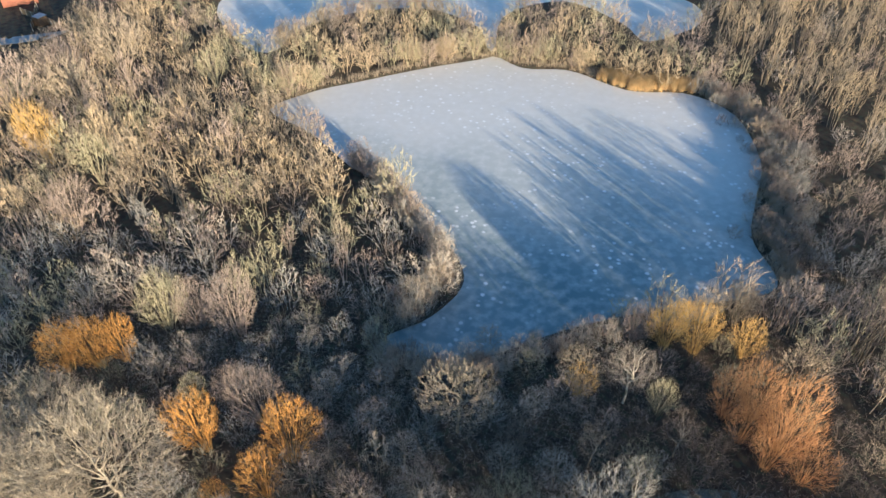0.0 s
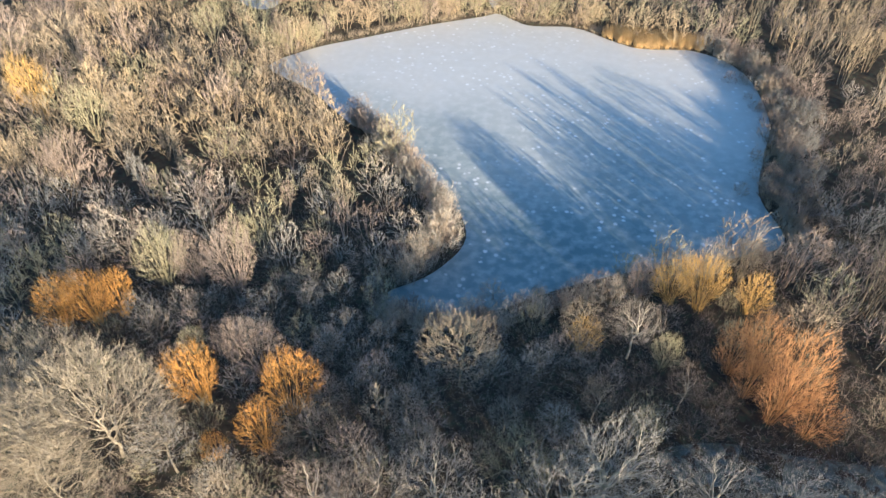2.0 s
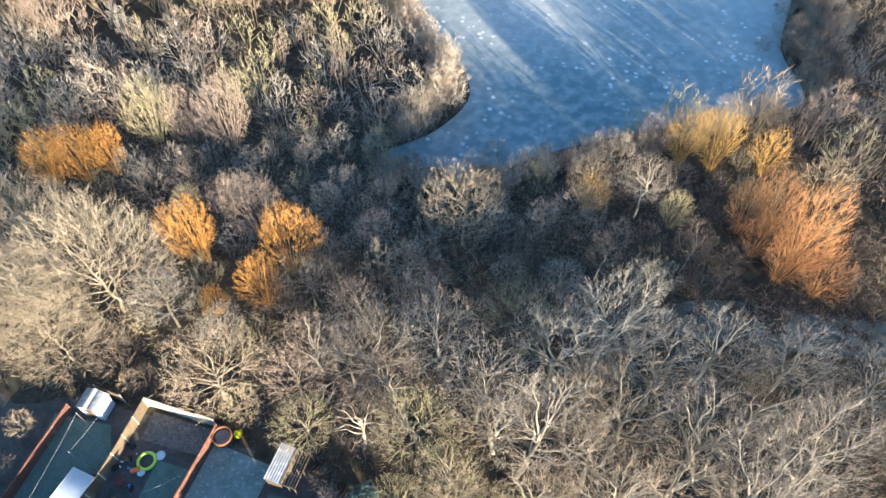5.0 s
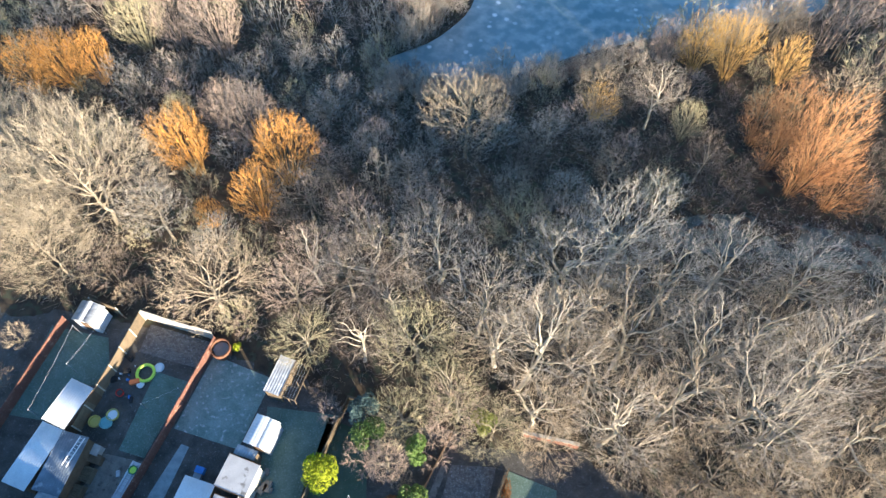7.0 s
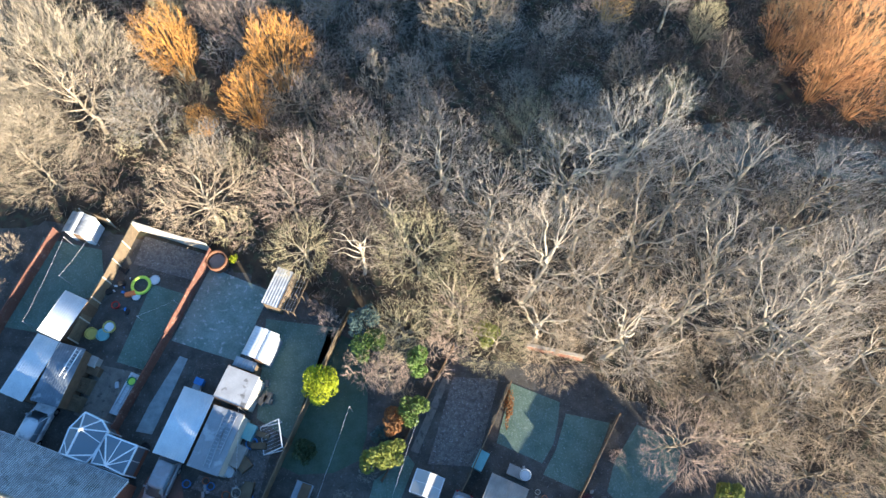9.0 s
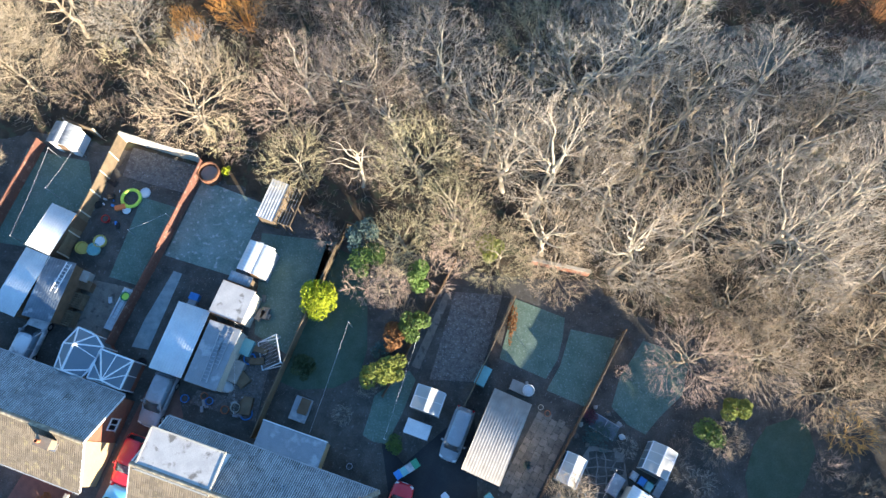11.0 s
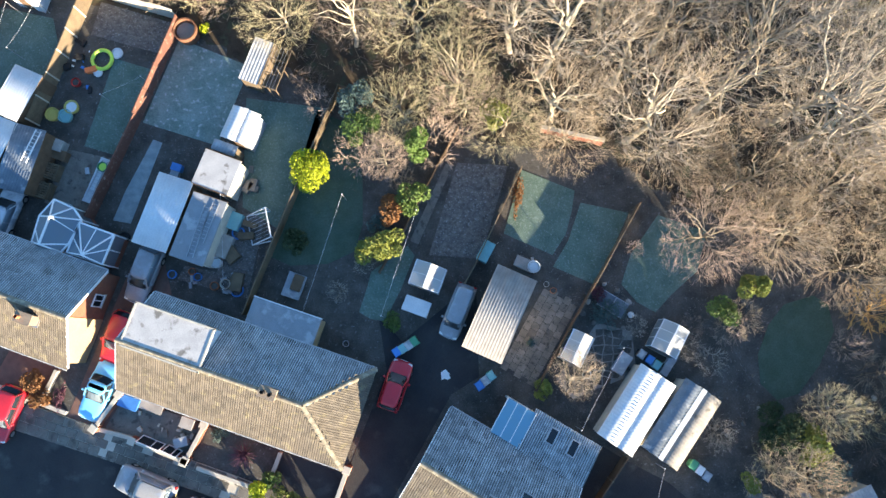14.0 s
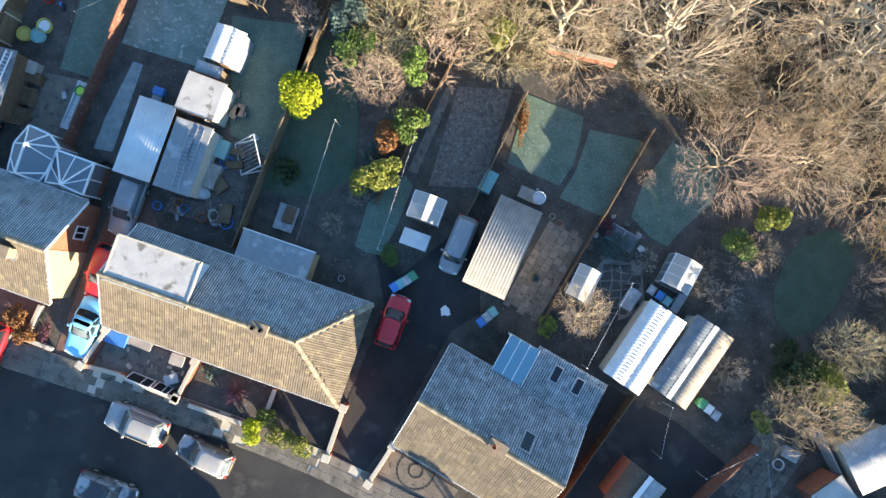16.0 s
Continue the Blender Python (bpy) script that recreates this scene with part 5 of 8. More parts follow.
IDENT = Matrix.Identity(4)
glazed_room(IDENT, [(-26.8, 6.3), (-25.4, 5.8), (-24.7, 5.0), (-25.4, 3.3), (-25.8, 2.75), (-27.9, 3.3), (-27.65, 5.1)], 2.2, 2.95, [(-26.5, 5.0), (-26.95, 3.1)], "white-framed polygonal conservatory with frosted panes")
glazed_room(IDENT, [(-24.85, 4.85), (-22.35, 4.15), (-22.9, 2.1), (-25.4, 2.75)], 2.2, 2.75, [(-24.1, 2.6)], "white-framed square conservatory with frosted panes")
cons = thing("conservatory", "lean-to conservatory with blue-tinted roof sheets", "conservatory", H3)
for i in range(3):
    part("roof_sheet", box((2.95 + i * 0.68, 7.0, 0), (3.60 + i * 0.68, 9.45, 0.02)), PANE_BLUE, cons).matrix_basis = Matrix.Translation((0, 7.0, 2.75)) @ pose(0, 0, 0, -10) @ Matrix.Translation((0, -7.0, 0))
for i in range(4):
    part("glazing_bar", box((2.90 + i * 0.68, 7.0, 0.0), (2.95 + i * 0.68, 9.5, 0.06)), "white", cons).matrix_basis = Matrix.Translation((0, 7.0, 2.75)) @ pose(0, 0, 0, -10) @ Matrix.Translation((0, -7.0, 0))
part("frame", box((2.9, 9.3, 0), (4.99, 9.42, 2.32)), "white", cons)

# ---- gardens ----
slab_thing("garden_ground", [(-50, 24.5), (-34, 22.4), (-27, 22.2), (-20, 20.2), (-8, 16.1), (5, 13.4), (12, 12.8), (16, 10.1), (22, 7.6), (40, 3.6), (46, -12), (16, -23), (2, -16.8), (-6.9, -13.2), (-12.9, -11.4), (-21.6, -9.2), (-28.7, -7.5), (-50, -2)], -0.06, 0.012, "soil", "dark frosted garden soil and worn paths", "soil")
for pts, mt, lab in (
    (((4.9, 10.98), (8.67, 9.74), (8.52, 8.17), (8.2, 6.6), (7.36, 5.08), (3.89, 6.36)), "lawn", "frosted short lawn beside a patio"),
    (((9.13, 8.9), (12.5, 8.4), (10.44, 3.18), (7.43, 4.27), (8.4, 6.2)), "lawn", "frosted short lawn along a hedge"),
    (((12.72, 5.44), (14.52, 8.4), (17.9, 7.4), (17.3, 4.6), (15.6, 2.9), (14.56, 1.6), (13.3, 2.2), (12.15, 3.38)), "lawn", "frosted curved lawn under overhanging trees"),
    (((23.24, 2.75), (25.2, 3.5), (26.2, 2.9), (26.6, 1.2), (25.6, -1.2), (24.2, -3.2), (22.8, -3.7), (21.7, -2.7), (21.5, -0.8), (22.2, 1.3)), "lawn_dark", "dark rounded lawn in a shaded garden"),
    (((-2.75, 5.05), (-2.2, 4.4), (-3.0, 1.9), (-3.93, -0.3), (-4.9, -0.2), (-5.72, 0.2), (-5.3, 2.0), (-5.13, 3.05)), "lawn", "narrow frosted lawn strip"),
    (((-20.6, 19.2), (-15.2, 17.4), (-16.92, 11.35), (-22.5, 12.7)), "lawn_white", "white-frosted lawn along a red fence"),
    (((-25.2, 17.4), (-22.3, 16.7), (-24.3, 10.2), (-26.5, 10.7)), "lawn", "frosted lawn between clutter and fence"),
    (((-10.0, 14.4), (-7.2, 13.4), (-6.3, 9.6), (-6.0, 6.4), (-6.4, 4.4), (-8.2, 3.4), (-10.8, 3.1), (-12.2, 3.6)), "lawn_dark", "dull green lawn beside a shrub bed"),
    (((-15.2, 15.0), (-9.1, 14.6), (-11.9, 5.6), (-13.4, 6.4), (-14.6, 7.0)), "lawn", "frosted lawn behind sheds"),
    (((-35.5, 21.0), (-30.2, 20.2), (-28.8, 16.0), (-31.0, 15.8), (-32.6, 12.6), (-36.6, 13.0)), "lawn", "frosted lawn in front of a white shed"),
):
    tagged(part("lawn", prism(pts, -0.02, 0.045), mt, None), lab, "lawn", kind="structure")
slab_thing("path", ((-21.58, 11.5), (-20.9, 11.3), (-22.4, 5.3), (-23.7, 5.45), (-23.1, 7.6)), -0.02, 0.035, "path", "pale frosted garden path", "path")
slab_thing("path", ((0.0, 11.0), (-0.5, 11.1), (-2.6, 5.4), (-2.0, 5.2)), -0.02, 0.03, "slab", "narrow path along a vegetable bed", "path")
slab_thing("vegetable_bed", ((0.3, 11.2), (3.9, 11.2), (2.4, 4.5), (-1.2, 4.5)), -0.02, 0.07, "gravel", "dark dug vegetable bed with clods", "bed")
slab_thing("yard", ((-27.8, 10.4), (-24.3, 9.9), (-25.3, 5.6), (-28.8, 6.4)), -0.02, 0.028, "slab", "damp concrete yard behind a conservatory", "yard")
slab_thing("yard", ((-26.8, 21.7), (-20.6, 20.2), (-21.6, 17.9), (-27.2, 19.1)), -0.02, 0.04, "gravel", "bare dug bed along a pale fence", "bed")
slab_thing("yard", ((-15.2, 6.4), (-12.9, 6.8), (-13.6, 0.6), (-18.6, 1.6), (-18.2, 2.6), (-15.9, 2.3)), -0.02, 0.026, "gravel", "dark cluttered yard behind sheds", "yard")


def ground_patch(name, pts, z, material, label):
    tagged(part(name, prism(pts, -0.03, z), material, None), label, name.replace("_", " "), kind="structure")


ground_patch("front_garden", ((-21.2, -6.6), (-15.6, -8.1), (-16.5, -10.4), (-20.2, -9.3), (-22.3, -8.8)), 0.05, "slab", "paved front garden behind a brick wall")
ground_patch("front_garden", ((-15.2, -8.2), (-10.2, -9.5), (-10.9, -11.9), (-16.0, -10.7)), 0.03, "soil", "bare brown front bed with a spiky plant")
ground_patch("front_garden", ((-10.0, -9.5), (-5.8, -10.6), (-6.4, -13.0), (-10.7, -11.9)), 0.045, "asphalt", "dark paved front yard")
ground_patch("front_garden", ((-2.3, -12.7), (2.2, -15.0), (1.4, -16.1), (-3.5, -14.6)), 0.04, "paving", "block-paved front garden with a ring pattern")
ground_patch("front_garden", ((-29.6, -3.9), (-25.8, -5.0), (-26.7, -7.4), (-30.6, -6.4)), 0.045, "red_drive", "reddish paved front yard")
# ring in the block paving
ring_bm = bmesh.new()
for r in (0.45, 1.2):
    n = 28
    for i in range(n):
        a = 2 * math.pi * i / n
        add_box(ring_bm, (-0.055 if r < 1 else -0.12, -0.06, 0), (0.055 if r < 1 else 0.12, 0.06, 0.008), pose(-0.65 + r * math.cos(a), -13.98 + r * math.sin(a), 0.042, 0, 0, math.degrees(a) + 90))
tagged(part("paving_ring", ring_bm, "asphalt", None), "dark ring of setts in front garden paving", "paving", kind="structure")


def rect(pts):
    """Centre pose, width and depth of a plan rectangle, x along its first side."""
    p = np.array(pts, float)
    u = (p[1] - p[0] + p[2] - p[3]) / 2
    v = (p[0] - p[3] + p[1] - p[2]) / 2
    c = p.mean(0)
    return pose(c[0], c[1], 0, 0, 0, math.degrees(math.atan2(u[1], u[0]))), float(np.linalg.norm(u)), float(np.linalg.norm(v))


def corrugated(w, d, pitch_len=0.2, amp=0.016, thick=0.012):
    """A corrugated sheet in the xy plane, its ridges along y, centred."""
    n = max(8, int(w / pitch_len) * 4)
    xs = np.linspace(-w / 2, w / 2, n + 1)
    zs = amp * np.cos(np.arange(n + 1) * math.pi / 2)
    bm = bmesh.new()
    rows = []
    for y, dz in ((-d / 2, 0), (d / 2, 0)):
        rows.append([bm.verts.new((x, y, z)) for x, z in zip(xs, zs)])
        rows.append([bm.verts.new((x, y, z - thick)) for x, z in zip(xs, zs)])
    a, al, b, bl = rows
    for i in range(n):
        bm.faces.new((a[i], a[i + 1], b[i + 1], b[i]))
        bm.faces.new((al[i + 1], al[i], bl[i], bl[i + 1]))
        bm.faces.new((al[i], al[i + 1], a[i + 1], a[i]))
        bm.faces.new((b[i], b[i + 1], bl[i + 1], bl[i]))
    return bm


def shed(name, pts, height, roof, wall, label, category="shed", style="flat", rise=0.5, roof2=None, door=True, group=""):
    """A hut on a plan rectangle. style: flat, sheet (corrugated, sloping to the front), gable (ridge along y)."""
    m, w, d = rect(pts)
    hut = thing(name, label, category, m, group)
    e = 0.1
    x, y = w / 2 - e, d / 2 - e
    bm = bmesh.new()
    for lo, hi in (((-x, -y, 0), (x, -y + 0.08, height)), ((-x, y - 0.08, 0), (x, y, height)), ((-x, -y + 0.08, 0), (-x + 0.08, y - 0.08, height)), ((x - 0.08, -y + 0.08, 0), (x, y - 0.08, height))):
        add_box(bm, lo, hi)
    part("wall", bm, wall, hut)
    if style == "flat":
        part("flat_roof", box((-w / 2, -d / 2, height), (w / 2, d / 2, height + 0.09), 0.02), roof, hut)
        for lo, hi in (((-w / 2 - 0.02, -d / 2 - 0.02, height - 0.06), (w / 2 + 0.02, -d / 2, height + 0.12)), ((-w / 2 - 0.02, d / 2, height - 0.06), (w / 2 + 0.02, d / 2 + 0.02, height + 0.12))):
            part("fascia", box(lo, hi), "wood_dark", hut)
    elif style == "sheet":
        ob = part("roof_sheet", corrugated(w, d), roof, hut, smooth=True)
        ob.matrix_basis = pose(0, 0, height + 0.14, -1.6)
    else:
        half = math.hypot(w / 2, rise)
        tilt = math.degrees(math.atan2(rise, w / 2))
        for s, mt in ((-1, roof), (1, roof2 or roof)):
            bm = corrugated(d, half, 0.22, 0.009)
            ob = part("roof_slope", bm, mt, hut, smooth=True)
            ob.matrix_basis = pose(s * w / 4, 0, height + rise / 2 + 0.06, 0, s * tilt, 0) @ pose(0, 0, 0, 0, 0, 90)
        part("ridge_cap", box((-0.16, -d / 2 - 0.02, height + rise + 0.05), (0.16, d / 2 + 0.02, height + rise + 0.084), 0.012), "white", hut)
        for s in (-1, 1):
            bm = bmesh.new()
            tri = [(-x, height), (x, height), (0, height + rise - 0.03)]
            a = [bm.verts.new((px, s * y, pz)) for px, pz in tri]
            b = [bm.verts.new((px, s * (y - 0.08), pz)) for px, pz in tri]
            bm.faces.new(a)
            bm.faces.new(b[::-1])
            for i in range(3):
                bm.faces.new((a[i], b[i], b[(i + 1) % 3], a[(i + 1) % 3]))
            bmesh.ops.recalc_face_normals(bm, faces=bm.faces)
            part("gable", bm, wall, hut)
    if door:
        dw = min(2.1, w * 0.8) if "garage" in name else 0.8
        part("door", box((-dw / 2, -y - 0.03, 0.05), (dw / 2, -y - 0.003, min(height - 0.1, 1.95))), "white" if "garage" in name else "wood_dark", hut)
    return hut


shed("garage", ((3.61, 3.91), (6.23, 2.93), (4.05, -2.56), (1.36, -1.6)), 2.25, "asbestos", "concrete", "concrete garage with a weathered cement sheet roof", "garage", "sheet")
shed("garage", ((13.19, -1.89), (15.39, -3.18), (12.78, -7.84), (10.43, -6.51)), 2.1, "metal_white", "concrete", "garage with a bright white corrugated gable roof", "garage", "gable", 0.13)
shed("garage", ((15.98, -2.55), (18.35, -3.99), (15.61, -8.48), (13.39, -7.15)), 2.1, "sheet_clear", "concrete", "garage with a patched grey sheet gable roof", "garage", "gable", 0.26, "asbestos_dark")
shed("carport", ((-19.84, 8.75), (-17.41, 8.07), (-18.77, 3.2), (-21.25, 3.75)), 2.0, "metal_white", "wood_dark", "carport with a white corrugated sheet roof", "carport", "sheet", door=False)
gar_c = shed("garage", ((-17.35, 7.42), (-15.0, 6.95), (-16.04, 2.31), (-18.5, 3.1)), 2.15, "felt_grey", "concrete", "grey flat-roofed garage with ladders on top", "garage", "flat")
shed("shed", ((-16.83, 10.43), (-14.22, 9.76), (-14.97, 7.24), (-17.45, 8.09)), 2.35, "felt", "concrete", "square shed with a pale felt flat roof", "shed", "flat")
shed("shed", ((-15.49, 13.79), (-13.54, 13.29), (-13.94, 10.8), (-16.02, 11.55)), 1.9, "metal_white", "metal_grey", "small shed with a white corrugated gable roof", "shed", "gable", 0.28)
shed("shed", ((-16.44, 11.37), (-14.75, 10.85), (-14.94, 10.14), (-16.63, 10.58)), 1.8, "metal_grey", "wood_fence", "lean-to store with a grey sheet roof", "shed", "sheet")
shed("shed", ((-31.14, 15.75), (-29.02, 15.05), (-30.2, 11.5), (-32.22, 12.3)), 2.0, "metal_white", "wood_dark", "long shed with a pale sheet roof", "shed", "sheet")
shed("shed", ((-32.22, 12.2), (-30.2, 11.4), (-31.6, 6.8), (-33.55, 7.25)), 2.1, "metal_white", "wood_dark", "long workshop with a pale frosted sheet roof", "shed", "sheet")
shed("carport", ((-30.15, 11.5), (-27.9, 10.98), (-29.07, 6.57), (-31.3, 6.9)), 2.1, "sheet_clear", "wood_dark", "open carport with grey translucent roof sheets", "carport", "sheet", door=False)
shed("shed", ((-32.4, 22.8), (-30.33, 22.3), (-30.75, 20.5), (-33.1, 21.0)), 1.8, "felt_grey", "white", "white boarded shed with a dark gable roof", "shed", "gable", 0.45)
shed("garage", ((24.8, -9.9), (27.6, -8.4), (29.2, -11.2), (26.4, -12.7)), 2.2, "metal_grey", "concrete", "garage with blue-grey corrugated roof sheets", "garage", "sheet")
shed("shed", ((23.3, -13.0), (25.0, -11.6), (27.0, -14.0), (25.2, -15.4)), 2.3, "felt", "brick", "flat-roofed outbuilding with pale felt", "shed", "flat")
shed("outhouse", ((12.4, -11.7), (14.6, -13.2), (13.2, -15.6), (11.0, -14.1)), 2.3, "roof", "brick", "brick outhouse with a ribbed tile roof", "outhouse", "gable", 0.6, "metal_grey")


def aviary():
    m, w, d = rect(((-14.6, 18.86), (-11.95, 18.14), (-12.4, 15.0), (-15.0, 15.77)))
    av = thing("aviary", "timber aviary with mesh run and pale sloping roof", "aviary", m)
    part("hut", box((-w / 2, -d / 2, 0), (-0.1, d / 2, 1.75)), "wood_fence", av)
    part("hut_roof", corrugated(w / 2, d + 0.1, 0.2, 0.015), "metal_grey", av).matrix_basis = pose(-w / 4 - 0.05, 0, 1.86, 0, 5)
    bm = bmesh.new()
    for x in (0.0, w / 4, w / 2 - 0.06):
        for y in (-d / 2, 0, d / 2 - 0.06):
            add_box(bm, (x, y, 0), (x + 0.06, y + 0.06, 1.7))
    for y in (-d / 2, -d / 6, d / 6, d / 2 - 0.07):
        add_box(bm, (0, y, 1.7), (w / 2, y + 0.07, 1.77))
    for x in (0.0, w / 2 - 0.07):
        add_box(bm, (x, -d / 2, 1.77), (x + 0.07, d / 2, 1.84))
    part("run_frame", bm, "wood_fence", av)
    bm = bmesh.new()
    for i in range(5):
        add_box(bm, (0.1 + i * 0.24, -d / 2, 1.79), (0.115 + i * 0.24, d / 2, 1.8))
    part("mesh_wire", bm, "steel", av)


aviary()


def greenhouse(pts, eave, top, label):
    """A small glazed gable house with its ridge along y."""
    m, w, d = rect(pts)
    gh = thing("greenhouse", label, "greenhouse", m)
    bm = bmesh.new()
    ys = np.linspace(-d / 2, d / 2, max(3, int(d / 0.6) + 1))
    for y in ys:
        for s in (-1, 1):
            add_box(bm, (s * w / 2 - 0.02, y - 0.02, 0), (s * w / 2 + 0.02, y + 0.02, eave))
            L = math.hypot(w / 2, top - eave)
            add_box(bm, (0, -0.02, -0.02), (L, 0.02, 0.02), Matrix.Translation((s * w / 2, y, eave)) @ pose(0, 0, 0, 0, 0, 180 if s > 0 else 0) @ pose(0, 0, 0, 0, -math.degrees(math.atan2(top - eave, w / 2)), 0))
    add_box(bm, (-0.04, -d / 2, top - 0.02), (0.04, d / 2, top + 0.03))
    for s in (-1, 1):
        add_box(bm, (s * w / 2 - 0.03, -d / 2, eave - 0.03), (s * w / 2 + 0.03, d / 2, eave + 0.03))
    part("frame", bm, "white", gh)
    for y0, y1 in zip(ys[:-1], ys[1:]):
        for s in (-1, 1):
            bm = bmesh.new()
            q = [(s * w / 2, y0 + 0.03, eave), (s * w / 2, y1 - 0.03, eave), (0.03 * s, y1 - 0.03, top - 0.02), (0.03 * s, y0 + 0.03, top - 0.02)]
            bm.faces.new([bm.verts.new(p) for p in q])
            bmesh.ops.solidify(bm, geom=list(bm.faces), thickness=0.006)
            part("pane", bm, PANE_WHITE, gh)
    bm = bmesh.new()
    for s in (-1, 1):
        add_box(bm, (s * w / 2 - 0.004, -d / 2, 0.02), (s * w / 2 + 0.004, d / 2, eave - 0.04))
        add_box(bm, (-w / 2 + 0.02, s * d / 2 - 0.004, 0.02), (w / 2 - 0.02, s * d / 2 + 0.004, eave - 0.02))
    part("side_panes", bm, PANE, gh)
    part("base", box((-w / 2 - 0.03, -d / 2 - 0.03, 0), (w / 2 + 0.03, d / 2 + 0.03, 0.06)), "concrete", gh)
    return gh


PANE_WHITE = clear_glass("whitened_pane", (0.62, 0.63, 0.62), 0.4, 0.25)
greenhouse(((-1.9, 3.97), (0.18, 3.39), (-0.42, 1.81), (-2.39, 2.39)), 1.35, 1.85, "greenhouse with whitewashed panes")
greenhouse(((8.85, 0.04), (10.22, -0.53), (9.36, -2.43), (8.02, -1.86)), 1.4, 1.9, "narrow greenhouse with white shaded panes")
greenhouse(((14.9, 1.04), (16.4, 0.37), (15.56, -1.45), (13.78, -0.63)), 1.5, 2.05, "greenhouse with dull frosted panes")
m_, w_, d_ = rect(((-2.5, 1.61), (-0.7, 1.13), (-1.09, 0.09), (-2.75, 0.59)))
frame_box = thing("cold_frame", "low cold frame with a frosted sloping lid", "cold frame", m_)
part("body", box((-w_ / 2, -d_ / 2, 0), (w_ / 2, d_ / 2, 0.7)), "metal_grey", frame_box)
part("lid", box((-w_ / 2, -d_ / 2, 0), (w_ / 2, d_ / 2, 0.04)), "metal_white", frame_box).matrix_basis = pose(0, 0, 0.82, -12)


# ---- fences and walls ----
def fence(pts, height, material, label, panel=1.83, post="concrete", cap=None, boards=True):
    """Panels between posts along a line; the boards of a panel are grooved into it."""
    fn = thing("fence", label, "fence")
    for a, b in zip(pts[:-1], pts[1:]):
        a, b = Vector((*a, 0)), Vector((*b, 0))
        n = max(1, round((b - a).length / panel))
        L = (b - a).length / n
        turn = math.degrees(math.atan2(b.y - a.y, b.x - a.x))
        # boards overlap: one sheet with a stepped section
        k = max(4, int((L - 0.12) / 0.16)) if boards else 3
        w = (L - 0.12) / k
        front = [(0.06 + (i + e) * w, -0.03 + 0.016 * e) for i in range(k) for e in (0, 1)]
        bm = prism(front + [(L - 0.06, 0.025), (0.06, 0.025)], 0.06, height - 0.02)
        cap_me = bpy.data.meshes.new("capping")
        cb = box((0.05, -0.045, height - 0.018), (L - 0.05, 0.04, height + 0.02), 0.008)
        cb.to_mesh(cap_me)
        cb.free()
        cap_me.materials.append(M[material])
        me = bpy.data.meshes.new("panel")
        bm.to_mesh(me)
        bm.free()
        me.materials.append(M[material])
        pm = bpy.data.meshes.new("post")
        bm = box((-0.05, -0.05, -0.1), (0.05, 0.05, height + 0.06), 0.01)
        bm.to_mesh(pm)
        bm.free()
        pm.materials.append(M[post])
        for i in range(n):
            p = a.lerp(b, i / n)
            at = pose(p.x, p.y, 0, random.uniform(-1.2, 1.2), 0, turn)
            part_data("panel", me, fn).matrix_basis = at
            part_data("capping", cap_me, fn).matrix_basis = at
        for i in range(n + 1):
            p = a.lerp(b, i / n)
            part_data("post", pm, fn).matrix_basis = pose(p.x, p.y, 0, 0, 0, turn)
    return fn


fence(((-20.5, 20.3), (-22.6, 13.0)), 1.55, "fence_red", "red-brown boarded garden fence", post="fence_red")
fence(((-22.6, 13.0), (-25.2, 5.0)), 1.35, "fence_red", "lower red-brown boarded garden fence", post="fence_red")
fence(((-27.3, 22.2), (-20.8, 20.6)), 1.75, "concrete", "cream concrete panel fence at a garden end", 1.6, boards=False)
fence(((-27.4, 22.1), (-28.6, 17.2), (-30.0, 12.0)), 1.65, "wood_fence", "weathered timber fence with pale concrete posts")
fence(((-34.1, 21.4), (-36.4, 12.8), (-38.5, 4.5)), 1.4, "fence_red", "red-brown fence at a garden side", post="fence_red")
fence(((-32.2, 23.2), (-29.6, 22.4)), 1.6, "wood_fence", "short mossy fence behind a white shed")
fence(((-8.4, 15.9), (-12.7, 2.0), (-13.4, -0.5)), 1.4, "wood_fence", "sun-bleached timber garden fence", post="wood_fence")
fence(((-8.4, 15.9), (-6.9, 15.5)), 1.4, "wood_fence", "short return of a timber fence", post="wood_fence")
fence(((4.8, 10.9), (2.0, 3.9), (1.4, 2.6)), 1.3, "wood_fence", "timber fence beside a vegetable bed", post="wood_fence")
fence(((13.0, 8.9), (10.2, 3.2)), 1.3, "wood_fence", "grey timber fence between lawns", post="wood_dark")
fence(((10.2, 3.2), (8.2, -0.9), (6.6, -4.2)), 1.1, "wood_dark", "dark low fence beside a patio", post="wood_dark")
fence(((12.7, -8.0), (8.9, -14.2), (6.3, -18.2)), 1.5, "wood_dark", "dark fence with a sunlit top edge", post="wood_fence")
fence(((20.5, -10.6), (17.4, -13.8), (14.5, -17.5)), 1.6, "fence_red", "orange-brown fence beside a patio", post="fence_red")
fence(((24.2, -9.4), (26.2, -12.9), (27.8, -15.8)), 1.5, "metal_grey", "grey sheet fence beside a garage", post="steel", boards=False)
fence(((-4.5, 3.0), (-3.3, 5.4), (0.2, 13.6)), 0.9, "wood_dark", "low dark fence along a path", post="wood_dark")


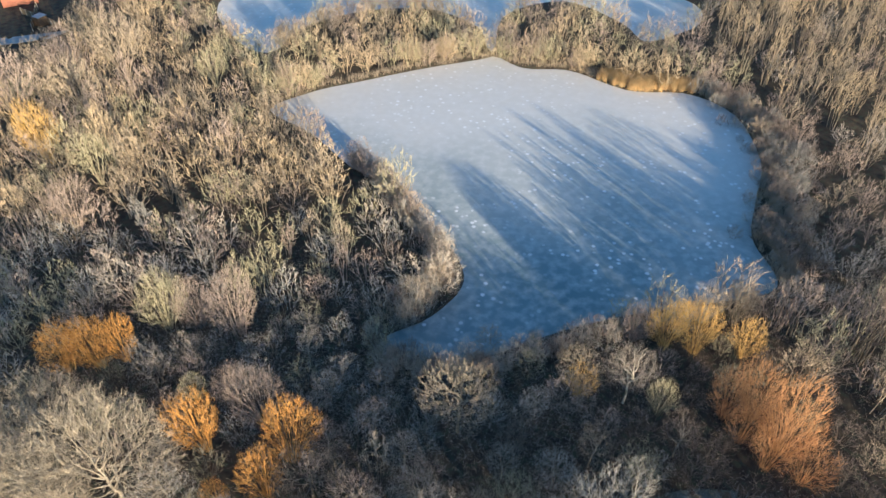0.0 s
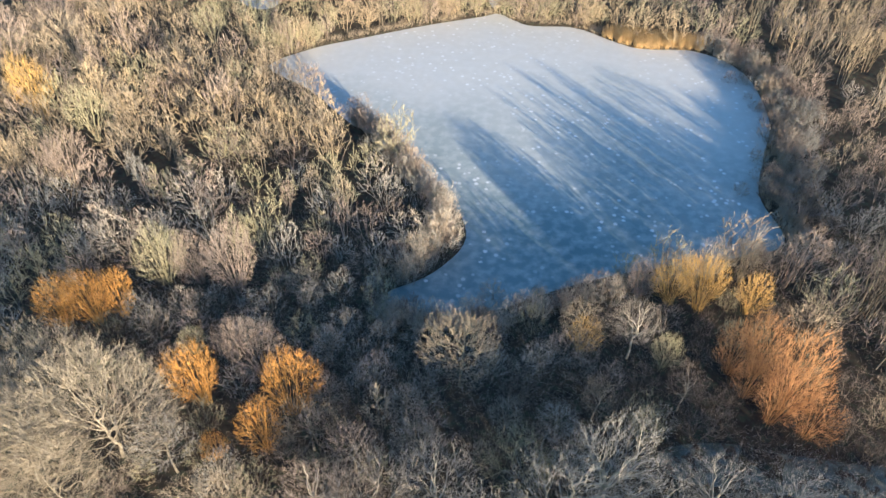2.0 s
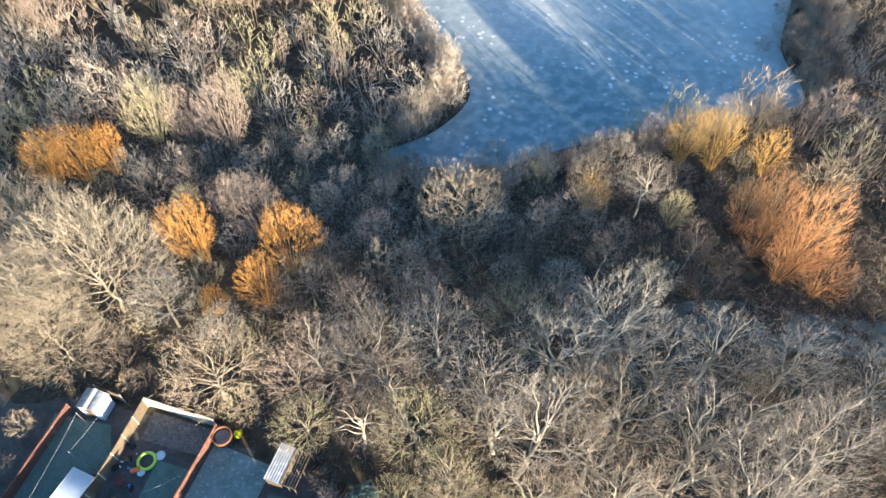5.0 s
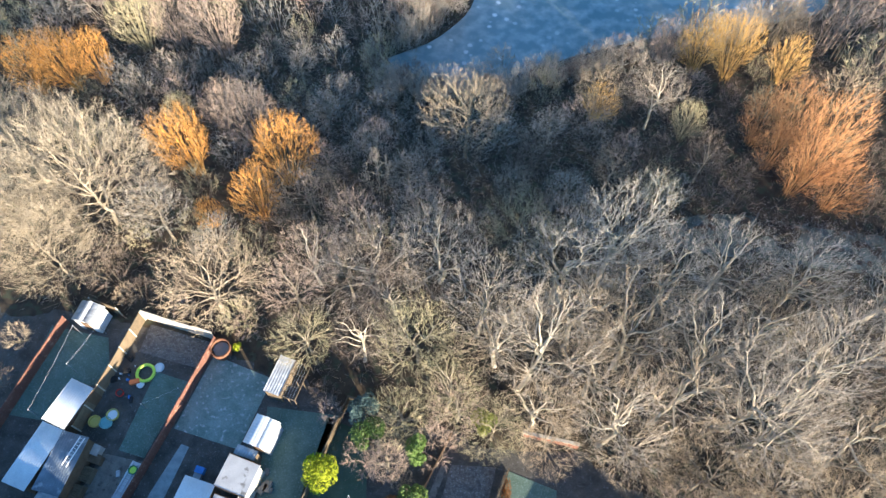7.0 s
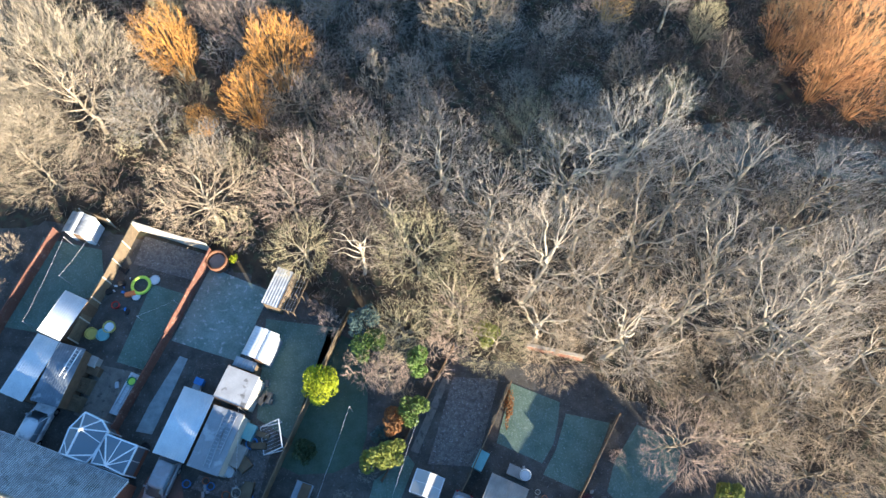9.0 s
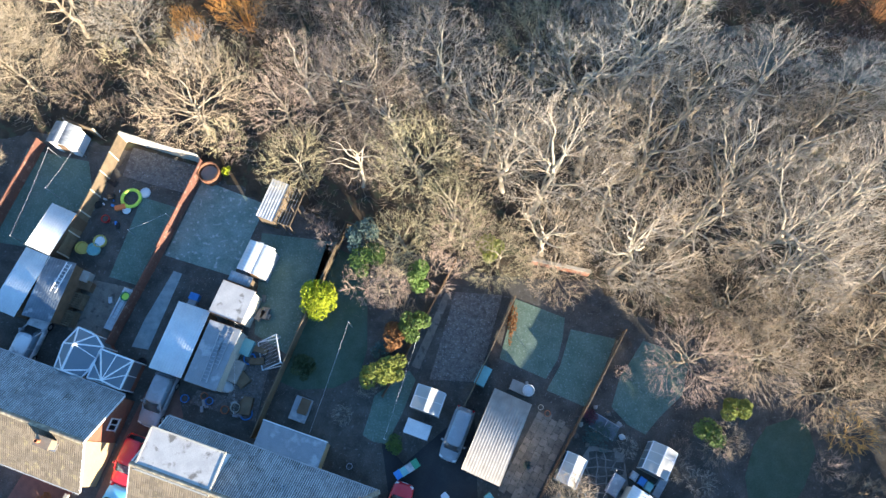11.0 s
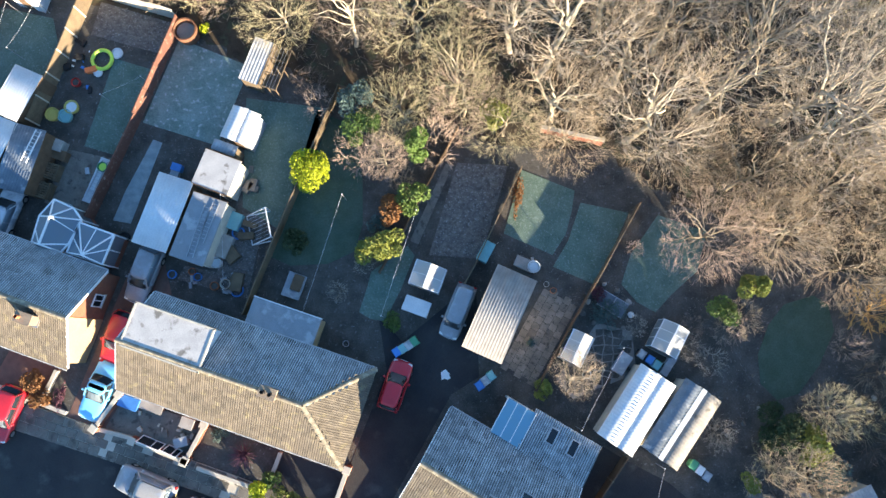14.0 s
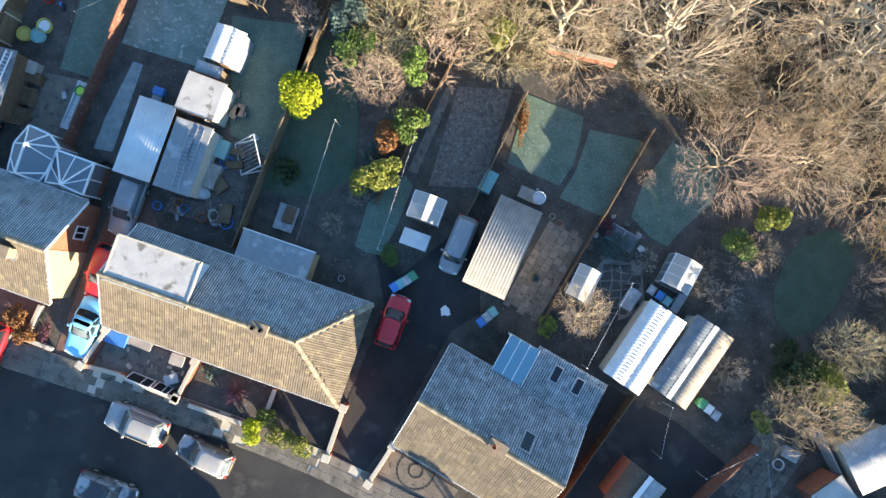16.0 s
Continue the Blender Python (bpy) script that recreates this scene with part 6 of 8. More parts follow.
def wall(a, b, height, label, material="brick", coping="concrete", pillar=True):
    """A low brick wall in courses with a coping; each course and pillar is a part of its own."""
    a, b = Vector((*a, 0)), Vector((*b, 0))
    L = (b - a).length
    wl = thing("garden_wall", label, "wall", pose(a.x, a.y, 0, 0, 0, math.degrees(math.atan2(b.y - a.y, b.x - a.x))))
    n = max(3, int(height / 0.15))
    for j in range(n):
        bm = bmesh.new()
        k = max(2, int(L / 0.45))
        off = 0.5 * (j % 2)
        xs = [0.0] + [(i + off) * L / k for i in range(1 if off == 0 else 0, k) if (i + off) > 0] + [L]
        for x0, x1 in zip(xs[:-1], xs[1:]):
            add_box(bm, (x0 + 0.005, -0.1, j * height / n + 0.005), (x1 - 0.005, 0.1, (j + 1) * height / n - 0.005))
        part("brick_course", bm, material, wl)
    part("core", box((0, -0.09, 0), (L, 0.09, height - 0.01)), "concrete", wl)
    part("coping", box((-0.03, -0.14, height), (L + 0.03, 0.14, height + 0.06), 0.015), coping, wl)
    if pillar:
        for x in (0, L):
            pl = part("pillar", box((x - 0.2, -0.2, 0), (x + 0.2, 0.2, height + 0.2), 0.01), material, wl)
            part("pillar_cap", box((x - 0.26, -0.26, height + 0.2), (x + 0.26, 0.26, height + 0.28), 0.02), "concrete", pl)
    return wl


wall((-22.7, -8.8), (-21.3, -6.4), 0.7, "low pale-topped wall beside a blue car")
wall((-22.5, -8.9), (-20.3, -9.3), 0.35, "low pale front kerb wall", "concrete", pillar=False)
wall((-20.0, -9.4), (-16.4, -10.5), 0.7, "brick front garden wall with pillars")
wall((-16.3, -10.4), (-15.3, -8.0), 0.7, "brick side wall between front gardens")
wall((-15.6, -10.9), (-12.0, -11.8), 0.4, "low pale front wall", "concrete", pillar=False)
wall((-10.1, -9.5), (-10.7, -11.6), 0.45, "low dividing wall between front gardens", "brick", pillar=False)
wall((-5.5, -10.2), (-6.35, -13.4), 0.85, "brick wall at the drive entrance")
wall((-2.2, -12.4), (-3.6, -14.9), 0.5, "low wall beside block paving")
wall((6.0, 13.9), (10.4, 13.2), 1.0, "old brick wall at the end of a garden", pillar=False)
wall((-26.0, -5.2), (-26.8, -7.5), 0.4, "low wall around a front bed", "concrete", pillar=False)
wall((-30.8, -6.3), (-25.0, -8.0), 0.3, "low pale kerb wall along the pavement", "concrete", pillar=False)


# ---- cars ----
def paint(name, col, frost=0.0, rough=0.3):
    m = mat(name, col, tuple(c * 0.9 for c in col), 0.6, rough, 0, 14, 0, spot=(0.30, 0.32, 0.35) if frost else None, spot_size=0.9, spot_amount=frost)
    m.node_tree.nodes["Principled BSDF"].inputs["Coat Weight"].default_value = 0.5
    m.node_tree.nodes["Principled BSDF"].inputs["Specular IOR Level"].default_value = 0.5
    return m


FROST_GLASS = glass("frosted_car_glass", (0.16, 0.21, 0.25), 0.3)
LAMP_GLASS = glass("lamp_glass", (0.7, 0.7, 0.68), 0.15)
SKY_GLASS = glass("pale_misted_glass", (0.30, 0.36, 0.41), 0.25)
TAIL_GLASS = glass("tail_lamp_glass", (0.45, 0.02, 0.02), 0.2)


def loft(stations, close=True):
    """A skin over rings of points."""
    bm = bmesh.new()
    rings = [[bm.verts.new(p) for p in s] for s in stations]
    n = len(stations[0])
    for a, b in zip(rings[:-1], rings[1:]):
        for i in range(n):
            bm.faces.new((a[i], a[(i + 1) % n], b[(i + 1) % n], b[i]))
    if close:
        bm.faces.new(rings[0][::-1])
        bm.faces.new(rings[-1])
    bmesh.ops.recalc_face_normals(bm, faces=bm.faces)
    return bm


def car(x, y, turn, length, width, height, body_mat, label, style="hatch", roof_mat=None, glass_mat=None, spare=False, name="car"):
    """A parked car, its front towards +x."""
    cr = thing(name, label, "car" if name == "car" else name, pose(x, y, 0.02, 0, 0, turn))
    hw, L = width / 2, length / 2
    belt = height * (0.60 if style != "sport" else 0.66)
    nose = {"hatch": 0.30, "sport": 0.36, "suv": 0.31, "van": 0.22}[style]

    def section(px, w, low, high, round_=0.12):
        r = min(round_, (high - low) * 0.4)
        half = [(w - r * 0.6, low), (w - r * 0.1, low + r * 0.4), (w, low + r), (w, high - r), (w - r * 0.3, high - r * 0.4), (w - r * 0.9, high - r * 0.1), (w * 0.5, high + 0.015)]
        return [(px, -y_, z_) for y_, z_ in half[:1]] + [(px, y_, z_) for y_, z_ in half] + [(px, -y_, z_) for y_, z_ in half[:0:-1]]

    hood = belt * (0.92 if style != "suv" else 1.0)
    deck = belt * (1.0 if style != "sport" else 0.97)
    keys = [(-L, 0.74, 0.36, deck * 0.78), (-L + 0.06, 0.88, 0.28, deck * 0.90), (-L + 0.22, 0.97, 0.24, deck * 0.975), (-L + 0.6, 1.0, 0.22, deck), (-0.2, 1.0, 0.22, belt), (L - nose * length, 1.0, 0.22, belt * 0.99), (L - nose * length + 0.15, 0.995, 0.22, hood * 1.0),
            (L - 0.6, 0.975, 0.22, hood * 0.95), (L - 0.28, 0.93, 0.24, hood * 0.87), (L - 0.10, 0.82, 0.27, hood * 0.77), (L, 0.62, 0.34, hood * 0.62)]
    st = [section(px, hw * w, low, high, 0.16) for px, w, low, high in keys]
    body = part("body", loft(st), body_mat, cr, smooth=True)
    # glasshouse
    g = glass_mat or GLASS
    back_x = {"hatch": -L + 0.12, "sport": -L + 0.95, "suv": -L + 0.30, "van": -L + 0.1}[style]
    front_x = L - nose * length
    rb, rf = back_x + (0.28 if style != "sport" else 0.45), front_x - (0.62 if style != "van" else 0.35)
    if style == "suv":
        rb = back_x + 0.14

    def ring(px0, px1, w0, z, r=0.22, bow=0.10):
        """A rounded plan outline, its front and back edges bowed."""
        out = []
        for cx, cy, w in ((px1 - r, w0 - r, 0), (px0 + r, w0 - r, 90), (px0 + r, r - w0, 180), (px1 - r, r - w0, 270)):
            out += [(cx + r * math.cos(radians(w + q)), cy + r * math.sin(radians(w + q)), z) for q in (0, 30, 60, 90)]
        mid = (px0 + px1) / 2
        return [(x_ + (bow if x_ > mid else -bow * 0.6) * (1 - (y_ / w0) ** 2), y_, z_) for x_, y_, z_ in out]

    low, high = belt - 0.03, height - 0.05
    part("glasshouse", loft([ring(back_x, front_x, hw * 0.90, low), ring(back_x * 0.45 + rb * 0.55, front_x * 0.45 + rf * 0.55, hw * 0.83, low * 0.4 + high * 0.6), ring(rb, rf, hw * 0.74, high)]), GLASS if style == "sport" else g, cr, "dark window glass", smooth=True)
    roofpts = [ring(rb - 0.05, rf + 0.06, hw * 0.765, high - 0.01), ring(rb, rf + 0.01, hw * 0.74, height - 0.015), ring(rb + 0.2, rf - 0.2, hw * 0.56, height + 0.01)]
    part("roof", loft(roofpts), roof_mat or body_mat, cr, smooth=True)
    # windscreen and rear window, bowed like the body
    for name_, x0, x1, way in (("windscreen", front_x, rf, 1), ("rear_window", back_x, rb, -1)):
        bm = bmesh.new()
        rows = []
        for share in (0.08, 0.92):
            x_, z_, w_ = x0 + (x1 - x0) * share, low + (high - low) * share, hw * (0.90 - 0.16 * share) - 0.14
            rows.append([bm.verts.new((x_ + way * (0.035 + (0.10 if way > 0 else 0.06) * (1 - (k / 4) ** 2)), w_ * k / 4, z_ + 0.012)) for k in range(-4, 5)])
        for i in range(8):
            bm.faces.new((rows[0][i], rows[0][i + 1], rows[1][i + 1], rows[1][i]))
        bmesh.ops.solidify(bm, geom=bm.faces[:], thickness=0.01)
        part(name_, bm, SKY_GLASS if way > 0 or g is FROST_GLASS else GLASS, cr, smooth=True)
    for s in (-1, 1):
        for (ax, az), (bx, bz) in (((back_x, belt - 0.03), (rb, height - 0.04)), ((front_x, belt - 0.03), (rf, height - 0.04)), (((back_x + front_x) / 2 - 0.1, belt - 0.03), ((rb + rf) / 2, height - 0.04))):
            a, b = Vector((ax, s * hw * 0.905, az)), Vector((bx, s * hw * 0.745, bz))
            bm = add_box(bmesh.new(), (-0.035, -0.02, 0), (0.035, 0.02, (b - a).length), Matrix.Translation(a) @ (b - a).to_track_quat("Z", "Y").to_matrix().to_4x4())
            part("pillar", bm, roof_mat or body_mat, cr)
    for sx in (-L + 0.72, L - 0.75):
        for s in (-1, 1):
            bm = bmesh.new()
            bmesh.ops.create_cone(bm, cap_ends=True, segments=18, radius1=0.31, radius2=0.31, depth=0.2)
            wh = part("wheel", bm, "rubber", cr)
            wh.matrix_basis = pose(sx, s * (hw - 0.09), 0.31, 90)
            bm = bmesh.new()
            bmesh.ops.create_cone(bm, cap_ends=True, segments=12, radius1=0.19, radius2=0.17, depth=0.21)
            part("rim", bm, "steel", wh)
    for s in (-1, 1):
        part("headlight", box((L - 0.34, s * hw * 0.66 - 0.15, hood * 0.62), (L - 0.08, s * hw * 0.66 + 0.15, hood * 0.80), 0.03), LAMP_GLASS, cr)
        part("tail_light", box((-L - 0.005, s * hw * 0.76 - 0.11, belt * 0.68), (-L + 0.16, s * hw * 0.76 + 0.11, belt * 0.90), 0.02), TAIL_GLASS, cr)
        part("wing_mirror", box((front_x - 0.45, s * (hw + 0.09) - 0.09, belt), (front_x - 0.30, s * (hw + 0.09) + 0.09, belt + 0.14), 0.03), body_mat, cr)
    part("front_plate", box((L - 0.03, -0.25, 0.42), (L + 0.012, 0.25, 0.53)), "white", cr)
    part("rear_plate", box((-L - 0.012, -0.25, 0.5), (-L + 0.03, 0.25, 0.61)), "yellow_plastic", cr)
    part("bumper", box((-L - 0.03, -hw * 0.8, 0.28), (-L + 0.1, hw * 0.8, 0.42), 0.03), "black", cr)
    part("bonnet_gap", box((front_x + 0.02, -hw * 0.72, belt * 0.965), (front_x + 0.10, hw * 0.72, belt * 0.985 + 0.02), 0.01), "black", cr, "black scuttle below the windscreen")
    if spare:
        bm = bmesh.new()
        bmesh.ops.create_cone(bm, cap_ends=True, segments=18, radius1=0.34, radius2=0.34, depth=0.2)
        part("spare_wheel", bm, "rubber", cr).matrix_basis = pose(-L - 0.1, 0.15, 0.95, 0, 90)
        for s in (-1, 1):
            part("roof_rail", box((rb + 0.1, s * hw * 0.66 - 0.02, height), (rf - 0.1, s * hw * 0.66 + 0.02, height + 0.05)), "black", cr)
    return cr


BLUE = paint("blue_paint", (0.20, 0.60, 0.88))
BLACK_P = paint("black_paint", (0.02, 0.021, 0.024), 0.0, 0.35)
FROSTY = paint("thickly_frosted_paint", (0.36, 0.34, 0.31), 0.4, 0.7)
RED = paint("red_paint", (0.58, 0.022, 0.035))
SILVER = paint("frosted_silver_paint", (0.26, 0.275, 0.295), 0.5, 0.5)
DARK = paint("dark_frosted_paint", (0.035, 0.037, 0.042), 0.45, 0.4)
WHITE_P = paint("white_paint", (0.62, 0.64, 0.66), 0.6, 0.45)
car(-22.75, -6.35, 253, 4.05, 1.72, 1.28, BLUE, "bright blue sports coupe with a black rear window", "sport")
car(-21.95, -2.7, 255, 3.7, 1.62, 1.42, RED, "red hatchback parked between two bungalows")
car(-20.75, 1.7, 255, 4.0, 1.65, 1.42, SILVER, "frosted grey hatchback parked by a carport", glass_mat=FROST_GLASS)
car(-2.78, -4.5, 75, 3.45, 1.55, 1.45, RED, "small red hatchback on a dark drive")
car(-18.75, -12.25, 163, 4.1, 1.75, 1.75, SILVER, "frosted silver off-road car by the kerb", "suv", FROSTY, FROST_GLASS, True)
car(-14.2, -13.95, 160, 3.7, 1.6, 1.5, DARK, "dark hatchback with a frosted roof by the kerb", "hatch", FROSTY, FROST_GLASS)
car(-20.3, -16.7, 343, 4.0, 1.68, 1.45, DARK, "dark frosted hatchback across the street", "hatch", None, FROST_GLASS)
car(-28.9, -8.3, 255, 3.8, 1.65, 1.45, RED, "red hatchback at the pavement edge")
car(-31.1, 5.45, 75, 4.0, 1.66, 1.42, WHITE_P, "white hatchback under a carport edge", glass_mat=FROST_GLASS)
car(1.05, 0.7, 252, 3.85, 1.45, 1.7, SILVER, "frost-covered pale van on a drive", "van", SILVER, FROST_GLASS, name="van")


# ---- leafy shrubs ----
def leafy(x, y, w, h, material, label, count=1400, leaf=0.09, seed=1, name="shrub", base=0.0, lobes=9, deep=1.0, category="shrub"):
    """A shrub of many small folded leaves round a few twiggy stems, with an uneven outline."""
    rng = np.random.default_rng(seed)
    top = thing(name, label, category, pose(x, y, 0))
    c = rng.normal(size=(lobes, 3))
    c /= np.linalg.norm(c, axis=1)[:, None]
    c[:, 2] = np.abs(c[:, 2]) * 0.9 - 0.1
    centres = c * np.array([w * 0.3, w * 0.3 * deep, h * 0.32]) + np.array([0, 0, base + (h - base) * 0.5])
    sizes = rng.uniform(0.5, 1.0, lobes)
    who = rng.choice(lobes, count, p=sizes / sizes.sum())
    d = rng.normal(size=(count, 3))
    d /= np.linalg.norm(d, axis=1)[:, None]
    r = rng.uniform(0.55, 1.0, count)[:, None] ** 0.5
    p = centres[who] + d * r * np.array([w * 0.27, w * 0.27 * deep, h * 0.25]) * sizes[who][:, None]
    p[:, 2] = np.maximum(p[:, 2], 0.04)
    a = rng.normal(size=(count, 3)) + d * 0.5
    a /= np.linalg.norm(a, axis=1)[:, None]
    b = np.cross(a, rng.normal(size=(count, 3)))
    b /= np.linalg.norm(b, axis=1)[:, None]
    n = np.cross(a, b)
    s = (leaf * rng.uniform(0.6, 1.4, count))[:, None]
    v = np.stack([p - a * s, p + b * s * 0.55 + n * s * 0.25, p + a * s, p - b * s * 0.55 + n * s * 0.25], 1).reshape(-1, 3)
    i = np.arange(count)[:, None] * 4
    f = np.concatenate([i + [0, 1, 2], i + [0, 2, 3]]).tolist()
    part_data("foliage", mesh_of("foliage", v, f, material), top)
    wood = Wood()
    foot = np.zeros((7, 3)) + rng.normal(size=(7, 3)) * [0.1, 0.1, 0]
    foot[:, 2] = -0.05
    tip = centres[rng.integers(0, lobes, 7)]
    wood.tubes(np.stack([foot, (foot + tip) / 2 + rng.normal(size=(7, 3)) * 0.08, tip], 1), np.array([[0.05, 0.035, 0.015]]).repeat(7, 0), 5)
    part_data("woody_base", wood.mesh("woody_base", "bark_dark"), top)
    return top


leafy(-9.75, 9.75, 3.1, 2.5, "leaf_lime", "bright lime-yellow rounded evergreen shrub", 4200, 0.08, 1, lobes=18)
leafy(-11.2, -12.1, 1.9, 1.5, "leaf_lime", "lime-yellow shrub beside the pavement", 1500, 0.08, 2)
leafy(-10.4, -11.3, 1.5, 1.2, "leaf_green", "small green shrub in a front garden", 900, 0.08, 22)
leafy(-9.5, -12.3, 1.9, 1.3, "leaf_yellow", "pale variegated hedge shrub by a yard", 1300, 0.07, 3)
leafy(-8.1, -12.7, 1.9, 1.3, "leaf_yellow", "pale variegated hedge shrub by the pavement", 1300, 0.07, 4)
leafy(-6.9, 14.6, 2.8, 4.2, "leaf_blue", "dark blue-green conifer at a garden end", 2200, 0.10, 5)
leafy(-6.1, 12.7, 3.2, 3.4, "leaf_bright", "green conifer with bright tips", 2600, 0.10, 6)
leafy(-2.3, 11.7, 2.4, 4.0, "leaf_bright", "tall bright green conifer", 2200, 0.10, 7)
leafy(-2.6, 8.2, 2.7, 2.6, "leaf_green", "glossy green laurel shrub", 2000, 0.10, 8)
leafy(-3.9, 7.1, 2.5, 2.4, "leaf_brown", "russet beech shrub with dry leaves", 1900, 0.10, 9)
leafy(-3.9, 5.0, 2.5, 2.3, "leaf_yellow", "yellow-green rounded garden shrub", 1900, 0.10, 10)
leafy(-5.1, 4.2, 2.4, 2.2, "leaf_yellow", "olive-green spreading garden shrub", 1800, 0.10, 11)
leafy(-5.0, 6.3, 1.4, 1.2, "leaf_blue", "small blue-grey garden shrub", 600, 0.08, 12)
# evergreens out of view, added to keep low sun off gardens and drive
leafy(31.2, -7.2, 3.4, 4.6, "leaf_dark", "tall dark evergreen added to shade gardens and drive", 2400, 0.27, 60)
leafy(33.6, -3.4, 3.6, 5.2, "leaf_dark", "tall dark evergreen added to shade gardens and drive", 2400, 0.27, 61)
leafy(33.8, 0.8, 3.6, 5, "leaf_dark", "tall dark evergreen added to shade gardens and drive", 2400, 0.27, 62)
leafy(36.6, -8.4, 3.6, 5.2, "leaf_dark", "tall dark evergreen added to shade gardens and drive", 2400, 0.27, 63)
leafy(37.4, 3, 3.8, 5.4, "leaf_dark", "tall dark evergreen added to shade gardens and drive", 2400, 0.27, 64)
leafy(4.6, -19.4, 2.8, 4.6, "leaf_dark", "tall dark evergreen added to shade gardens and drive", 2200, 0.22, 65)
leafy(30.9, -4.4, 2.6, 4.0, "leaf_dark", "tall dark evergreen added to shade gardens and drive", 2200, 0.22, 67)
leafy(29.8, -9.8, 2.8, 4.2, "leaf_dark", "tall dark evergreen added to shade gardens and drive", 2200, 0.22, 66)
leafy(-10.6, 4.6, 2.3, 1.6, "leaf_dark", "dark evergreen shrub by a fence", 1500, 0.09, 13)
leafy(-3.3, -0.3, 1.5, 0.8, "leaf_green", "low green shrub beside bins", 900, 0.07, 14)
leafy(20.3, 3.6, 2.2, 4.2, "leaf_yellow", "tall yellow-green garden conifer", 2600, 0.10, 15)
leafy(18.6, 1.8, 2.4, 2.6, "leaf_green", "straggly green shrub beneath a conifer", 1400, 0.09, 16)
leafy(22.3, -5.2, 3.4, 3.2, "leaf_dark", "dark evergreen shrub in a shaded garden", 2600, 0.11, 17)
leafy(24.3, -6.4, 2.8, 3.0, "leaf_yellow", "sunlit green holly shrub", 2000, 0.11, 18)
leafy(20.6, -9.1, 1.5, 2.0, "leaf_yellow", "yellow-green shrub beside a patio", 1000, 0.10, 19)
leafy(25.7, -8.3, 3.0, 2.4, "leaf_blue", "large blue-green spreading juniper", 2200, 0.10, 20)
leafy(7.0, -4.1, 1.5, 1.5, "leaf_yellow", "green shrub beside a rear extension", 900, 0.09, 21)
leafy(-14.3, -8.6, 1.3, 0.7, "leaf_blue", "low blue-green conifer in a front bed", 800, 0.06, 23)
leafy(-27.3, -5.9, 1.9, 1.4, "leaf_brown", "rounded russet shrub in a front bed", 1400, 0.08, 24)
leafy(-26.8, -7.1, 1.6, 1.2, "leaf_brown", "russet shrub by a low wall", 1100, 0.08, 25)
leafy(-25.6, -6.9, 0.9, 0.5, "leaf_purple", "low purple heather bed", 700, 0.05, 26, deep=3.0)
leafy(11.4, 1.2, 2.6, 0.8, "leaf_blue", "frosted low alpine planting round a pond", 1500, 0.06, 27)
leafy(10.6, 2.6, 1.2, 0.6, "leaf_purple", "frosted purple low shrubs", 600, 0.06, 28)
leafy(-18.6, 19.9, 0.9, 1.0, "leaf_lime", "small lime shrub at a fence corner", 500, 0.08, 29)
leafy(4.7, 9.0, 0.8, 0.6, "leaf_brown", "low dry border plants along a fence", 900, 0.06, 30, deep=5.0)
leafy(2.8, 14.2, 2.6, 3.2, "leaf_yellow", "pale olive shrub at the wood edge", 2000, 0.09, 31)


def rock(x, y, size, material, label, seed):
    """A rough angular stone, half sunk."""
    rng = random.Random(seed)
    bm = bmesh.new()
    bmesh.ops.create_icosphere(bm, subdivisions=1, radius=size)
    for v in bm.verts:
        v.co *= rng.uniform(0.7, 1.15)
        v.co.z *= 0.7
    bm.normal_update()
    ob = part("rock", bm, material, None)
    ob.matrix_basis = pose(x, y, 0.02 + size * 0.15, 0, 0, rng.uniform(0, 360))
    tagged(ob, label, "rock", "rockery stones")


for k, (x, y, size, material) in enumerate(((9.6, 1.2, 0.28, "slab"), (9.95, 2.0, 0.22, "concrete"), (10.4, 0.6, 0.2, "slab"), (10.3, 3.0, 0.25, "slab"), (11.0, 3.3, 0.2, "asbestos"), (11.9, 2.9, 0.22, "slab"), (12.7, 2.2, 0.25, "asbestos"), (12.9, 1.3, 0.3, "metal_white"), (12.4, 0.4, 0.2, "slab"), (11.4, -0.1, 0.22, "slab"), (10.9, 1.5, 0.16, "concrete"), (11.8, 1.9, 0.18, "asbestos"),
                                        (22.4, -4.6, 0.25, "slab"), (21.6, -4.3, 0.2, "asbestos"), (20.9, -3.6, 0.18, "slab"), (21.2, -2.2, 0.2, "slab"), (28.2, -3.4, 0.3, "concrete"), (28.9, -4.0, 0.35, "asbestos"), (29.2, -3.1, 0.25, "concrete"), (20.6, -5.4, 0.2, "slab"))):
    rock(x, y, size, material, "frosted angular rockery stone in a garden bed", 300 + k)
m_, w_, d_ = rect(((11.0, 2.9), (12.7, 2.0), (12.2, 1.0), (10.5, 1.9)))
cover = thing("pond_cover", "dark net frame over a small garden pond", "cover", m_)
part("net", box((-w_ / 2, -d_ / 2, 0.18), (w_ / 2, d_ / 2, 0.2)), "sheet_clear", cover)
for lo, hi in (((-w_ / 2, -d_ / 2, 0.02), (w_ / 2, -d_ / 2 + 0.06, 0.24)), ((-w_ / 2, d_ / 2 - 0.06, 0.02), (w_ / 2, d_ / 2, 0.24)), ((-0.03, -d_ / 2 + 0.06, 0.16), (0.03, d_ / 2 - 0.06, 0.23))):
    part("bar", box(lo, hi), "metal_grey", cover)


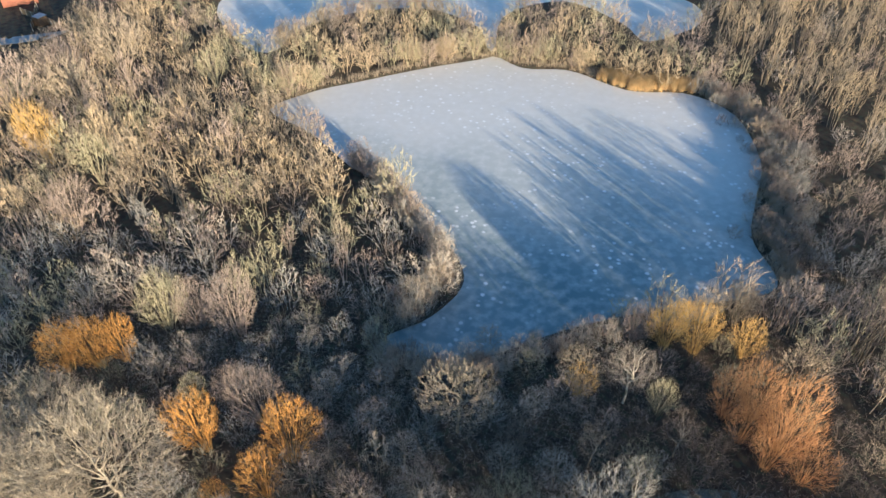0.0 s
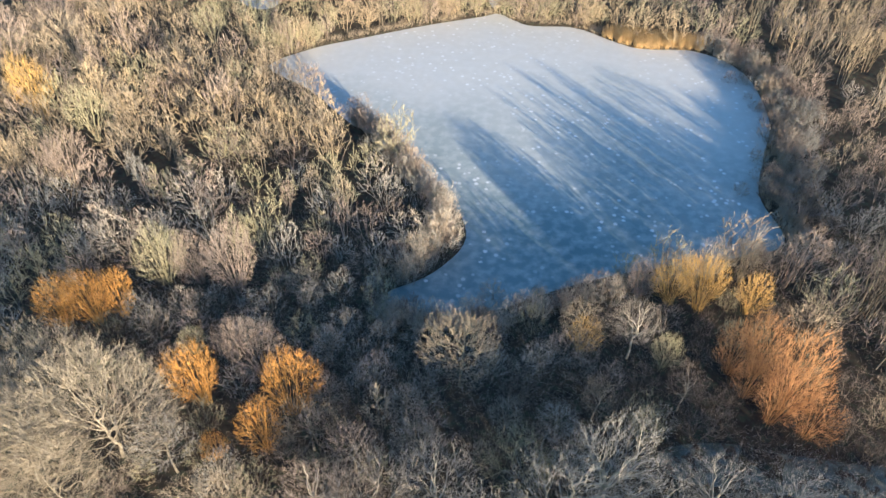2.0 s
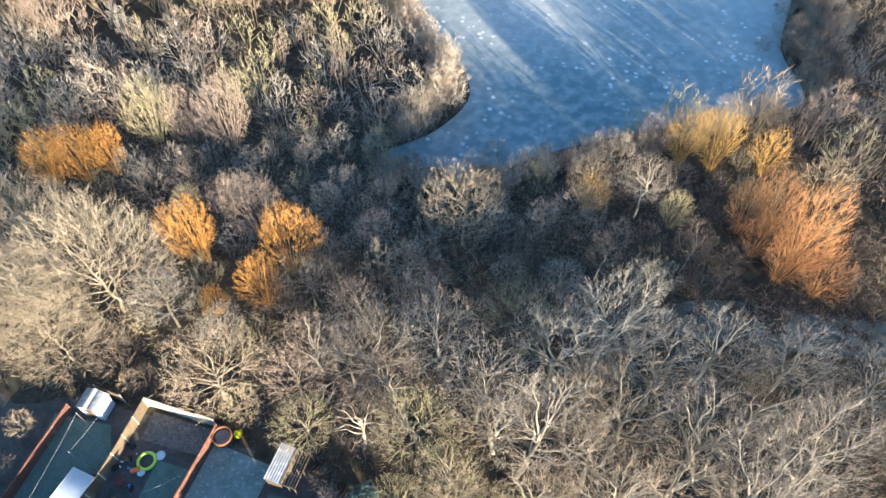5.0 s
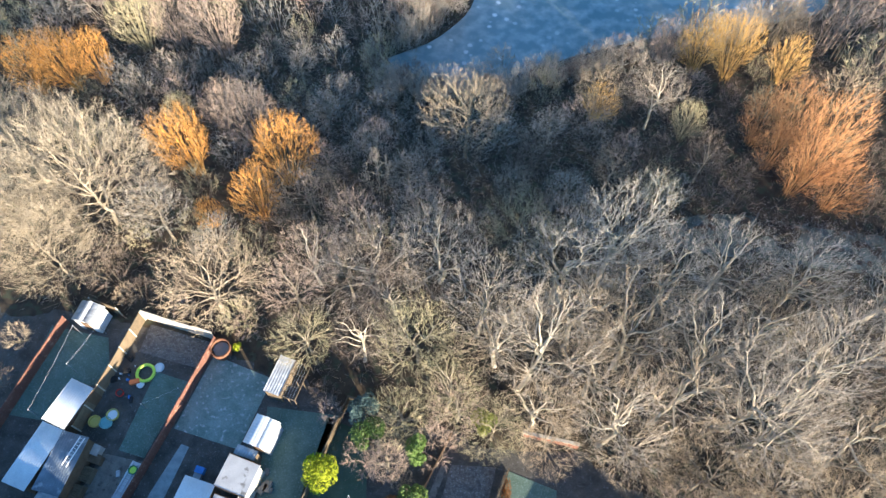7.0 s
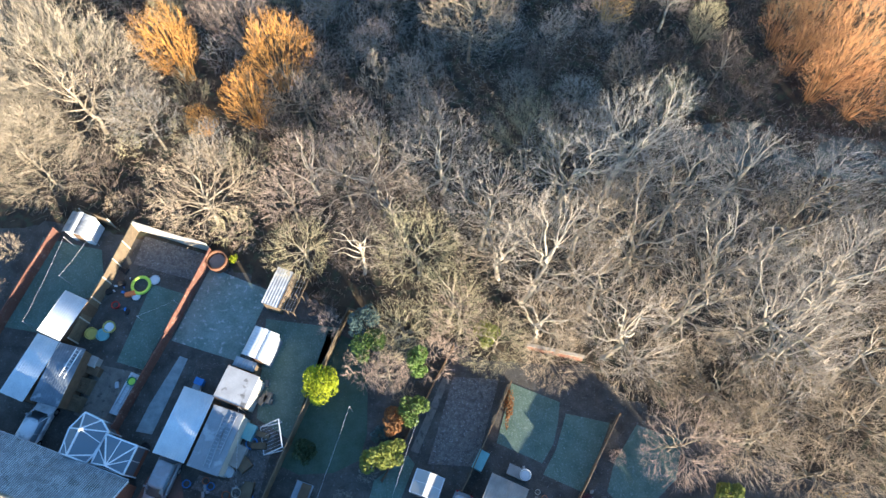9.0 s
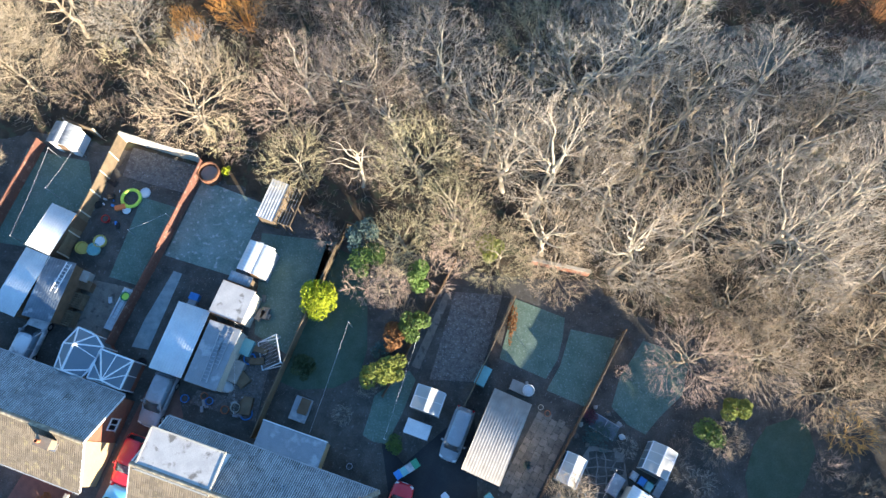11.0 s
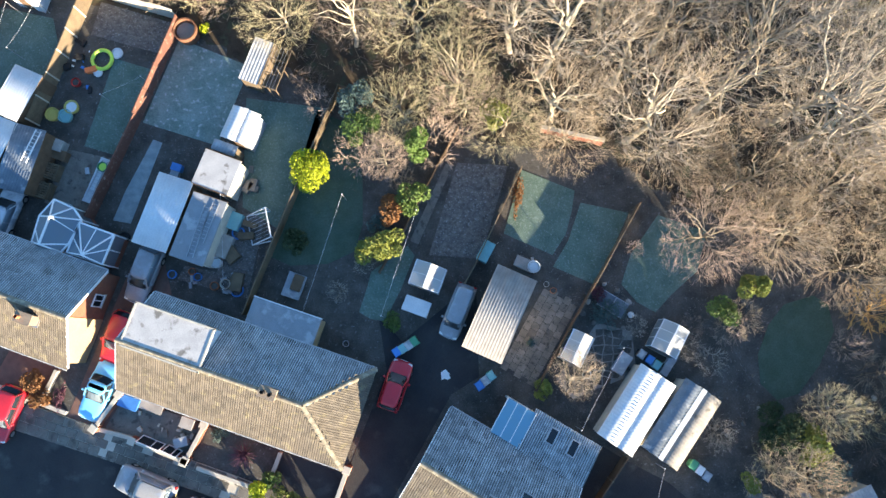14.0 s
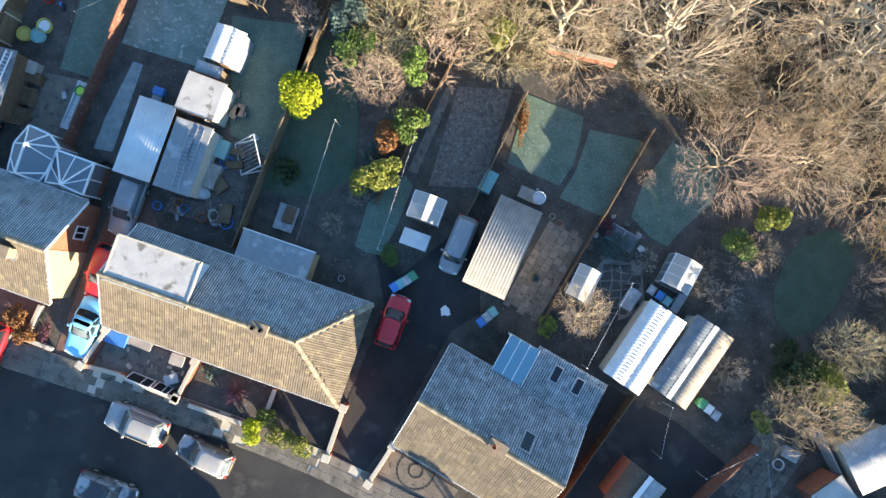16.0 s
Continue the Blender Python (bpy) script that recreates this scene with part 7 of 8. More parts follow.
def spiky(x, y, size, material, label, seed=5):
    rng = np.random.default_rng(seed)
    n = 170
    w = rng.uniform(0, 6.283, n)
    e = rng.uniform(0.25, 1.45, n)
    d = np.stack([np.cos(w) * np.cos(e), np.sin(w) * np.cos(e), np.sin(e)], 1)
    wood = Wood()
    wood.spikes(np.zeros((n, 3)) + [0, 0, 0.1], d * size * rng.uniform(0.7, 1.1, n)[:, None] + [0, 0, 0.1], np.full(n, 0.035))
    top = thing("cordyline", label, "plant", pose(x, y, 0.03))
    part_data("leaves", wood.mesh("leaves", material), top)


spiky(-12.6, -9.85, 1.35, "leaf_purple", "purple spiky cordyline in a bare bed")
spiky(6.14, -1.06, 0.42, "leaf_blue", "small frosted spiky plant on the patio", 6)

# bare garden shrubs
for x, y, s, hue, kd in ((-3.6, 9.6, 0.9, "tan", "bush"), (21.9, -9.0, 1.5, "tan", "bush"), (22.0, -7.2, 1.3, "green", "bush"), (25.6, -4.4, 1.5, "tan", "bush"), (-6.4, 11.2, 1.3, "pink", "bush"), (-1.2, 12.4, 1.4, "pink", "bush"), (-4.6, 13.3, 1.6, "green", "bush"), (19.3, 0.8, 0.9, "pink", "bush"),
                         (16.6, -0.6, 0.7, "frost", "bush"), (29.5, -2.0, 1.3, "brown", "bush"), (28.6, 2.6, 1.3, "gold", "bush"), (-9.6, 14.6, 0.9, "pink", "bush"), (-10.6, 16.2, 0.9, "brown", "bush"), (-7.2, 1.6, 0.6, "frost", "bush"), (18.8, -6.0, 0.8, "frost", "bush"),
                         (12.9, 5.9, 0.5, "pink", "bush"), (-37.5, 19.5, 1.0, "tan", "bush"), (-38.0, 15.5, 1.1, "brown", "bush"), (-24.0, 23.0, 0.9, "pink", "bush"), (-18.0, 21.6, 1.0, "pink", "bush"), (-29.5, 24.0, 0.9, "tan", "bush"), (29.0, -5.5, 1.3, "brown", "bush")):
    plant(kd, x, y, s * 0.8, hue, random)


# ---- bins, ladders, clutter ----
def wheelie_bin(x, y, turn, body, lid, label):
    b = thing("wheelie_bin", label, "bin", pose(x, y, 0.03, 0, 0, turn) @ Matrix.Diagonal((0.86, 0.82, 0.95, 1)), "wheelie bins")
    part("body", loft([[(-0.22, -0.25, 0.08), (0.22, -0.25, 0.08), (0.22, 0.2, 0.08), (-0.22, 0.2, 0.08)], [(-0.28, -0.34, 0.95), (0.28, -0.34, 0.95), (0.28, 0.34, 0.95), (-0.28, 0.34, 0.95)]]), body, b)
    part("lid", loft([[(-0.3, -0.38, 0.955), (0.3, -0.38, 0.955), (0.3, 0.36, 0.955), (-0.3, 0.36, 0.955)], [(-0.24, -0.3, 1.03), (0.24, -0.3, 1.03), (0.24, 0.3, 1.06), (-0.24, 0.3, 1.06)]]), lid, b)
    for s in (-1, 1):
        bm = bmesh.new()
        bmesh.ops.create_cone(bm, cap_ends=True, segments=12, radius1=0.1, radius2=0.1, depth=0.06)
        part("wheel", bm, "rubber", b).matrix_basis = pose(s * 0.24, 0.27, 0.1, 0, 90)
    part("handle", box((-0.22, 0.36, 0.93), (0.22, 0.41, 0.97)), body, b)


for x, y, body, lid, lab in ((-2.86, -2.30, "black", "blue_plastic", "black wheelie bin with a blue lid"), (-2.48, -2.06, "black", "teal", "black wheelie bin with a grey-green lid"), (-2.10, -1.80, "black", "metal_grey", "black wheelie bin with a frosted grey lid"), (-1.72, -1.52, "green_plastic", "green_plastic", "green wheelie bin on a drive"),
                             (2.84, -4.12, "black", "blue_plastic", "black wheelie bin with a blue lid"), (3.2, -3.77, "black", "metal_grey", "black wheelie bin with a grey lid"), (3.56, -3.42, "green_plastic", "teal", "green wheelie bin with a frosted lid"),
                             (17.07, -8.2, "green_plastic", "green_plastic", "green wheelie bin beside a garage"), (17.5, -8.5, "black", "metal_white", "bin with a pale frosted lid"), (17.95, -8.85, "black", "metal_grey", "black wheelie bin with a grey lid"),
                             (13.5, -1.3, "black", "metal_grey", "black wheelie bin with a grey lid"), (14.05, -1.62, "black", "blue_plastic", "black wheelie bin with a blue lid"), (14.5, -1.95, "green_plastic", "teal", "green wheelie bin behind a garage")):
    wheelie_bin(x, y, 38 if x < 5 else -30, body, lid, lab)


def ladder(a, b, w, label, material="steel"):
    a, b = Vector(a), Vector(b)
    d = b - a
    ld = thing("ladder", label, "ladder", Matrix.Translation(a) @ pose(0, 0, 0, 0, 0, math.degrees(math.atan2(d.y, d.x))))
    L = d.length
    for s in (-1, 1):
        part("rail", box((0, s * w / 2 - 0.03, 0), (L, s * w / 2 + 0.03, 0.07)), material, ld)
    for i in range(int(L / 0.27)):
        part("rung", box((0.12 + i * 0.27, -w / 2 + 0.03, 0.02), (0.16 + i * 0.27, w / 2 - 0.03, 0.05)), material, ld)


ladder((-16.25, 6.55, 2.25), (-17.05, 3.0, 2.25), 0.42, "aluminium ladder lying on a flat roof")
ladder((-15.7, 6.8, 2.25), (-16.45, 4.0, 2.25), 0.42, "second aluminium ladder lying on a flat roof")
ladder((-28.5, 11.0, 2.32), (-29.25, 8.75, 2.32), 0.4, "pale ladder lying on carport sheets", "white")
ladder((-24.6, 9.6, 0.45), (-25.5, 6.9, 0.45), 0.4, "ladder leaning on yard clutter")


def cylinder_thing(name, x, y, r, h, material, label, category="", rim=None, z=0.03):
    t = thing(name, label, category or name, pose(x, y, z))
    bm = bmesh.new()
    n = 20
    prof = [(r * 0.86, 0), (r, h * 0.55), (r * 1.02, h), (r * 0.9, h), (r * 0.8, h * 0.25), (0.01, h * 0.25)]
    rings = [[bm.verts.new((p * math.cos(2 * math.pi * i / n), p * math.sin(2 * math.pi * i / n), q)) for i in range(n)] for p, q in prof]
    for a, b in zip(rings[:-1], rings[1:]):
        for i in range(n):
            bm.faces.new((a[i], a[(i + 1) % n], b[(i + 1) % n], b[i]))
    part("bowl", bm, material, t)
    bm = bmesh.new()
    bmesh.ops.create_cone(bm, cap_ends=True, segments=20, radius1=r * 0.78, radius2=r * 0.78, depth=0.03, matrix=pose(0, 0, h * 0.7))
    part("filling", bm, rim or "soil", t)
    return t


for row in (
    ("tub", -27.66, 15.32, 0.32, 0.35, "red_plastic", "red plastic tub among garden clutter"), ("tub", -27.69, 13.44, 0.5, 0.4, "yellow_plastic", "pale yellow rubble sack", "sack", "white"), ("tub", -28.99, 12.81, 0.5, 0.4, "yellow_plastic", "yellow rubble sack by a fence", "sack", "yellow_plastic"),
    ("tub", -28.05, 12.75, 0.5, 0.4, "teal", "teal rubble sack on slabs", "sack", "teal"), ("tub", -26.2, 16.2, 0.33, 0.15, "white", "white round basin on the lawn edge", "basin", "white"), ("tub", -25.0, 17.75, 0.42, 0.15, "metal_white", "pale round lid beside a pool ring", "lid", "metal_white"),
    ("water_tank", -19.85, 19.45, 0.85, 1.2, "rust", "rusty round water tank by a fence", "tank", "asbestos_dark"), ("plant_pot", -15.1, 1.5, 0.35, 0.45, "concrete", "stone plant pot in a yard", "pot"), ("plant_pot", -15.85, 1.3, 0.3, 0.4, "terracotta", "terracotta plant pot in a yard", "pot"),
    ("plant_pot", -17.1, 1.85, 0.28, 0.35, "blue_plastic", "blue tub by a garage", "tub"), ("plant_pot", -17.55, 2.2, 0.25, 0.3, "terracotta", "small terracotta pot by a garage", "pot"), ("plant_pot", -15.85, 2.9, 0.38, 0.7, "metal_white", "pale round kettle barbecue", "barbecue", "metal_white"),
    ("plant_pot", 6.06, 4.12, 0.42, 0.6, "metal_white", "pale round garden table top", "table", "metal_white"), ("plant_pot", 10.0, -2.9, 0.3, 0.4, "metal_grey", "round grey tub in a rockery", "tub"), ("plant_pot", 7.5, 2.6, 0.22, 0.3, "terracotta", "terracotta pot on a patio", "pot"),
    ("plant_pot", 7.0, 3.0, 0.2, 0.3, "concrete", "grey pot on a patio", "pot"), ("plant_pot", -6.4, -2.0, 0.22, 0.35, "metal_grey", "round grey pot by a wall", "pot"), ("plant_pot", 15.2, -2.0, 0.28, 0.5, "metal_grey", "grey water butt behind a garage", "water butt"),
    ("plant_pot", 22.2, -11.7, 0.35, 0.4, "metal_white", "white round planter on a patio", "planter"), ("plant_pot", -18.9, 1.9, 0.3, 0.4, "blue_plastic", "blue toy tub in a yard", "tub"), ("plant_pot", -23.1, 3.5, 0.35, 0.4, "rubber", "stack of old tyres by a wall", "tyres", "rubber"), ("plant_pot", -22.6, 4.3, 0.35, 0.3, "rubber", "old tyre by a conservatory", "tyre", "rubber"),
):
    cylinder_thing(*row)


def torus_thing(name, x, y, z, R, r, material, label, heart=False):
    t = thing(name, label, name.replace("_", " "), pose(x, y, z))
    bm = bmesh.new()
    n, k = 28, 8
    rings = []
    for i in range(n):
        a = 2 * math.pi * i / n
        rr = R * (1 - (0.35 * math.exp(-((a - math.pi / 2) ** 2) / 0.12) if heart else 0))
        rings.append([bm.verts.new(((rr + r * math.cos(2 * math.pi * j / k)) * math.cos(a), (rr + r * math.cos(2 * math.pi * j / k)) * math.sin(a), r + r * math.sin(2 * math.pi * j / k))) for j in range(k)])
    for i in range(n):
        a, b = rings[i], rings[(i + 1) % n]
        for j in range(k):
            bm.faces.new((a[j], b[j], b[(j + 1) % k], a[(j + 1) % k]))
    part("ring", bm, material, t, smooth=True)


torus_thing("pool_ring", -26.03, 17.2, 0.03, 0.72, 0.14, "lime", "lime-green inflated pool ring")
torus_thing("hose_ring", -14.67, 5.14, 0.03, 0.42, 0.06, "blue_plastic", "blue heart-shaped hoop on the ground", True)
torus_thing("hose_ring", -14.32, 1.13, 0.03, 0.42, 0.06, "blue_plastic", "blue heart-shaped hoop in a yard", True)


def crate(x, y, turn, w, d, h, material, label, name="box", category="box", z=0.03, slats=0):
    t = thing(name, label, category, pose(x, y, z, 0, 0, turn))
    if slats:
        for j in range(3):
            for i in range(slats):
                part("slat", box((-w / 2 + i * w / slats, -d / 2, j * h / 3 + h / 3 - 0.04), (-w / 2 + (i + 0.6) * w / slats, d / 2, j * h / 3 + h / 3), 0.006), material, t)
            for y_ in (-d / 2, -0.05, d / 2 - 0.1):
                part("bearer", box((-w / 2, y_, j * h / 3), (w / 2, y_ + 0.1, j * h / 3 + h / 3 - 0.045)), material, t)
    else:
        part("body", box((-w / 2, -d / 2, 0), (w / 2, d / 2, h), 0.03), material, t)
        part("lid", box((-w / 2 - 0.02, -d / 2 - 0.02, h + 0.003), (w / 2 + 0.02, d / 2 + 0.02, h + 0.05), 0.015), material, t)


crate(-28.3, 8.6, 76, 1.2, 1.0, 0.75, "wood_fence", "stack of timber pallets beside a carport", "pallet_stack", "pallets", slats=7)
crate(-28.65, 7.2, 76, 1.2, 1.0, 0.9, "wood_fence", "second stack of timber pallets", "pallet_stack", "pallets", slats=7)
crate(-28.2, 10.5, -15, 1.1, 0.8, 0.8, "asbestos", "pale board on boxes beside a carport")
crate(-27.9, 9.8, -15, 1.0, 0.7, 0.6, "wood_dark", "dark chest beside a carport")
crate(-19.46, 9.47, -14, 0.7, 0.5, 0.5, "blue_plastic", "blue storage box on bare ground")
crate(-19.6, 9.0, -14, 0.6, 0.5, 0.35, "metal_grey", "grey box beside a blue one")
crate(-16.15, 4.87, -40, 0.9, 0.5, 0.9, "white", "white appliance beside a garage")
crate(-15.5, 4.1, 72, 1.6, 1.0, 0.6, "asbestos", "brown tarpaulin over a garden heap", "covered_heap", "cover")
crate(-14.9, 5.9, 72, 1.2, 0.8, 0.5, "teal", "grey-green cover over a low stack", "covered_heap", "cover")
crate(-26.7, 16.35, 20, 0.8, 0.35, 0.3, "orange_plastic", "orange plastic toy on the ground", "toy", "toy")
crate(2.7, 4.9, 66, 1.4, 0.75, 0.9, "teal", "teal-lidded tank in a dark enclosure", "tank", "tank")
crate(5.4, 4.3, -20, 1.3, 0.75, 0.35, "asbestos", "tray of small stones and pots", "tray", "tray")
crate(12.3, -2.0, 60, 1.4, 0.8, 0.5, "metal_grey", "frosted garden bench cover", "bench", "bench")
crate(15.4, -1.9, 60, 1.5, 0.5, 0.5, "metal_grey", "grey trough behind a garage", "trough", "trough")
crate(-10.35, 1.7, -15, 1.25, 1.7, 0.25, "metal_grey", "dark covered sandpit behind a house", "sandpit", "sandpit")
crate(-10.1, 1.9, -15, 0.7, 1.1, 0.1, "wood_dark", "dark panel on a sandpit", "panel", "panel", z=0.34)
crate(-16.5, -8.0, -15, 0.9, 0.7, 0.7, "asbestos", "pale box among front yard clutter", "box", "box", z=0.05)
crate(-16.85, -9.3, 20, 0.9, 0.6, 0.5, "metal_grey", "grey box among front yard clutter", "box", "box", z=0.05)
crate(-18.3, -8.9, 10, 0.7, 0.5, 0.1, "slab", "loose slabs in a front yard", "slab", "slab", z=0.05)
crate(-20.7, -6.95, -15, 1.4, 0.8, 0.5, "blue_plastic", "blue tub under the eaves", "tub", "tub", z=0.05)
crate(-19.2, -7.2, -15, 1.6, 0.5, 0.3, "asbestos", "pale board stack under the eaves", "board_stack", "boards", z=0.05)
crate(22.9, -11.0, -25, 1.0, 0.7, 0.45, "metal_grey", "grey box on a patio", "box", "box")
crate(-24.9, 8.6, 74, 2.4, 0.8, 0.35, "metal_white", "pale panels stacked in a yard", "panel_stack", "panels")
crate(-25.4, 7.0, 74, 0.9, 0.7, 0.4, "steel", "metal frame parts in a yard", "scrap", "scrap")
cylinder_thing("tub", -24.6, 9.1, 0.35, 0.4, "green_plastic", "green plastic tub on yard clutter", "tub", "lime", z=0.43)
_r = random.Random(4)
tagged(part("ice_patch", prism([(0.5 + _r.uniform(0.22, 0.5) * math.cos(k * 0.5236), -3.63 + _r.uniform(0.2, 0.45) * math.sin(k * 0.5236)) for k in range(12)], 0.0, 0.045), "white", None), "white frozen spill on the asphalt drive", "ice patch")


_r = random.Random(77)
for label, name, category, material, n, (x0, x1, y0, y1), (s0, s1) in (
    ("small grey storage box among yard clutter", "box", "box", "metal_grey", 7, (-17.9, -14.6, 0.9, 2.6), (0.22, 0.5)),
    ("weathered plank offcut lying in a yard", "plank", "plank", "wood_fence", 6, (-15.4, -13.6, 1.4, 6.2), (0.5, 1.3)),
    ("dark crate standing beside a side fence", "crate", "crate", "wood_dark", 4, (-24.4, -22.9, 2.9, 5.4), (0.3, 0.55)),
    ("pale metal scrap on a cluttered yard", "scrap", "scrap", "steel", 7, (-26.0, -24.6, 6.2, 9.9), (0.2, 0.7)),
    ("dark garden rubbish on bare soil", "rubbish", "rubbish", "rubber", 7, (-28.9, -26.6, 14.6, 18.6), (0.25, 0.6)),
    ("pale plastic toy on bare soil", "toy", "toy", "white", 4, (-28.6, -26.4, 14.8, 18.4), (0.15, 0.3)),
    ("blue plastic toy on bare soil", "toy", "toy", "blue_plastic", 3, (-28.8, -26.2, 15.0, 18.2), (0.15, 0.3)),
    ("old board lying beside a low shed", "board", "board", "slab", 4, (-14.3, -13.3, 8.2, 10.8), (0.4, 0.9)),
    ("pale rubble piece in a paved front garden", "rubble", "rubble", "concrete", 9, (-20.2, -16.4, -9.0, -7.6), (0.15, 0.45)),
    ("pale box in a paved front garden", "box", "box", "asbestos", 3, (-17.6, -16.2, -9.6, -8.2), (0.35, 0.6)),
    ("small potted plant tray on a dark bed", "tray", "tray", "asbestos", 4, (5.0, 6.4, 4.0, 4.7), (0.15, 0.3)),
):
    for _ in range(n):
        size = _r.uniform(s0, s1)
        ob = part(name, box((-size / 2, -size * _r.uniform(0.15, 0.4), 0), (size / 2, size * _r.uniform(0.12, 0.4), min(0.4, size * _r.uniform(0.25, 0.7))), 0.015), material, None)
        ob.matrix_basis = pose(_r.uniform(x0, x1), _r.uniform(y0, y1), 0.045, 0, 0, _r.uniform(0, 180))
        tagged(ob, label, category)


def leaning_window(a, b, label):
    a, b = Vector((*a, 0)), Vector((*b, 0))
    L = (b - a).length
    t = thing("window_frame", label, "window", Matrix.Translation((a.x, a.y, 0.06)) @ pose(0, 0, 0, 0, 0, math.degrees(math.atan2(b.y - a.y, b.x - a.x))) @ pose(0, 0, 0, 20))
    bm = bmesh.new()
    for lo, hi in (((0, 0, 0), (L, 0.06, 0.07)), ((0, 0, 0.93), (L, 0.06, 1.0)), ((0, 0, 0.07), (0.07, 0.06, 0.93)), ((L - 0.07, 0, 0.07), (L, 0.06, 0.93)), ((L * 0.6, 0, 0.07), (L * 0.6 + 0.06, 0.06, 0.93))):
        add_box(bm, lo, hi)
    part("frame", bm, "white", t)
    part("pane", box((0.06, 0.02, 0.06), (L - 0.06, 0.035, 0.94)), GLASS, t)


leaning_window((-19.6, -9.1), (-18.0, -9.6), "old white window frame leaning on a wall")
leaning_window((-17.8, -9.6), (-16.8, -9.95), "old dark window frame leaning on a wall")


def goal():
    t = thing("goal", "white football goal frame with net", "goal", pose(-13.1, 5.6, 0.03, 0, 0, 107))
    w, d, h = 2.1, 1.7, 1.4
    def bar(a, b, r=0.035):
        a, b = Vector(a), Vector(b)
        return add_box(bmesh.new(), (-r, -r, 0), (r, r, (b - a).length), Matrix.Translation(a) @ (b - a).to_track_quat("Z", "Y").to_matrix().to_4x4())
    c = [(-w / 2, -d / 2, 0), (w / 2, -d / 2, 0), (w / 2, d / 2, 0), (-w / 2, d / 2, 0)]
    up = [(-w / 2, -d / 2, h), (w / 2, -d / 2, h)]
    for nm, a, b in (("post", c[0], up[0]), ("post", c[1], up[1]), ("crossbar", up[0], up[1]), ("stay", up[0], c[3]), ("stay", up[1], c[2]), ("base_bar", c[2], c[3]), ("base_bar", c[0], c[3]), ("base_bar", c[1], c[2])):
        part(nm, bar(a, b), "white", t)
    bm = bmesh.new()
    for i in range(1, 8):
        x = -w / 2 + w * i / 8
        a, b = Vector((x, -d / 2, h)), Vector((x, d / 2, 0.02))
        add_box(bm, (-0.006, -0.006, 0), (0.006, 0.006, (b - a).length), Matrix.Translation(a) @ (b - a).to_track_quat("Z", "Y").to_matrix().to_4x4())
    part("net", bm, "white", t)


goal()


def cable(a, b, sag, r, material, label, name="washing_line"):
    cu = bpy.data.curves.new(name, "CURVE")
    cu.dimensions, cu.bevel_depth, cu.bevel_resolution = "3D", r, 1
    sp = cu.splines.new("POLY")
    n = 12
    sp.points.add(n)
    a, b = Vector(a), Vector(b)
    for i in range(n + 1):
        t = i / n
        p = a.lerp(b, t)
        sp.points[i].co = (p.x, p.y, p.z - sag * 4 * t * (1 - t), 1)
    cu.materials.append(M[material])
    return tagged(new(name, cu), label, "line")


def post(x, y, h, label, material="steel", r=0.022):
    t = thing("line_post", label, "post", pose(x, y, 0))
    bm = bmesh.new()
    bmesh.ops.create_cone(bm, cap_ends=True, segments=10, radius1=r, radius2=r, depth=h, matrix=pose(0, 0, h / 2))
    part("pole", bm, material, t)
    part("cap", box((-0.035, -0.035, h), (0.035, 0.035, h + 0.03), 0.01), "white", t)


for (ax, ay), (bx, by), hgt in (((-7.3, 8.0), (-9.3, -0.5), 2.0), ((-2.2, 7.3), (-4.0, 0.0), 1.8), ((-32.6, 20.4), (-33.8, 13.0), 1.9), ((-30.5, 20.6), (-32.0, 17.0), 1.9), ((-15.5, 7.4), (-14.6, 1.0), 2.2), ((12.0, -1.0), (9.5, -6.4), 2.2), ((20.9, -11.2), (21.4, -14.0), 1.8), ((14.84, -8.4), (14.3, -11.5), 2.2), ((-22.5, 15.7), (-25.2, 14.2), 1.3), ((20.2, -10.9), (17.2, -12.6), 1.9)):
    post(ax, ay, hgt, "thin metal washing line post")
    post(bx, by, hgt, "thin metal washing line post")
    cable((ax, ay, hgt), (bx, by, hgt), 0.12, 0.006, "white", "pale washing line between two posts")


# ---- far houses beyond the wood ----
def far_house(x, y, turn, w, d, label):
    t = thing("house", label, "house", pose(x, y, 0, 0, 0, turn))
    part("wall", box((-w / 2 + 0.2, -d / 2 + 0.2, 0), (w / 2 - 0.2, d / 2 - 0.2, 5.0)), "brick", t)
    rf = loft([[(-w / 2, -d / 2, 5.0), (-w / 2, d / 2, 5.0), (-w / 2, 0.05, 7.4), (-w / 2, -0.05, 7.4)], [(w / 2, -d / 2, 5.0), (w / 2, d / 2, 5.0), (w / 2, 0.05, 7.4), (w / 2, -0.05, 7.4)]])
    part("roof", rf, "roof_frost", t)
    for s in (-1, 1):
        for u in (-0.3, 0.0, 0.3):
            for z in (0.9, 3.3):
                window_part(t, pose(u * w, s * (d / 2 - 0.2), z, 0, 0, 0 if s > 0 else 180), 1.3, 1.2)
    part("door", box((-w * 0.15 - 0.45, -d / 2 + 0.13, 0), (-w * 0.15 + 0.45, -d / 2 + 0.195, 2.05)), "white", t)
    chimney(t, w * 0.3, 0, 7.4, 0, 1)


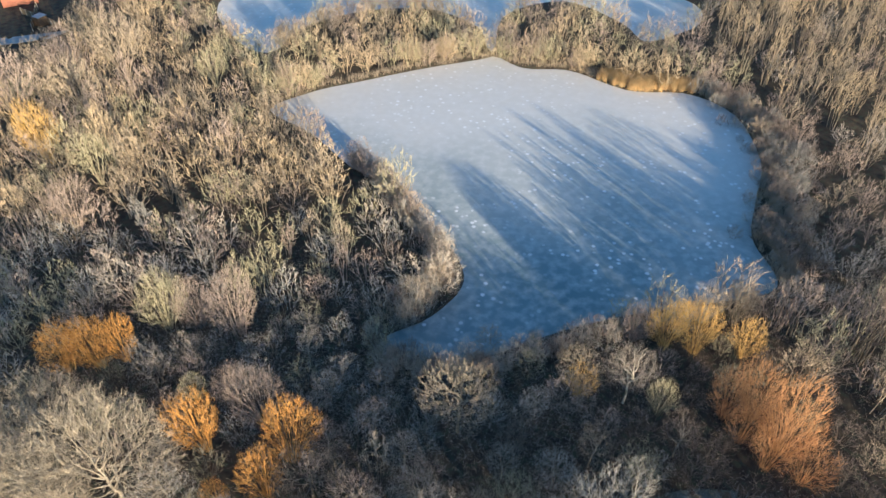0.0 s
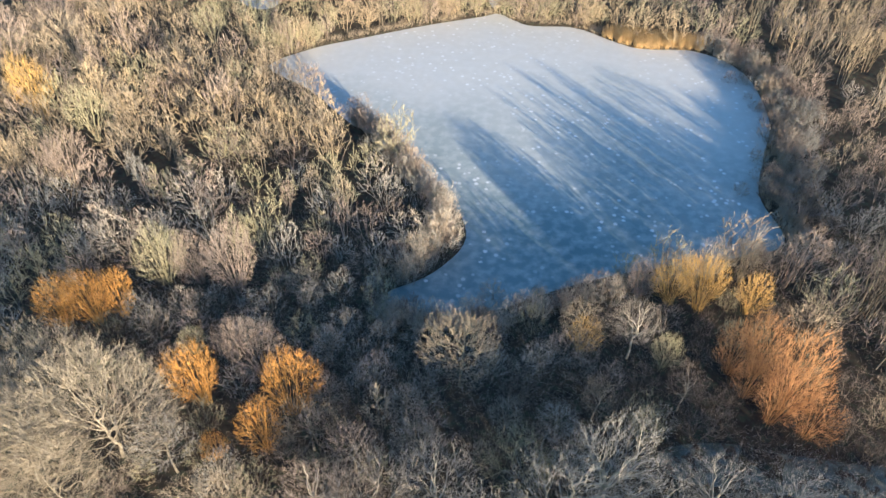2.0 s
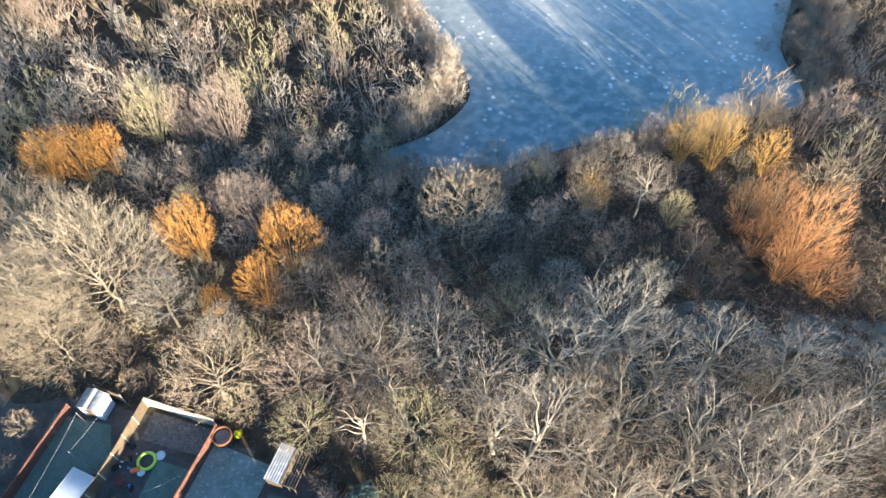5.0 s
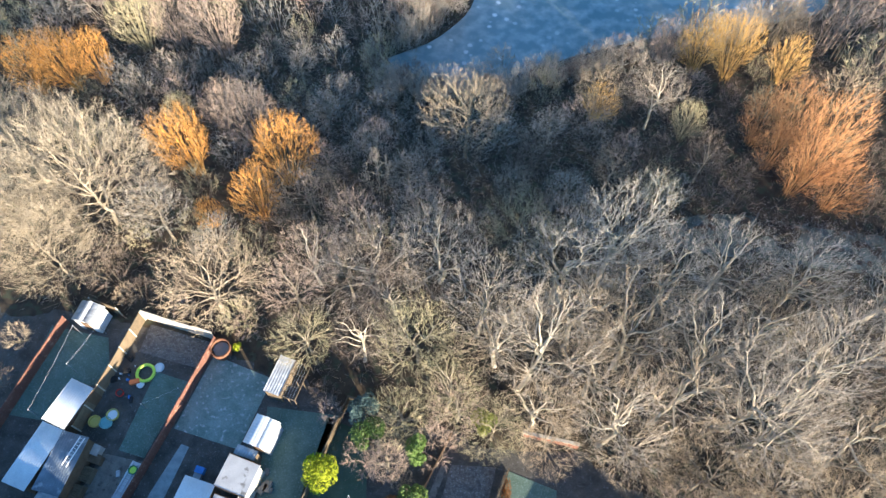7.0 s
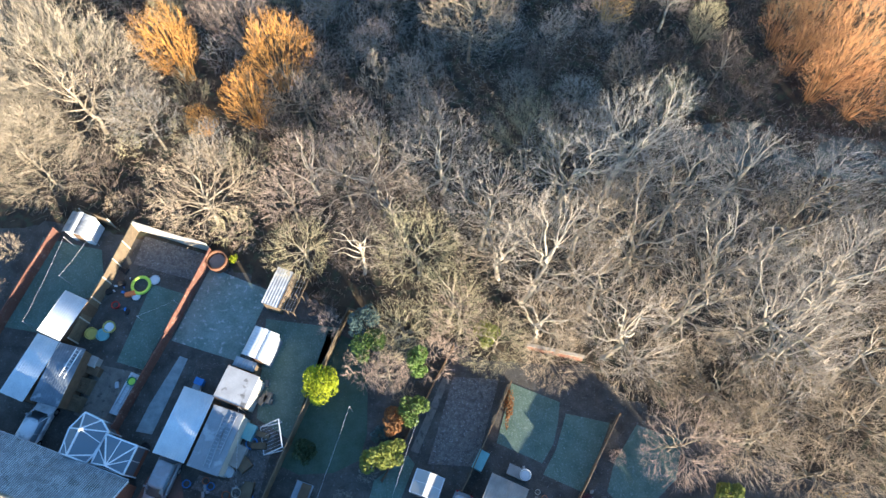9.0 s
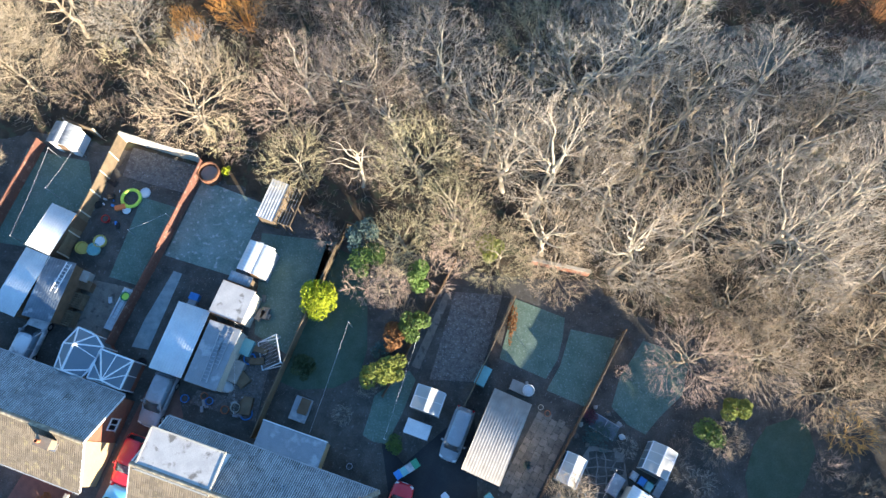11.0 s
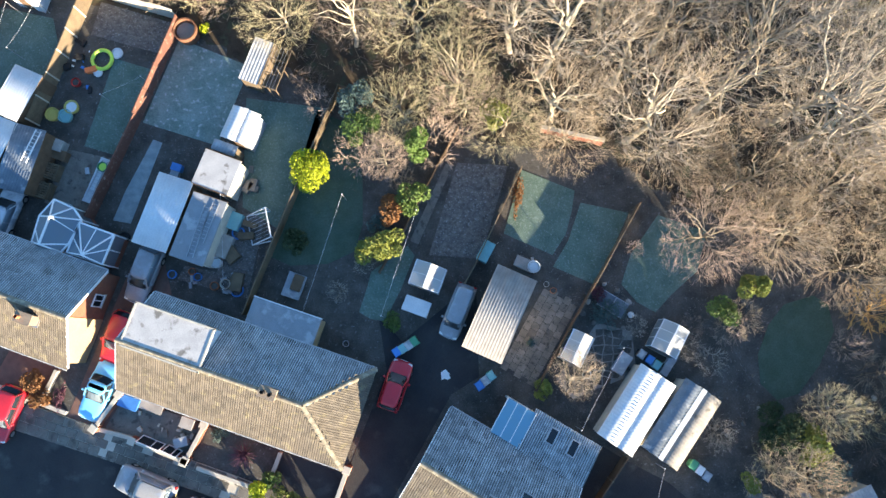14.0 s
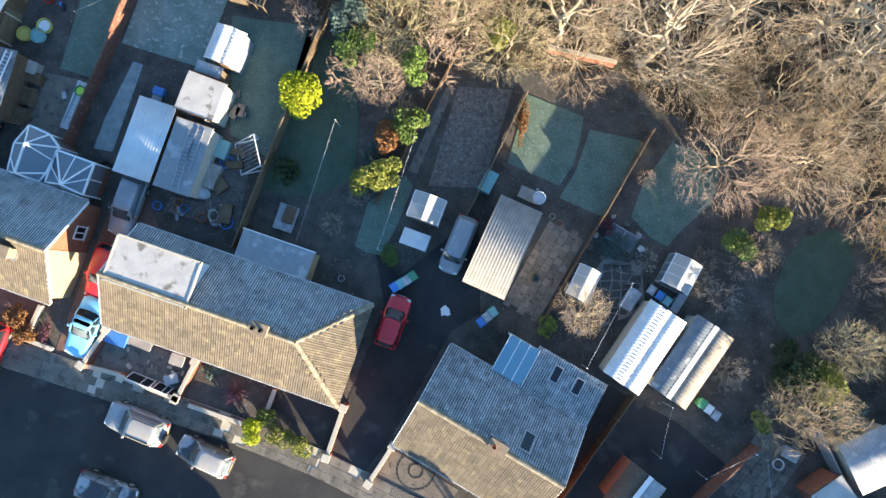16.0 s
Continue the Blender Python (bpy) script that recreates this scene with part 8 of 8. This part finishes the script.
far_house(-104, 152, -62, 15, 7.5, "brick terrace with a frosted roof beyond the wood")
far_house(-113, 139, -62, 12, 7.5, "brick terrace with a frosted roof by a lane")
slab_thing("lane", ((-87, 130), (-84.5, 134), (-112, 124), (-114, 119)), -0.1, 0.16, "path", "pale frosty lane beyond the wood", "lane")
fence(((-86.5, 134.5), (-92, 138.0), (-98, 141)), 1.6, "wood_fence", "timber fence behind far gardens")
fence(((-92, 133.5), (-96, 144)), 1.6, "wood_fence", "timber fence between far gardens")
shed("shed", ((-92, 138), (-90, 137), (-91, 135), (-93, 136)), 2.0, "felt_grey", "wood_dark", "small dark shed in a far garden", "shed", "flat")
shed("shed", ((-96, 126), (-94, 125), (-95, 123), (-97, 124)), 2.0, "felt_grey", "wood_dark", "small dark shed beside a far lane", "shed", "flat")
# ---- paving pieces, last ----
patio = tagged(part("patio", prism(((6.85, 3.0), (9.45, 1.85), (6.55, -4.1), (4.2, -3.1)), -0.03, 0.02), "soil", None), "patio bed under square slabs beside a garage", "patio", kind="structure")
strip_slabs(patio, (6.5, -4.0), (9.3, 1.8), 5, 0.52, 0.52, 0.05, "paving")
patio2 = tagged(part("patio", prism(((20.6, -10.8), (24.9, -10.3), (24.0, -13.2), (21.6, -15.8), (17.8, -13.9)), -0.03, 0.02), "soil", None), "patio bed under grey slabs", "patio", kind="structure")
strip_slabs(patio2, (21.3, -15.3), (24.2, -10.9), 6, 0.55, 0.55, 0.05, "slab")
pave = bpy.data.objects["pavement"]
for a, b in zip(PAVE_IN[1:-1], PAVE_IN[2:]):
    d = Vector((b[0] - a[0], b[1] - a[1])).normalized()
    strip_slabs(pave, (a[0] + d.y * 1.75, a[1] - d.x * 1.75), (b[0] + d.y * 1.75, b[1] - d.x * 1.75), 3, 0.75, 0.58, 0.13, "slab", 0.03)
kerbs(pave)
crazy = tagged(part("crazy_paving", prism(((9.2, -4.6), (13.4, -2.6), (13.0, 0.2), (10.6, 0.6), (8.0, -3.4)), -0.03, 0.03), "asbestos_dark", None), "crazy paving bed with pale frosted joints", "paving", kind="structure")
_r = random.Random(17)
_n = [[(8.0 + 0.62 * i + _r.uniform(-0.17, 0.17), -4.7 + 0.55 * j + _r.uniform(-0.15, 0.15)) for j in range(11)] for i in range(10)]
_edge = np.array([(9.3, -4.5), (13.2, -2.6), (12.8, 0.1), (10.6, 0.5), (8.2, -3.3)])
for i in range(9):
    for j in range(10):
        q = [_n[i][j], _n[i + 1][j], _n[i + 1][j + 1], _n[i][j + 1]]
        cx, cy = sum(a for a, _ in q) / 4, sum(b for _, b in q) / 4
        if signed_distance(_edge, np.array([(cx, cy)]))[0] < -0.15:
            part("paving_stone", prism([(cx + (a - cx) * 0.86, cy + (b - cy) * 0.86) for a, b in q], 0.0, 0.045 + _r.uniform(0, 0.012)), "soil", crazy)
